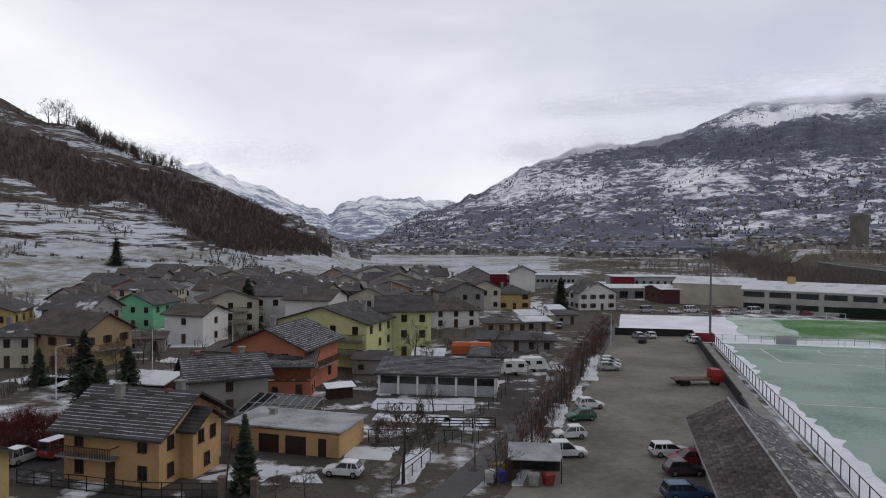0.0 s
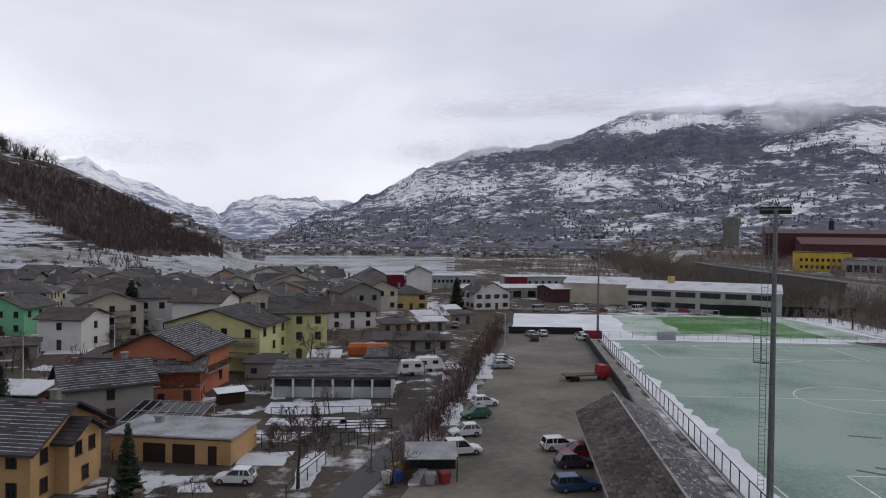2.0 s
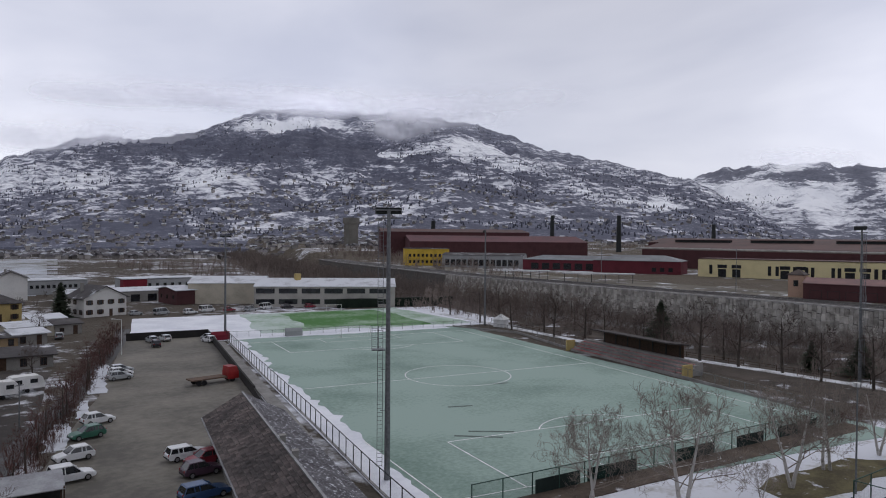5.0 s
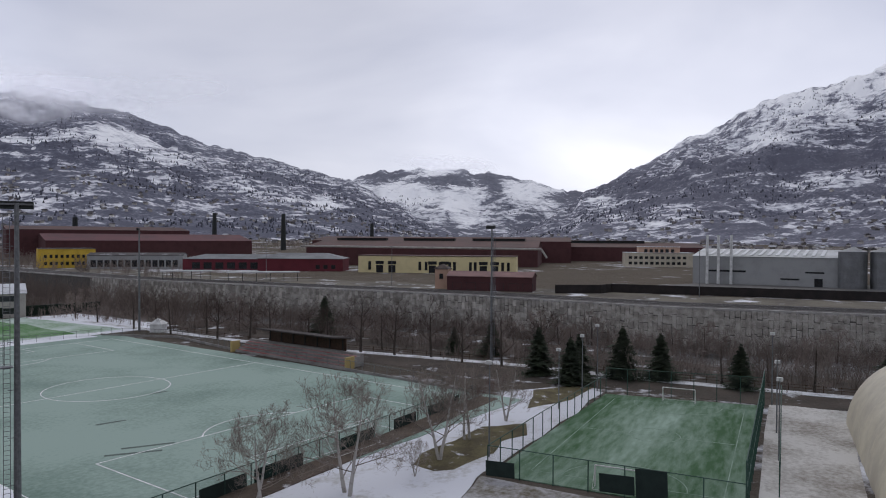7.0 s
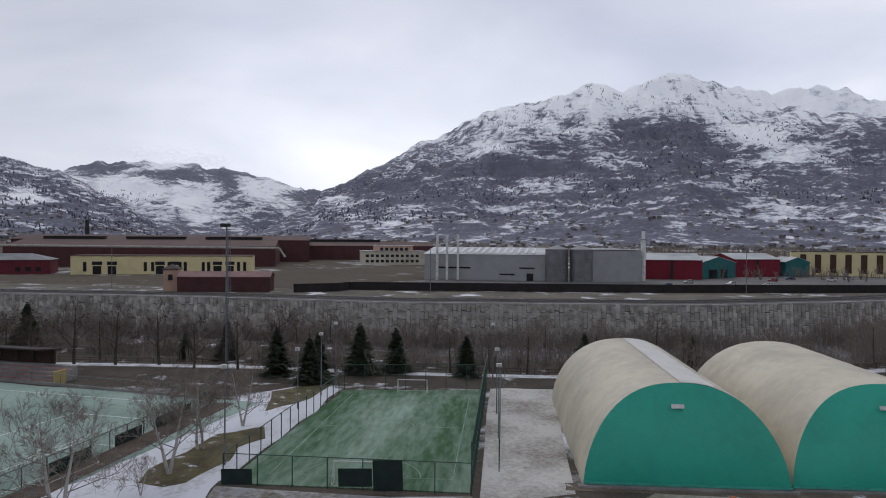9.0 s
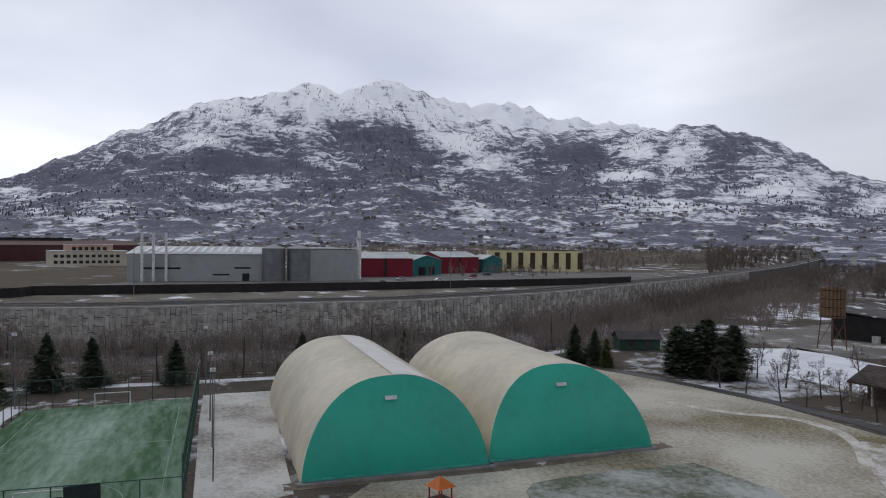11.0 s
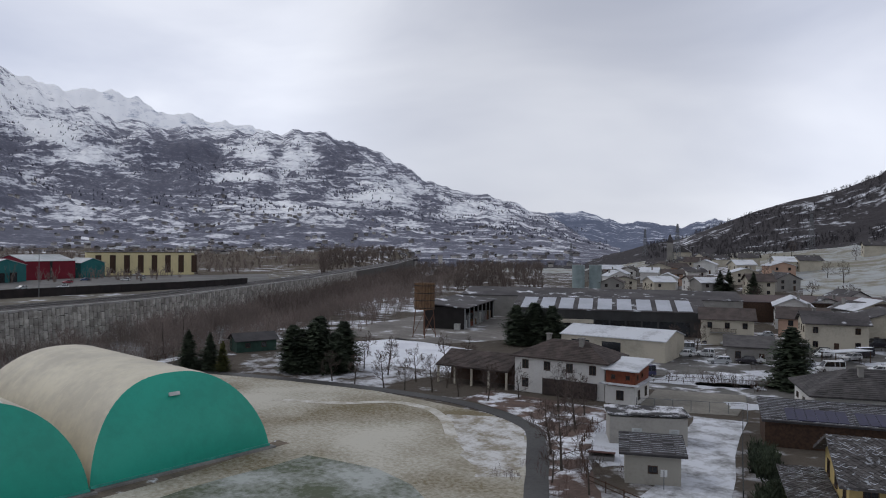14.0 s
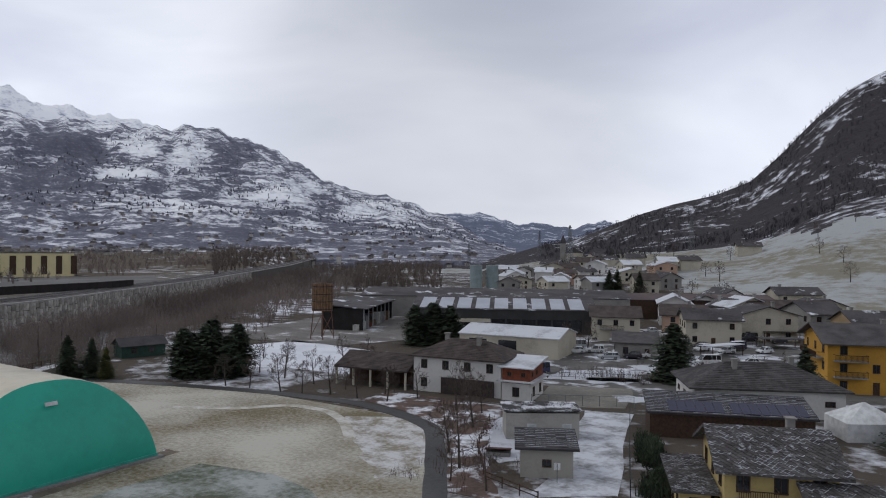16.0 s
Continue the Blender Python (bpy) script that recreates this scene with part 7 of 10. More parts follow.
rt = random.Random(5)
spots = []
for k in range(3000):
    y = rt.uniform(-250, 210)
    x = wall_x(y) - rt.choice((rt.uniform(0.8, 8), rt.uniform(1, 14), rt.uniform(30, 60), rt.uniform(36, 54), rt.uniform(40, 52)))
    if y < -60 and x < 118:
        continue
    spots.append((x, y))
thicket("riverside_scrub", spots, BRUSH, "dense bare brown scrub along the river banks", 6, 2.5, 7.0, 8, 0.042)
spots = []
for k in range(1000):
    y = rt.uniform(-520, -120)
    spots.append((wall_x(y) - rt.uniform(1, 24) if rt.random() < 0.55 else wall_x(y) - rt.uniform(34, 76), y))
thicket("wall_foot_scrub", [(wall_x(y) - rt.uniform(1, 26), y) for y in [rt.uniform(-340, -85) for _ in range(900)]], BRUSH, "tall bare brown scrub at the foot of the river wall", 17, 5, 10.5, 12, 0.05)
thicket("plateau_scrub", [p for p in [tuple(polar(rt.uniform(100, 151), rt.uniform(330, 900)).xy) for _ in range(1500)] + [tuple(polar(rt.uniform(127, 147), rt.uniform(300, 620)).xy) for _ in range(1500)] if p[0] > wall_x(p[1]) + 70], BRUSH, "bare brown woodland on the plain beyond the railway", 18, 3, 7.5, 9, 0.12)
thicket("plain_scrub", [p for p in [tuple(polar(rt.uniform(22, 60), rt.uniform(420, 1000)).xy) for _ in range(1000)] if p[0] > wall_x(p[1]) + 60 and not (330 < p[0] < 620 and 60 < p[1] < 600)], BRUSH, "bare brown woodland on the northern plain", 19, 3, 7.5, 9, 0.12)
WOODS = mat("brown_valley_woods", (0.175, 0.140, 0.120), (0.105, 0.085, 0.075), 0.03, 0.95, lo=0.3, hi=0.7)
rw = random.Random(64)
thicket("valley_woods", [tuple(polar(rw.uniform(129, 147), rw.uniform(360, 1000)).xy) for _ in range(1300)], WOODS, "tall bare brown woods on the valley floor", 65, 3, 11, 10, 0.15)
thicket("bend_woods", [(wall_x(y) - rw.uniform(1.5, 30), y) for y in [rw.uniform(-430, -150) for _ in range(1000)]], WOODS, "tall bare brown trees before the river wall", 66, 5, 11.5, 11, 0.07)
thicket("northern_river_woods", [(wall_x(y) - rw.uniform(2, 46), y) for y in [rw.uniform(170, 860) for _ in range(1400)]], WOODS, "tall bare brown trees along the northern river bank", 67, 7, 13.5, 11, 0.08)
thicket("bank_woods", [(wall_x(y) - rw.choice((rw.uniform(28, 56), rw.uniform(1, 10))), y) for y in [rw.uniform(-60, 180) for _ in range(620)]], WOODS, "bare brown trees along the river bank", 68, 4, 8.5, 13, 0.03)
thicket("river_bend_scrub", spots, BRUSH, "bare brown scrub along the river bend", 7, 3, 8, 10, 0.07)
spots = []
for k in range(900):
    y = rt.uniform(205, 620)
    spots.append((rt.uniform(130, 128 + 0.55 * (y - 60)), y))
thicket("northern_scrub", spots, BRUSH, "bare brown woodland beyond the sports ground", 8, 4, 9, 10, 0.07)
spots = [(6.0 + u * 33.5 + rt.uniform(-2.2, 1.2), 66 + u * 104) for u in [rt.random() for _ in range(300)]]
thicket("lane_hedge", spots, TWIG_RED, "bare reddish hedge along the lane", 9, 1.0, 2.6, 8, 0.022)
spots = [(x + rt.uniform(-2, 2), y + rt.uniform(-1, 1)) for x, y in [(48 + 58 * u, 47.5 - 8 * u) for u in [rt.random() for _ in range(110)]]]
spots = [p for p in spots if p[0] > 84] + [(-70 + rt.uniform(-9, 9), 92 + rt.uniform(-5, 5)) for _ in range(90)]
thicket("shrubs", spots, TWIG_RED, "low bare reddish shrubs", 10, 1.2, 3.0, 8, 0.025)

# ---- industry beyond the river ----


def hall(name, x, y, rz, w, d, h, wall, roof, label, z=7.1, kind="gable", rise=1.2, wins=(), wz=(2.2, 3.2), wmat=None, category="industrial hall", ridge="x"):
    """A factory hall: front towards local -y, with window openings given as (from, to) along the front."""
    top = house(name, x, y, rz, w, d, h, wall, roof, label, kind=kind, rise=rise, over=0.3, ridge=ridge, wins=(1, 0), chimneys=0, z=z, category=category)
    for a, b, *zz in wins:
        z0, z1 = zz if zz else wz
        s = Shape()
        s.box(a, -d / 2 - 0.04, z0, b, -d / 2 + 0.1, z1)
        wd = part("window", s, wmat or GLASS, top)
        fr = Shape()
        for u in (a - 0.08, b):
            fr.box(u, -d / 2 - 0.09, z0 - 0.08, u + 0.08, -d / 2 + 0.1, z1 + 0.08)
        fr.box(a, -d / 2 - 0.09, z1, b, -d / 2 + 0.1, z1 + 0.08)
        fr.box(a, -d / 2 - 0.09, z0 - 0.08, b, -d / 2 + 0.1, z0)
        part("frame", fr, DARKMETAL, wd)
    return top


def front(a, b, d):
    """Centre and turn of a building whose front runs from a (left, as seen) to b."""
    v = Vector((b[0] - a[0], b[1] - a[1]))
    n = Vector((-v.y, v.x)).normalized()
    c = (Vector(a) + Vector(b)) / 2 + n * d / 2
    return c.x, c.y, math.degrees(math.atan2(v.y, v.x)), v.length


BROWNROOF = mat("rusty_brown_roof", (0.115, 0.062, 0.055), (0.075, 0.045, 0.042), 0.08, 0.8, 0.2, fine=0.8)
x, y, r, w = front((297.7, 186.6), (318.6, 111.8), 16)
ws = []
for f in (0.075, 0.40, 0.44, 0.53, 0.59, 0.62, 0.72, 0.75, 0.92, 0.955):
    ws.append((-w / 2 + f * w - 0.6, -w / 2 + f * w + 0.6, 1.4, 5.4))
for f in (0.14, 0.22, 0.48, 0.56, 0.80, 0.87):
    ws.append((-w / 2 + f * w - 2.0, -w / 2 + f * w + 2.0, 4.2, 5.6))
    ws.append((-w / 2 + f * w - 1.7, -w / 2 + f * w + 1.7, 0.1, 3.6))
hall("factory_hall", x, y, r, w, 16, 8.0, PALEYEL, BROWNROOF, "long pale yellow factory hall with dark windows", kind="flat", rise=0.3, wins=ws)
x, y, r, w = front((366, 268), (404, 128), 70)
hall("steelworks_hall", x, y, r, w, 70, 11.5, MAROON, BROWNROOF, "huge dark red steelworks hall with a rusty roof", rise=4.0)
hall("steelworks_hall", x + 66, y + 20, r, w * 1.3, 60, 15, MAROON, BROWNROOF, "huge dark red steelworks hall with roof lanterns", rise=3.0)
hall("steelworks_hall", 545, 150, -76, 200, 60, 11, MAROON, BROWNROOF, "long brown steelworks hall far behind", rise=3.0)
def lantern(x, y, rz, length, w, z, label):
    """A raised lantern with glazed sides along a hall's ridge."""
    top = thing("roof_lantern", pose(x, y, z, 0, 0, rz), label, "roof lantern", "roof lanterns")
    s = Shape()
    s.box(-length / 2, -w / 2, -1.0, length / 2, w / 2, 1.5)
    part("glazing", s, DARKMETAL, top)
    s = Shape()
    s.slab([(-length / 2 - 0.4, -w / 2 - 0.6, 1.6), (length / 2 + 0.4, -w / 2 - 0.6, 1.6), (length / 2 + 0.4, w / 2 + 0.6, 1.6), (-length / 2 - 0.4, w / 2 + 0.6, 1.6)], 0.25)
    part("roof", s, BROWNROOF, top)
    return top


for k in range(3):
    u = (k - 1) * 46
    lantern(x + u * math.cos(radians(r)), y + u * math.sin(radians(r)), r, 34, 5, 22.6, "long dark roof lantern on the steelworks hall")
lantern(545, 150, -76, 120, 6, 21.4, "long dark roof lantern on the steelworks hall")
for k in range(2):
    px_, py_, ln_, rz_ = ((208.4, 210.0, 19.2, -49), (215.9, 178.2, 27.5, -50))[k]
    pc = thing("platform_canopy", pose(px_, py_, 7.1, 0, 0, rz_), "long pale canopy on slim posts beside the railway", "canopy", "platform canopies")
    c_ = Shape()
    c_.slab([(-ln_ / 2, -1.8, 3.5), (ln_ / 2, -1.8, 3.5), (ln_ / 2, 1.8, 3.8), (-ln_ / 2, 1.8, 3.8)], 0.22)
    part("roof", c_, mat("pale_canopy_sheet", (0.42, 0.43, 0.44), (0.28, 0.285, 0.29), 0.3, 0.7), pc)
    for j in range(6):
        c_ = Shape()
        c_.cyl(-ln_ / 2 + 0.8 + j * (ln_ - 1.6) / 5, 0, 0, 3.5, 0.12, 0.12, 8)
        part("post", c_, DARKMETAL, pc)
s = Shape()
s.beam((352, 262, 19.0), (392, 122, 18.0), 1.3, k=8)
s.beam((392, 122, 18.0), (393, 119, 13.0), 1.3, k=8)
solid("pipeline", s, mat("pale_pipe", (0.42, 0.40, 0.37), None, 0.5, 0.5), "thick pale pipe along the hall's roof", "pipe")
x, y, r, w = front((411, 480), (497, 434), 60)
hall("steelworks_hall", x - 60, y - 30, r, 150, 60, 14, MAROON, mat("dull_red_roof", (0.135, 0.052, 0.058), (0.095, 0.045, 0.05), 0.06, 0.8), "large red steelworks hall with a dull red roof", rise=5)
hall("steelworks_hall", 400, 500, -30, 130, 60, 22, MAROON, BROWNROOF, "tall dark steelworks hall with roof lantern", rise=3)
x, y, r, w = front((249.6, 350.8), (265.8, 340.5), 22)
hall("office_block", x, y, r, w + 8, 24, 10, BRIGHTYEL, ROOF_FAR, "bright yellow office block with dark windows", kind="flat", rise=0.3, wins=[(-11 + k * 2.6, -9.8 + k * 2.6, zz, zz + 1.6) for k in range(9) for zz in (1.6, 5.4)], category="office block")
x, y, r, w = front((255, 327), (284, 289), 16)
hall("workshop", x, y, r, w, 16, 7, STEELGREY, ROOF_FAR, "grey glazed workshop with a shallow roof", rise=1.2, wins=[(-22 + k * 3.4, -19.6 + k * 3.4, 1.0, 4.4) for k in range(13)], category="workshop")
x, y, r, w = front((273, 278), (300, 227), 18)
hall("workshop", x, y, r, w, 18, 5.6, paint("dark_crimson_cladding", (0.13, 0.026, 0.036)), mat("blue_grey_sheet", (0.20, 0.215, 0.225), (0.12, 0.13, 0.14), 0.1, 0.6, 0.1), "dark red workshop with a broad blue-grey roof", kind="hip", rise=2.2, wins=[(-24 + k * 6, -20 + k * 6, 0.6, 3.8) for k in range(8)], category="workshop")
x, y, r, w = front((284, 238), (301, 198), 18)
hall("workshop", x, y, r, w, 18, 6.2, MATS["dark_crimson_cladding"], MATS["blue_grey_sheet"], "red pavilion with a grey pyramid roof", kind="hip", rise=2.6, wins=[(8 + k * 4, 10 + k * 4, 1.2, 3.0) for k in range(3)], category="workshop")
x, y, r, w = front((206.2, 96.6), (210.7, 69.2), 9)
hall("depot", x + 2, y, r, w, 9, 4.6, MAROON, mat("faded_pink_roof", (0.26, 0.15, 0.14), (0.18, 0.11, 0.105), 0.3, 0.8), "dark red railway depot with a faded roof", rise=1.4, wins=[(-12 + k * 4.6, -9 + k * 4.6, 0.4, 2.6) for k in range(6)], wmat=MAROON, category="depot")
hall("signal_hut", 214.5, 101, -81, 4.4, 4.4, 6.8, PINK, ROOF_BROWN, "small tower hut with a brown roof beside the railway", kind="hip", rise=1.4, wins=[(-0.6, 0.6, 3.4, 5.0)], category="hut")
x, y, r, w = front((442, 84), (452.7, 44.6), 20)
hall("office_block", x, y, r, w, 20, 8.4, CREAM, ROOF_WHITE, "cream office block with rows of windows", kind="flat", rise=0.2, wins=[(-18 + k * 3.2, -16.2 + k * 3.2, zz, zz + 1.5) for k in range(11) for zz in (1.6, 5)], category="office block")
hall("office_block", x + 3, y, r, w * 0.6, 14, 12, PINK, ROOF_WHITE, "pinkish upper block on the office", kind="flat", rise=0.2, wins=[(-9 + k * 3.2, -7.2 + k * 3.2, 9, 10.8) for k in range(6)], category="office block")
CORRUG = mat("corrugated_roof", (0.50, 0.52, 0.53), (0.33, 0.35, 0.35), 0.1, 0.55, 0.2, metal=0.2)
x, y, r, w = front((290, 28), (284, -20), 40)
hall("factory_hall", x, y, r, w + 2, 40, 10.5, STEELGREY, CORRUG, "grey steel factory hall with a corrugated roof", rise=2.6, wins=[(-20, -6, 4.8, 5.3), (6, 12, 2.4, 2.8), (14, 20, 5, 5.4), (17, 19.5, 0.2, 3.0)])
x, y, r, w = front((282, -38), (285.2, -58), 30)
hall("factory_hall", x, y, r, w, 30, 12.6, STEELGREY, CORRUG, "pale grey steel factory hall", kind="flat", rise=0.3)
for yy in (-24.5, -34.2):
    sl = thing("silo", pose(283, yy, 7.0), "tall grey steel silo with a conical roof", "silo", "silos")
    s = Shape()
    s.loft([[(q * math.cos(2 * math.pi * j / 28), q * math.sin(2 * math.pi * j / 28), zz) for j in range(28)] for k in range(9) for zz, q in ((k * 1.45, 4.5), (k * 1.45 + 1.38, 4.5), (k * 1.45 + 1.4, 4.56), (k * 1.45 + 1.44, 4.56))])
    part("shell", s, mat("silo_steel", (0.22, 0.23, 0.24), (0.16, 0.165, 0.17), 0.3, 0.5, metal=0.5), sl)
    s = Shape()
    s.cyl(0, 0, 13.05, 14.6, 4.7, 0.5, 28)
    part("roof", s, STEELGREY, sl)
cm = thing("chimney_stack", pose(291, -60, 7.0), "white steel chimney stack", "chimney")
s = Shape()
s.cyl(0, 0, 0, 17, 1.0, 1.0, 14)
s.cyl(0, 0, 17, 20.5, 0.7, 0.7, 14)
part("pipe", s, WHITE, cm)
s = Shape()
s.cyl(0, 0, 16.9, 17.2, 1.4, 1.4, 14)
part("collar", s, METAL, cm)
x, y, r, w = front((308, -63), (306.7, -88), 26)
hall("factory_hall", x, y, r, w, 26, 8.4, REDWALL, CORRUG, "red factory hall with a grey gabled roof", rise=2.6, wins=[(-0.5, 0.5, 0.1, 8)], wmat=DARKMETAL)
x, y, r, w = front((313, -89), (326, -108), 20)
hall("factory_hall", x, y, r, w, 20, 7.0, TEAL, CORRUG, "teal factory link building with gabled roof", rise=2.6, ridge="y", wins=[(-6, -1, 0.2, 4), (2, 6, 0.2, 4)])
x, y, r, w = front((336, -111), (340, -133), 26)
hall("factory_hall", x, y, r, w, 26, 8.2, REDWALL, CORRUG, "red factory hall with a grey gabled roof", rise=2.6, wins=[(-0.5, 0.5, 0.1, 8)], wmat=DARKMETAL)
hall("factory_hall", 350, -141, -80, 12, 14, 7, TEAL, CORRUG, "small teal gabled hall", rise=2.2, ridge="y")
x, y, r, w = front((367, -149), (349.3, -197.5), 22)
hall("factory_hall", x, y, r, w, 22, 11.5, PALEYEL, ROOF_FAR, "pale yellow office hall with brown vertical windows", kind="flat", rise=0.2, wins=[(-w / 2 + 4 + k * 6.6, -w / 2 + 6.6 + k * 6.6, 1.2, 10.2) for k in range(8)], wmat=WOOD)
DF = mat("dark_fence_panel", (0.030, 0.024, 0.023), (0.018, 0.016, 0.016), 0.4, 0.8)
fl = [(212, 61.4), (219, 49), (226, 47), (227, 0), (229, -54), (236, -100), (243, -146), (250, -165)]
df = thing("panel_fence", pose(0, 0, 7.0), "tall dark brown panel fence along the factory yard", "fence")
pan = {}
for (xa, ya), (xb, yb) in zip(fl, fl[1:]):
    d = math.hypot(xb - xa, yb - ya)
    n = max(1, round(d / 4))
    if round(d / n, 1) not in pan:
        s = Shape()
        s.box(0.06, -0.06, 0.1, d / n - 0.06, 0.06, 2.75)
        s.box(-0.1, -0.12, 0, 0.06, 0.12, 2.85)
        pan[round(d / n, 1)] = s.mesh("panel", DF)
    for k in range(n):
        part("panel", pan[round(d / n, 1)], None, df, m=pose(xa + (xb - xa) * k / n, ya + (yb - ya) * k / n, 0, 0, 0, math.degrees(math.atan2(yb - ya, xb - xa))))
area("factory_yard", [(226, 60), (300, 20), (310, -60), (345, -140), (330, -230), (270, -190), (245, -146), (230, -54)], 7.22,
     mat("yard_asphalt", (0.17, 0.165, 0.158), (0.11, 0.107, 0.102), 0.05, 0.85, 0.2, fine=0.4), "grey asphalt of the factory yard", sub=0)
for k in range(9):
    yy = -62 - k * 13.0
    car(wall_x(yy) + 70 + 14 * math.sin(k * 1.7) + 0.25 * (-60 - yy), yy, rt.uniform(60, 120), rt.choice((CW, CS, CK, CR, CB, CW)), "car parked in the factory yard", z=7.15)
for x, y, h in ((423, 716, 34), ):
    s = Shape()
    s.box(-6, -6, 0, 6, 6, h)
    s.box(-7, -7, h, 7, 7, h + 7)
    for k in range(4):
        s.box(-6.3, -6.3, 6 + k * 7, 6.3, 6.3, 6.6 + k * 7)
    solid("concrete_tower", s, mat("tower_concrete", (0.20, 0.19, 0.165), None, 0.1, 0.9), "tall square concrete tower of the works", "tower", m=pose(x, y, 6))
for az, r, h in ((46.8, 820, 44), (52.0, 760, 42), (37.2, 700, 34), (59.0, 900, 36)):
    p = polar(az, r)
    s = Shape()
    s.cyl(0, 0, 0, h, 3.0, 2.0, 12)
    solid("works_chimney", s, DARKMETAL, "dark factory chimney of the steelworks", "chimney", m=pose(p.x, p.y, 7))
for x, y in ((219, 20), (222, 125), (231, -80), (232, 190)):
    s = Shape()
    s.cyl(0, 0, 0, 14, 0.14, 0.09, 8)
    s.beam((0, 0, 13.8), (-3, 0, 14), 0.1)
    solid("railway_mast", s, METAL, "slim steel lighting mast beside the railway", "mast", m=pose(x, y, 7.1))

# ---- the white building and workshops north of the pitches ----
x, y, r, w = front((95.9, 225.7), (136, 200.6), 22)
hall("school_building", x, y, r, w, 22, 7.0, paint("pale_grey_render", (0.40, 0.385, 0.35)), ROOF_WHITE, "long pale two-storey building with a snowy roof", z=0, rise=2.2, wins=[(-23 + k * 7.6, -17 + k * 7.6, zz, zz + 1.5) for k in range(6) for zz in (1.2, 4.8)], category="building")
hall("school_building", 98, 252, -30, 26, 20, 7.2, CREAM, ROOF_WHITE, "pale wing with a shallow snow-covered roof", z=0, rise=2.0, category="building")
s = Shape()
s.beam((118, 208.5, 1.5), (158, 197, 1.5), 2.0, 3.0)
solid("hedge", s, mat("dark_hedge", (0.014, 0.024, 0.015), (0.008, 0.014, 0.010), 0.8, 0.95, 0.8), "tall clipped dark green hedge", "hedge")
s = Shape()
s.box(-0.9, -0.9, 0, 0.9, 0.9, 2.6)
solid("chimney", s, YELLOW, "yellowish chimney on the snowy roof", "chimney", m=pose(112, 226, 8.4))
hall("retail_hall", 40, 326, 5, 46, 16, 5.4, STEELGREY, ROOF_WHITE, "long grey hall with red corner and windows", z=0, kind="flat", rise=0.3, wins=[(-14 + k * 2.0, -13.0 + k * 2.0, 2.6, 3.7) for k in range(17)])
hall("retail_hall", 23.5, 316.5, 5, 10, 6, 6.0, REDWALL, ROOF_WHITE, "red entrance block of the hall", z=0, kind="flat", rise=0.3)
hall("retail_hall", 88, 306, 0, 31, 14, 6.2, STEELGREY, ROOF_WHITE, "pale grey hall with small windows", z=0, kind="flat", rise=0.3, wins=[(-6 + k * 3, -5.0 + k * 3, 3.3, 4.5) for k in range(7)])
hall("retail_hall", 76, 297.8, 0, 9, 5, 6.3, REDWALL, ROOF_WHITE, "red stair block of the hall", z=0, kind="flat", rise=0.3)
hall("workshop", 67, 275, 4, 44, 14, 3.8, GREY, ROOF_WHITE, "long low workshop with a snowy roof", z=0, rise=1.0, wins=[(-18 + k * 6, -15 + k * 6, 0.2, 2.6) for k in range(6)], category="workshop")
for k in range(9):
    car(58 + k * 6.5 + rt.uniform(-1, 1), 222 - (k % 3) * 2.0 - k * 0.6, rt.uniform(-10, 30), rt.choice((CW, CS, CK, CR)), "car parked at the workshops", rt.choice(("hatch", "van", "suv")))

# ---- the village to the south-east ----
x, y, r, w = front((67.3, -95.5), (52.3, -98), 9.5)
house("house", x, y, r, w, 9.5, 6.0, WHITEWALL, ROOF_BROWN, "white two-storey farmhouse with a brown hipped roof", kind="hip", rise=2.2, wins=(4, 2), chimneys=2, z=0, courses=True, shutter=False)
house("annexe", 50.2, -101.5, r, 4.6, 7.5, 2.7, WHITEWALL, ROOF_WHITE, "white annexe with a wooden loggia", kind="flat", rise=0.2, wins=(1, 1), chimneys=0, z=0, sides=False, door=False)
house("loggia", 50.2, -101.5, r, 4.5, 7.2, 2.1, REDWOOD, ROOF_WHITE, "reddish wooden loggia under a snowy roof", kind="mono", rise=0.8, wins=(2, 1), wsize=(0.5, 0.5), chimneys=0, z=3.0, sides=False, door=False, category="loggia")
s = Shape()
s.box(-4.6, -0.1, 0.1, 4.4, 0.25, 2.6)
solid("garden_wall", s, mat("brown_boarding", (0.055, 0.042, 0.038), None, 1, 0.8), "dark brown boarded screen before the farmhouse", "screen", m=pose(57.6, -96.6, 0, 0, 0, r))
bn = thing("open_barn", pose(75.5, -97.5, 0, 0, 0, r), "open timber barn with a brown tiled roof", "barn")
s = Shape()
s.slab([(-7, -4.5, 3.1), (7, -4.5, 3.1), (7, 1, 5.2), (-7, 1, 5.2)], 0.2)
rb = part("roof", s, ROOF_BROWN, bn, "brown tiled roof")
t = Shape()
roof_courses(t, (-7, -4.5, 3.12), (7, -4.5, 3.12), (7, 1, 5.22), (-7, 1, 5.22), 0.4, 0.7)
ob = part("tile", t, ROOF_BROWN, rb)
ob["kind"] = "stuff"
s = Shape()
s.slab([(-7, 1, 5.2), (7, 1, 5.2), (7, 5, 3.2), (-7, 5, 3.2)], 0.2)
part("roof", s, ROOF_BROWN, bn, "brown tiled roof")
for k in range(5):
    s = Shape()
    s.beam((-6.6 + k * 3.3, -4.1, 0), (-6.6 + k * 3.3, -4.1, 3.2), 0.3)
    part("pillar", s, CREAM, bn)
s = Shape()
s.box(-6.8, 0.5, 0, 6.8, 0.8, 4.8)
part("back_wall", s, WOOD, bn, "dark boarded back wall")
x, y, r2, w = front((40.6, -77.5), (33, -82.5), 4.5)
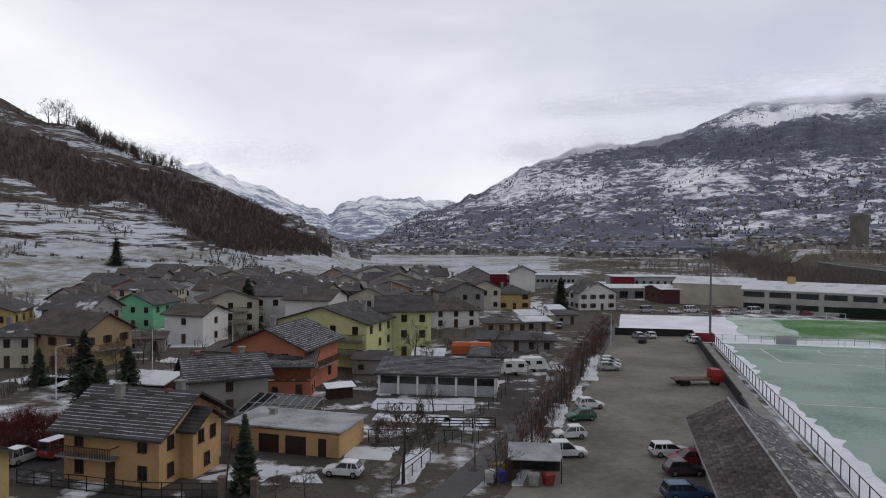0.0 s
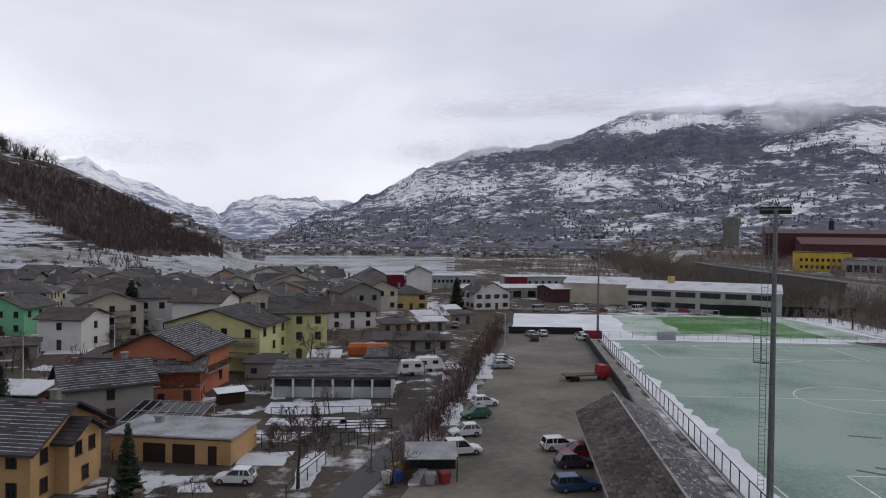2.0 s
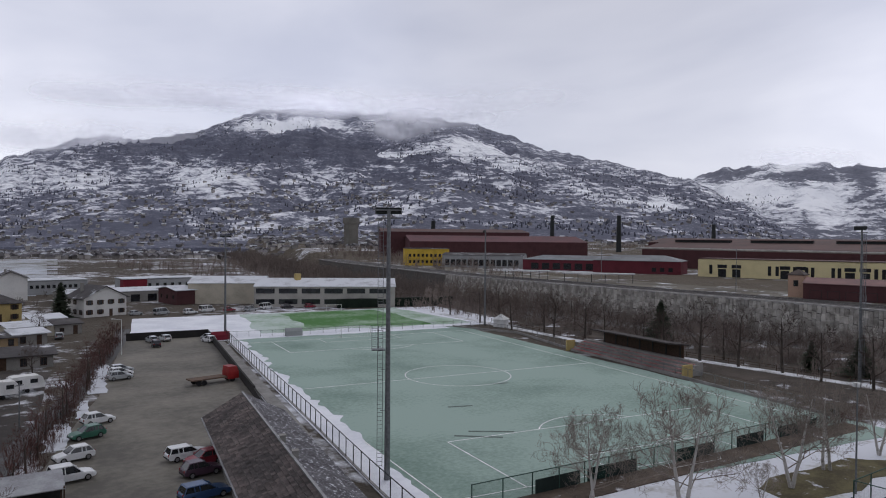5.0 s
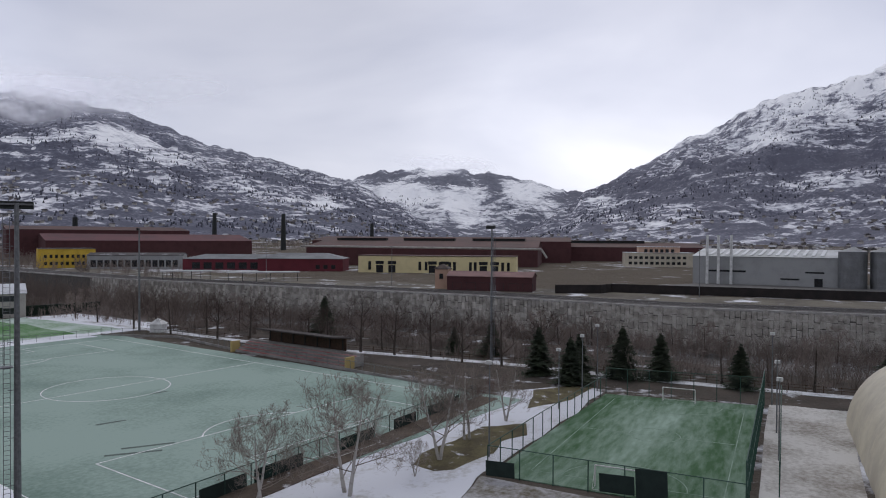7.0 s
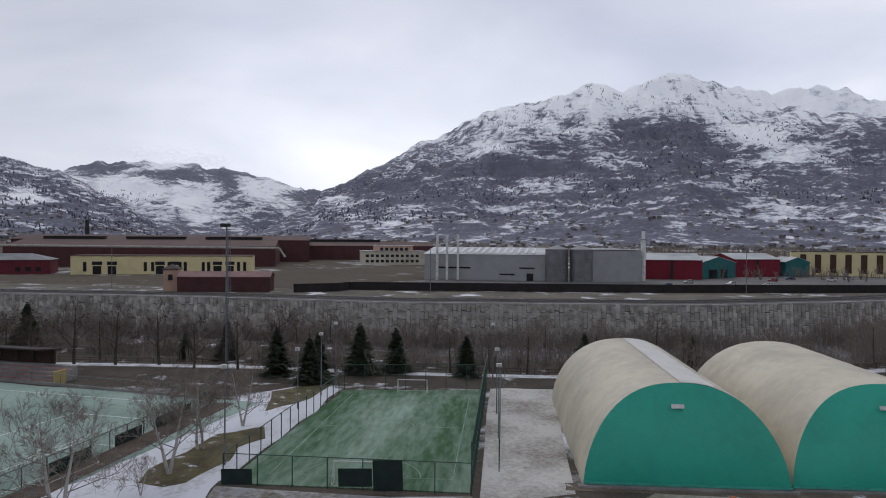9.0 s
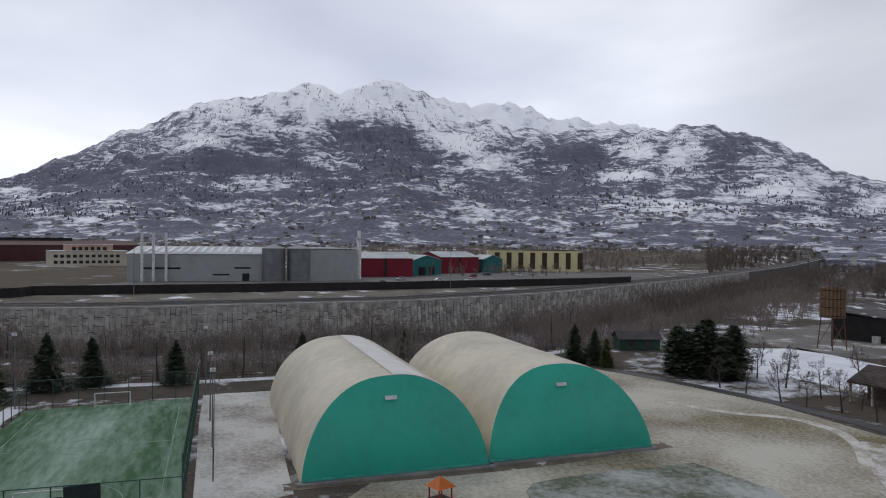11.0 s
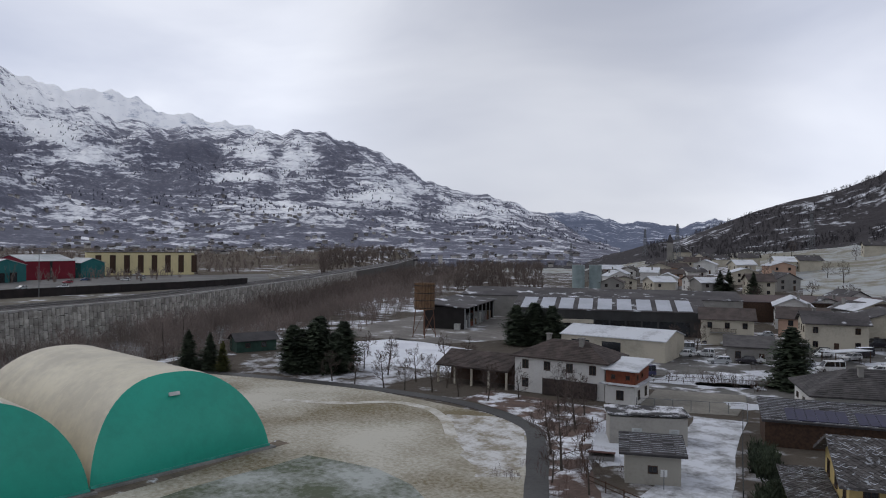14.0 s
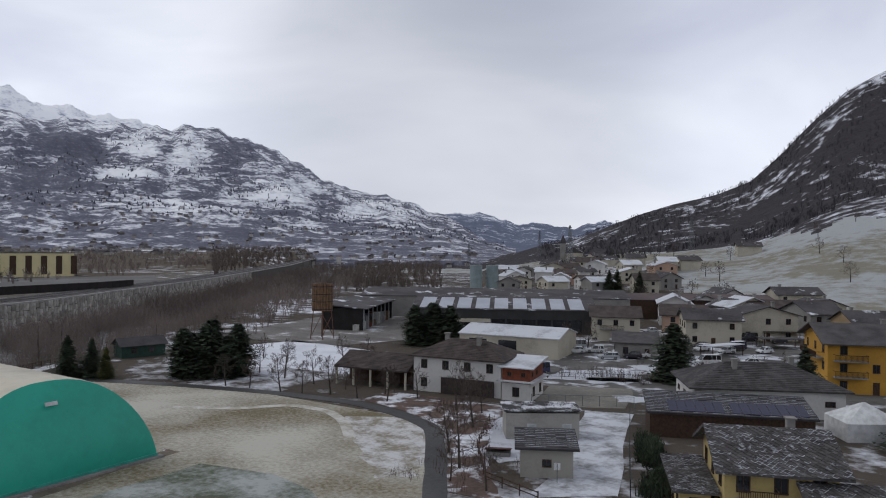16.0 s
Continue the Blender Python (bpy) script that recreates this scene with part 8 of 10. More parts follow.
us = house("substation", x, y, r2, w, 4.5, 3.3, paint("pale_stained_render", (0.38, 0.365, 0.33)), mat("slushy_flat_roof", (0.62, 0.63, 0.66), (0.035, 0.033, 0.033), 0.5, 0.8, 0.3, lo=0.45, hi=0.6), "pale flat-roofed utility building with two metal doors", kind="flat", rise=0.2, over=0.3, wins=(2, 0), chimneys=0, sides=False, door=False, z=0, category="utility building")
for u in (-1.36, 3.0):
    g_ = Shape()
    g_.box(u - 0.58, -2.30, 0.05, u + 0.58, -2.24, 2.0)
    dr_ = part("door", g_, mat("pale_grey_door", (0.52, 0.54, 0.54), (0.42, 0.44, 0.44), 0.8, 0.6), us, "pale metal door")
    g_ = Shape()
    for k in range(5):
        g_.box(u - 0.35, -2.33, 1.45 + k * 0.09, u + 0.35, -2.30, 1.49 + k * 0.09)
    part("louvre", g_, STEELGREY, dr_)
x, y, r2, w = front((32.7, -65.7), (27.9, -68.2), 4.6)
house("pump_house", x, y, r2, w, 4.6, 3.0, paint("beige_render", (0.36, 0.345, 0.30)), ROOF_SNOWY, "small beige pump house with a slate roof", kind="mono", rise=0.7, over=0.6, wins=(1, 1), wsize=(0.8, 0.6), chimneys=0, z=0, sides=False, door=False, courses=True, category="pump house")
# stone-slab roofed house nearest to the camera
x, y, r2, w = front((12.2, -63.1), (3.9, -66.5), 10)
house("house", x, y, r2, w, 10, 5.4, YELLOW, ROOF_SLAB, "yellow house with a stone-slab roof", rise=2.2, over=0.9, wins=(3, 2), chimneys=1, z=0, courses=True, balcony=[(0, -3.6, -0.4, 2.9)])
house("house", x - 7.4, y + 2.4, r2, 8, 8, 2.9, YELLOW, ROOF_SLAB, "lower yellow wing with a stone-slab roof", rise=1.5, over=0.8, wins=(3, 1), chimneys=0, z=0, courses=True)
house("shed", x + 6.3, y + 2.0, r2, 2.6, 8, 2.6, YELLOW, ROOF_SLAB, "narrow lean-to with a slate roof", kind="mono", rise=0.6, wins=(1, 1), chimneys=0, z=0, courses=True, category="shed")
x, y, r2, w = front((26.3, -89.4), (8.3, -96.7), 6)
so = house("solar_shed", x, y, r2, w, 6, 3.0, WOOD, ROOF_SNOWY, "long timber carport with solar panels on its roof", kind="mono", rise=1.5, over=0.4, wins=(3, 0), chimneys=0, z=0, courses=True, category="carport", sides=False)
PVM = mat("solar_cells", (0.020, 0.018, 0.060), (0.014, 0.013, 0.040), 2, 0.32, spec=0.25)
for k in range(14):
    u = -w / 2 + 2.4 + k * 1.12 + (0.9 if k > 5 else 0)
    s = Shape()
    sl = 1.5 / 6.8
    s.slab([(u, -2.9, 3.42), (u + 1.05, -2.9, 3.42), (u + 1.05, 0.2, 3.42 + 3.1 * sl), (u, 0.2, 3.42 + 3.1 * sl)], 0.05)
    part("solar_panel", s, PVM, so, "dark blue solar panel")
x, y, r2, w = front((24.5, -104.5), (6, -113.5), 12)
house("house", x, y, r2, w, 12, 4.2, WHITEWALL, ROOF, "low white house with a broad grey hipped roof", kind="hip", rise=2.6, over=0.8, wins=(5, 1), wsize=(1.2, 0.6), chimneys=2, z=0, courses=True)
s = Shape()
s.loft([[(-3.6, -3, 0), (3.6, -3, 0), (3.6, 3, 0), (-3.6, 3, 0)], [(-3.6, -3, 2.3), (3.6, -3, 2.3), (3.6, 3, 2.3), (-3.6, 3, 2.3)], [(-0.2, -0.2, 4.4), (0.2, -0.2, 4.4), (0.2, 0.2, 4.4), (-0.2, 0.2, 4.4)]])
solid("marquee", s, PLASTIC, "white marquee tent with a pointed roof", "tent", m=pose(3.5, -105, 0, 0, 0, -150))
x, y, r2, w = front((9.8, -133.5), (-4.0, -138.5), 14)
house("house", x, y, r2, w, 14, 8.6, mat("bright_ochre", (0.55, 0.30, 0.05), (0.44, 0.24, 0.045), 0.25, 0.9), ROOF, "bright ochre apartment house with wooden balconies", rise=2.4, over=1.2, wins=(3, 3), z=0, balcony=[(0, -6.5, -1.5, 5.6), (0, -6.5, -1.5, 2.9), (90, -5, 5, 5.6), (-90, -5, 5, 5.6)])
x, y, r2, w = front((35.0, -222), (14.5, -234), 11)
house("house", x, y, r2, w, 11, 6.2, PINK, ROOF_BROWN, "pinkish long house with a wooden balcony", rise=2.6, over=1.0, wins=(5, 2), z=0, balcony=[(0, -6, 3, 3.0)], shutter=True)
house("house", 44, -232, -140, 9, 10, 6.4, GREY, ROOF_FAR, "grey house with a dark red door", rise=2.2, ridge="y", wins=(2, 2), z=0)
house("house", 6, -205, -150, 13, 12, 6.2, TAN, ROOF_FAR, "tan house with a dark roof", rise=2.6, wins=(3, 2), z=0)
# industrial sheds of the joinery
x, y, r2, w = front((112, -163), (72, -184), 30)
bh = hall("joinery_hall", x, y, r2, w + 6, 30, 6.4, mat("dark_glazed_front", (0.045, 0.045, 0.045), None, 0.4, 0.5), ROOF_FAR, "large open-fronted joinery hall with skylights", z=0, kind="gable", rise=2.6, wins=[(-20 + k * 4.2, -16.4 + k * 4.2, 0.3, 3.8) for k in range(10)], category="hall")
W2 = (w + 6) / 2
for k in range(9):
    u = -W2 + 2 + k * (2 * W2 - 4) / 9
    s = Shape()
    s.slab([(u, -14.6, 6.82), (u + 3.9, -14.6, 6.82), (u + 3.9, -3, 8.84), (u, -3, 8.84)], 0.12)
    part("skylight", s, mat("pale_skylight", (0.45, 0.47, 0.52), (0.36, 0.38, 0.42), 0.2, 0.4), bh, "pale translucent roof panel")
s = Shape()
s.box(-W2, -15.6, 2.9, -W2 + 22, -15.0, 3.9)
part("fascia", s, CREAM, bh, "cream fascia beam")
hall("joinery_hall", x + 22, y - 34, r2, 90, 30, 7.0, GREY, ROOF_FAR, "long hall with a dark flat-pitched roof", z=0, rise=2.0, category="hall")
hall("joinery_hall", x - 30, y - 60, r2, 70, 20, 6.6, WOOD, mat("dull_brown_sheet", (0.12, 0.09, 0.085), (0.085, 0.065, 0.062), 0.1, 0.8), "long low hall with a dull brown roof", z=0, rise=1.6, category="hall")
hall("storage_hall", 72.5, -144, -173, 23, 14, 4.4, CREAM, ROOF_WHITE, "cream storage hall with a snowy arched roof", z=0, rise=1.6, wins=[(-9, -5, 0.2, 3.4), (-2, 2, 0.2, 3.4)], category="hall")
house("house", 62.5, -180, -158, 12, 11, 6.4, CREAM, ROOF_BROWN, "cream house with green balconies", rise=2.2, wins=(3, 2), z=0, balcony=[(0, -4, 2, 3.2)])
house("house", 40, -186, -158, 13, 11, 6.6, CREAM, ROOF_FAR, "cream plastered house with dark eaves", rise=2.2, wins=(3, 2), z=0)
house("shed", 49, -155, -160, 9, 8, 3.2, GREY, ROOF, "grey shed with solar panels", kind="mono", rise=1.4, wins=(2, 1), chimneys=0, z=0, category="shed")
for dx in (0, 9):
    sl = thing("silo", pose(192 - dx * 0.7, -330 - dx * 0.75, 0), "tall pale green metal silo", "silo", "joinery silos")
    s = Shape()
    s.loft([[(q * math.cos(2 * math.pi * j / 20), q * math.sin(2 * math.pi * j / 20), zz) for j in range(20)] for k in range(7) for zz, q in ((k * 2, 3.3), (k * 2 + 1.88, 3.3), (k * 2 + 1.9, 3.38), (k * 2 + 1.98, 3.38))])
    part("shell", s, mat("pale_green_steel", (0.27, 0.33, 0.33), (0.2, 0.25, 0.25), 0.3, 0.5), sl)
tw = thing("wooden_silo", pose(123.5, -134.5, 0), "round wooden silo on tall legs", "silo")
s = Shape()
for k in range(20):
    a = 2 * math.pi * k / 20
    s.cyl(2.3 * math.cos(a), 2.3 * math.sin(a), 7.2, 14.0, 0.36, 0.36, 6)
part("tank", s, mat("weathered_staves", (0.20, 0.12, 0.065), (0.13, 0.08, 0.05), 1.2, 0.8), tw, "weathered wooden staves")
s = Shape()
for k in range(4):
    s.loft([[(r_ * math.cos(2 * math.pi * j / 24), r_ * math.sin(2 * math.pi * j / 24), zz) for j in range(24)] for zz, r_ in ((7.6 + k * 1.9, 2.7), (7.75 + k * 1.9, 2.72))])
part("hoop", s, DARKMETAL, tw, "iron hoops")
for sx in (-1.6, 1.6):
    for sy in (-1.6, 1.6):
        s = Shape()
        s.beam((sx * 1.3, sy * 1.3, 0), (sx, sy, 7.4), 0.22)
        part("leg", s, mat("rusty_steel", (0.15, 0.075, 0.05), None, 1, 0.8), tw, "rusty steel leg")
s = Shape()
for a, b in (((-1.9, -1.9, 1), (1.7, -1.7, 6)), ((1.9, -1.9, 1), (-1.7, -1.7, 6)), ((-1.9, 1.9, 1), (-1.7, -1.7, 6)), ((1.9, 1.9, 1), (1.7, -1.7, 6))):
    s.beam(a, b, 0.1)
part("brace", s, MATS["rusty_steel"], tw)
ts = thing("timber_shed", pose(139, -168, 0, 0, 0, -66), "open-fronted dark timber shed stacked with building material", "shed")
g_ = Shape()
g_.box(-18, 5.7, 0, 18, 6.0, 6.8)
g_.box(-18, -6, 0, -17.7, 5.7, 6.2)
g_.box(17.7, -6, 0, 18, 5.7, 6.2)
part("wall", g_, mat("black_timber", (0.028, 0.025, 0.024), None, 0.5, 0.9), ts, "blackened boards")
g_ = Shape()
g_.slab([(-18.8, -7.2, 6.2), (18.8, -7.2, 6.2), (18.8, 6.6, 7.3), (-18.8, 6.6, 7.3)], 0.25)
part("roof", g_, ROOF_FAR, ts, "shallow grey roof")
for k in range(8):
    g_ = Shape()
    g_.beam((-17.6 + k * 5.03, -6.2, 0), (-17.6 + k * 5.03, -6.2, 6.2), 0.3)
    part("post", g_, STEELGREY, ts)
rg = random.Random(52)
for k in range(16):
    g_ = Shape()
    u_, v_ = -15.5 + (k % 8) * 4.2 + rg.uniform(-0.6, 0.6), -5.0 + (k // 8) * 4.0
    a_, b_, c_ = rg.uniform(0.8, 1.7), rg.uniform(0.6, 1.1), rg.uniform(1.0, 3.4)
    g_.loft([[(-a_, -b_, 0), (a_, -b_, 0), (a_, b_, 0), (-a_, b_, 0)], [(-a_, -b_, c_), (a_, -b_, c_), (a_, b_, c_), (-a_, b_, c_)], [(-a_ * 0.9, -b_ * 0.9, c_ + 0.08), (a_ * 0.9, -b_ * 0.9, c_ + 0.08), (a_ * 0.9, b_ * 0.9, c_ + 0.08), (-a_ * 0.9, b_ * 0.9, c_ + 0.08)]])
    nm_, cl_ = (("white", (0.50, 0.50, 0.48)), ("grey", (0.24, 0.24, 0.24)), ("reddish", (0.24, 0.09, 0.06)), ("brown", (0.20, 0.14, 0.09)))[k % 4]
    solid("pallet_load", g_, mat("stack_" + nm_, cl_, None, 1.2, 0.8), nm_ + " wrapped load of building material under the shed", "pallet", m=ts.matrix_basis @ pose(u_, v_, 0.06, 0, 0, rg.uniform(-8, 8)), group="pallet loads")
for k in range(6):
    s = Shape()
    s.box(-0.7, -0.7, 0, 0.7, 0.7, 1.6)
    s.box(-0.75, -0.75, 1.6, 0.75, 0.75, 1.7)
    solid("pallet_stack", s, mat("pale_wrapped_pallet", (0.5, 0.5, 0.47), None, 1, 0.6), "pale wrapped pallet of building material", "pallet", m=pose(127 + k * 2.6, -152 - k * 3.6, 0.06, 0, 0, 20 + k * 9), group="pallets")
hh = thing("green_hut", pose(135.5, -91, 0, 0, 0, -105), "dark green wooden hut with a snowy roof", "hut")
s = Shape()
s.box(-4.5, -2.5, 0, 4.5, 2.5, 2.6)
s.poly([(-4.5, -2.5, 2.6), (-4.5, 2.5, 2.6), (-4.5, 0, 3.9)]), s.poly([(4.5, -2.5, 2.6), (4.5, 2.5, 2.6), (4.5, 0, 3.9)])
part("wall", s, mat("dark_green_boards", (0.030, 0.065, 0.05), None, 1, 0.8), hh)
s = Shape()
s.slab([(-5, -3, 2.5), (5, -3, 2.5), (5, 0, 4.05), (-5, 0, 4.05)], 0.12)
s.slab([(-5, 0, 4.05), (5, 0, 4.05), (5, 3, 2.5), (-5, 3, 2.5)], 0.12)
part("roof", s, ROOF_SNOWY, hh)
for u in (-2, 1.6):
    add_window(hh, u, -2.5, 1.5, 0, 0.9, 0.9)
# trees of the south-east
for x, y, h, k in ((104.5, -83.5, 11, 0), (107, -80.5, 10.5, 1), (102, -88.5, 11, 0), (106, -86, 12, 1), (100.5, -85, 9, 0), (109, -84, 9, 1), (98, -139.5, 11.5, 0), (94, -142, 12, 1), (90.5, -143.5, 11.5, 0), (96, -144, 12, 1)):
    tree("conifer", CYPRESS[k], x, y, rt.uniform(0, 360), h / 11.5, "dense dark green cypress in a group", "cypress", "dark cypresses")
for x, y, h in ((123.0, -68.5, 7.8), (120.5, -71.5, 7.2)):
    tree("conifer", CON[0], x, y, rt.uniform(0, 360), h / 10, "dark green fir beside the path", "fir tree", "firs along the path")
tree("conifer", CON_Y[0], 117.0, -72.0, 30, 0.72, "yellowish-green conifer beside the path", "fir tree")
tree("conifer", CEDAR[0], 34, -129.5, 30, 0.98, "broad dark cedar standing in the village", "cedar tree")
tree("conifer", CON[1], 12, -122, 80, 0.95, "bluish-green spruce before the ochre house", "spruce tree")
tree("conifer", CON[2], -2, -100, 10, 0.9, "dark spruce beside the marquee", "spruce tree")
for x, y, sc in ((47, -80.5, 1.05), (43.5, -69, 1.0), (50, -88, 0.9), (38, -60.5, 0.7), (33.5, -60, 0.75), (84, -89.5, 0.95), (92, -90.5, 1.0), (76.5, -89, 0.7), (69, -90, 0.7), (100, -92, 0.8), (87, -108, 0.9), (95, -110, 0.9), (63, -90.5, 0.8), (56, -92.5, 0.9), (104, -103, 0.8), (58, -100, 0.7), (112, -104, 0.8)):
    tree("garden_tree", BARE_S[int(x) % 3], x, y, rt.uniform(0, 360), sc, "bare garden tree with dark twigs", "tree", "garden trees")
thicket("garden_shrubs", [(38 + rt.uniform(-5, 6), -64 + rt.uniform(-6, 6)) for _ in range(26)] + [(46 + rt.uniform(-3, 3), -78 + rt.uniform(-5, 5)) for _ in range(20)], TWIG_RED, "bare reddish shrubs along the path", 14, 0.8, 2.2, 8, 0.016)
fence([(46.5, -84), (41.5, -72), (35, -62.5), (28, -60)], 1.1, 2.2, 0.07, WOOD, None, "low wooden rail fence beside the path", rails=(0.9, 0.5))
fence([(21.2, -66), (26.5, -82), (32.0, -99)], 1.8, 2.5, 0.05, DARKMETAL, NET, "dark mesh fence beside the driveway")
thicket("evergreen_hedge", [(22.4 + 2.8 * u + rt.uniform(-1, 1), -76.5 - 8.7 * u) for u in [rt.random() for _ in range(60)]] + [(19 + rt.uniform(-1.5, 1.5), -70 + rt.uniform(-3, 3)) for _ in range(24)], NEEDLE, "dark evergreen hedge beside the driveway", 15, 1.2, 2.3, 26, 0.10)
for k in range(20):
    x, y = 20 + (k % 7) * 6.5 + rt.uniform(-1, 1), -150 - (k // 7) * 22 - rt.uniform(0, 6)
    car(x + 6, y, rt.uniform(20, 60), rt.choice((CW, CS, CK, CW)), "car parked in the village yard", rt.choice(("hatch", "suv", "van")), z=0.05, snow=rt.random() < 0.3)
s = Shape()
s.slab([(-5, -2.6, 2.4), (5, -2.6, 2.4), (5, 2.6, 2.5), (-5, 2.6, 2.5)], 0.15)
cp = solid("carport_roof", s, ROOF_FAR, "flat dark carport roof on posts", "carport", m=pose(24, -188, 0, 0, 0, 30))
for sx in (-4.6, 4.6):
    for sy in (-2.3, 2.3):
        p_ = Shape()
        p_.beam((sx, sy, 0), (sx, sy, 2.4), 0.14)
        part("post", p_, WOOD, cp)
# playground piece beside the domes
pg = thing("play_tower", pose(58.5, -19.5, 0.05, 0, 0, 20), "small play tower with an orange roof", "playground")
for sx in (-0.7, 0.7):
    for sy in (-0.7, 0.7):
        s = Shape()
        s.beam((sx, sy, 0), (sx, sy, 2.3), 0.1)
        part("leg", s, mat("red_pole", (0.35, 0.03, 0.03), None, 1, 0.5), pg)
s = Shape()
s.box(-0.8, -0.8, 1.0, 0.8, 0.8, 1.1)
part("deck", s, WOOD, pg)
s = Shape()
s.loft([[(-1, -1, 2.2), (1, -1, 2.2), (1, 1, 2.2), (-1, 1, 2.2)], [(-0.1, -0.1, 3.0), (0.1, -0.1, 3.0), (0.1, 0.1, 3.0), (-0.1, 0.1, 3.0)]])
part("roof", s, mat("orange_plastic", (0.55, 0.13, 0.015), None, 1, 0.4), pg, "orange plastic roof")
s = Shape()
s.slab([(0.8, -0.35, 1.1), (2.6, -0.35, 0.2), (2.6, 0.35, 0.2), (0.8, 0.35, 1.1)], 0.06)
part("slide", s, MATS["red_pole"], pg, "red slide")

# ---- woods on the hillsides and the far village ----
rt = random.Random(41)
spots = []
for _ in range(9500):
    az, r = rt.uniform(-36, -9), rt.uniform(380, 768)
    p = polar(az, r)
    el = math.degrees(math.atan2(height(p.x, p.y) - EYE, r))
    if lerp(SCRUB_LO, az) + 0.5 * noise.noise((az * 0.4, r * 0.01, 0)) < el < lerp(SCRUB_HI, az) + 0.4 * noise.noise((az * 0.5, r * 0.01, 5)):
        spots.append((p.x, p.y))
thicket("hillside_scrub", spots, mat("dark_red_brown_twigs", (0.120, 0.085, 0.080), (0.075, 0.056, 0.054), 0.02, 0.95), "dark bare scrub covering the hillside", 42, 3, 7, 6, 0.12)
spots = []
for k in range(2200):
    az, r = rt.uniform(-38, -8), rt.uniform(380, 900)
    p = polar(az, r)
    if noise.noise((p.x * 0.02, p.y * 0.02, 3)) > 0.12:
        spots.append((p.x, p.y))
thicket("terrace_shrubs", spots, TWIG, "scattered bare shrubs between the terraces", 43, 2, 5, 6, 0.14)
spots = []
for k in range(10):
    r0 = 400 + k * 37
    for j in range(220):
        az = -34 + j * 0.1
        r = r0 + 14 * noise.noise((az * 0.4, k, 2.0))
        if noise.noise((az * 0.7, k * 3.1, 5.0)) > -0.02:
            p = polar(az, r)
            el = math.degrees(math.atan2(height(p.x, p.y) - EYE, r))
            if not lerp(SCRUB_LO, az) < el < lerp(SCRUB_HI, az):
                spots.append((p.x, p.y))
thicket("terrace_hedges", spots, TWIG, "rows of bare bushes along the terrace walls", 46, 0.8, 2.2, 7, 0.13)
for az in (-29.2, -28.6, -28.1):
    p = polar(az, 748)
    tree("crest_tree", BARE[int(-az * 10) % 3], p.x, p.y, rt.uniform(0, 360), 2.1, "large bare tree on the hill's crest", "tree", "crest trees")
spots = [(polar(az, rt.uniform(735, 770)).x, polar(az, rt.uniform(735, 770)).y) for az in [rt.uniform(-27.6, -21) for _ in range(160)]]
thicket("crest_scrub", spots, TWIG, "bare scrub along the hill's crest", 44, 7, 15, 9, 0.2)
spots = []
for k in range(3200):
    az, r = rt.uniform(155, 184), rt.uniform(560, 940)
    p = polar(az, r)
    if noise.noise((p.x * 0.012, p.y * 0.012, 8)) + 0.3 * noise.noise((p.x * 0.05, p.y * 0.05, 2)) > -0.12:
        spots.append((p.x, p.y))
thicket("southern_hillside_scrub", spots, mat("dark_grey_twigs", (0.070, 0.064, 0.068), (0.042, 0.039, 0.043), 0.02, 0.95), "dark bare woods on the southern hillside", 45, 3, 6, 5, 0.14)


def far_house(x, y, rz, w, d, h, wall, roof, rise, ridge, label):
    return house("house", x, y, rz, w, d, h, wall, roof, label, rise=rise, ridge=ridge, wins=(3, 2) if math.hypot(x, y) < 330 else (2, 2), chimneys=1, sides=False, over=0.8, wsize=(1.1, 1.3))


LOOKS = ((CREAM, "cream"), (WHITEWALL, "white"), (CREAM, "cream"), (GREY, "grey"), (PINK, "pinkish"), (WHITEWALL, "white"))
TAKEN = [(22, 320), (36, 324), (50, 328), (62, 330), (76, 304), (90, 306), (102, 306), (-30, 71), (-30, 94), (-24, 112), (-16, 79), (-20, 132), (-6, 142), (0, 107), (2, 185), (-66, 128), (-54, 155), (-76, 126), (-75, 179), (-83, 201), (-97, 150), (-82, 137), (-52, 170), (-48, 215), (21, 214), (-15, 236), (-2, 234), (46, 216), (18, 285), (86, 256), (10, 132), (17, 174)]
n_, t_ = 0, 0
while n_ < 84 and t_ < 14000:
    t_ += 1
    az, r = rt.uniform(-33, 10), rt.uniform(165, 500)
    if r > lerp(FIELD_EDGE, az) - 20 or rt.random() > r / 330:
        continue
    p = polar(az, r)
    if az > 4 and r < 300 or r < 150 and az > -20 or math.hypot(p.x - 67, p.y - 275) < 40:
        continue
    if any(math.hypot(p.x - a, p.y - b) < 15.2 for a, b in TAKEN):
        continue
    TAKEN.append((p.x, p.y))
    wl_, nm_ = LOOKS[n_ % 6]
    rf_ = rt.choice((ROOF_FAR, ROOF_FAR, ROOF, ROOF_BROWN))
    far_house(p.x, p.y, rt.choice((0, 90)) + rt.uniform(-20, 20), rt.uniform(10, 14), rt.uniform(9, 11), rt.uniform(6.6, 9.0), wl_, rf_, rt.uniform(1.8, 2.8), rt.choice("xy"), nm_ + " plastered village house with a dark roof")
    n_ += 1
n_, t_ = 0, 0
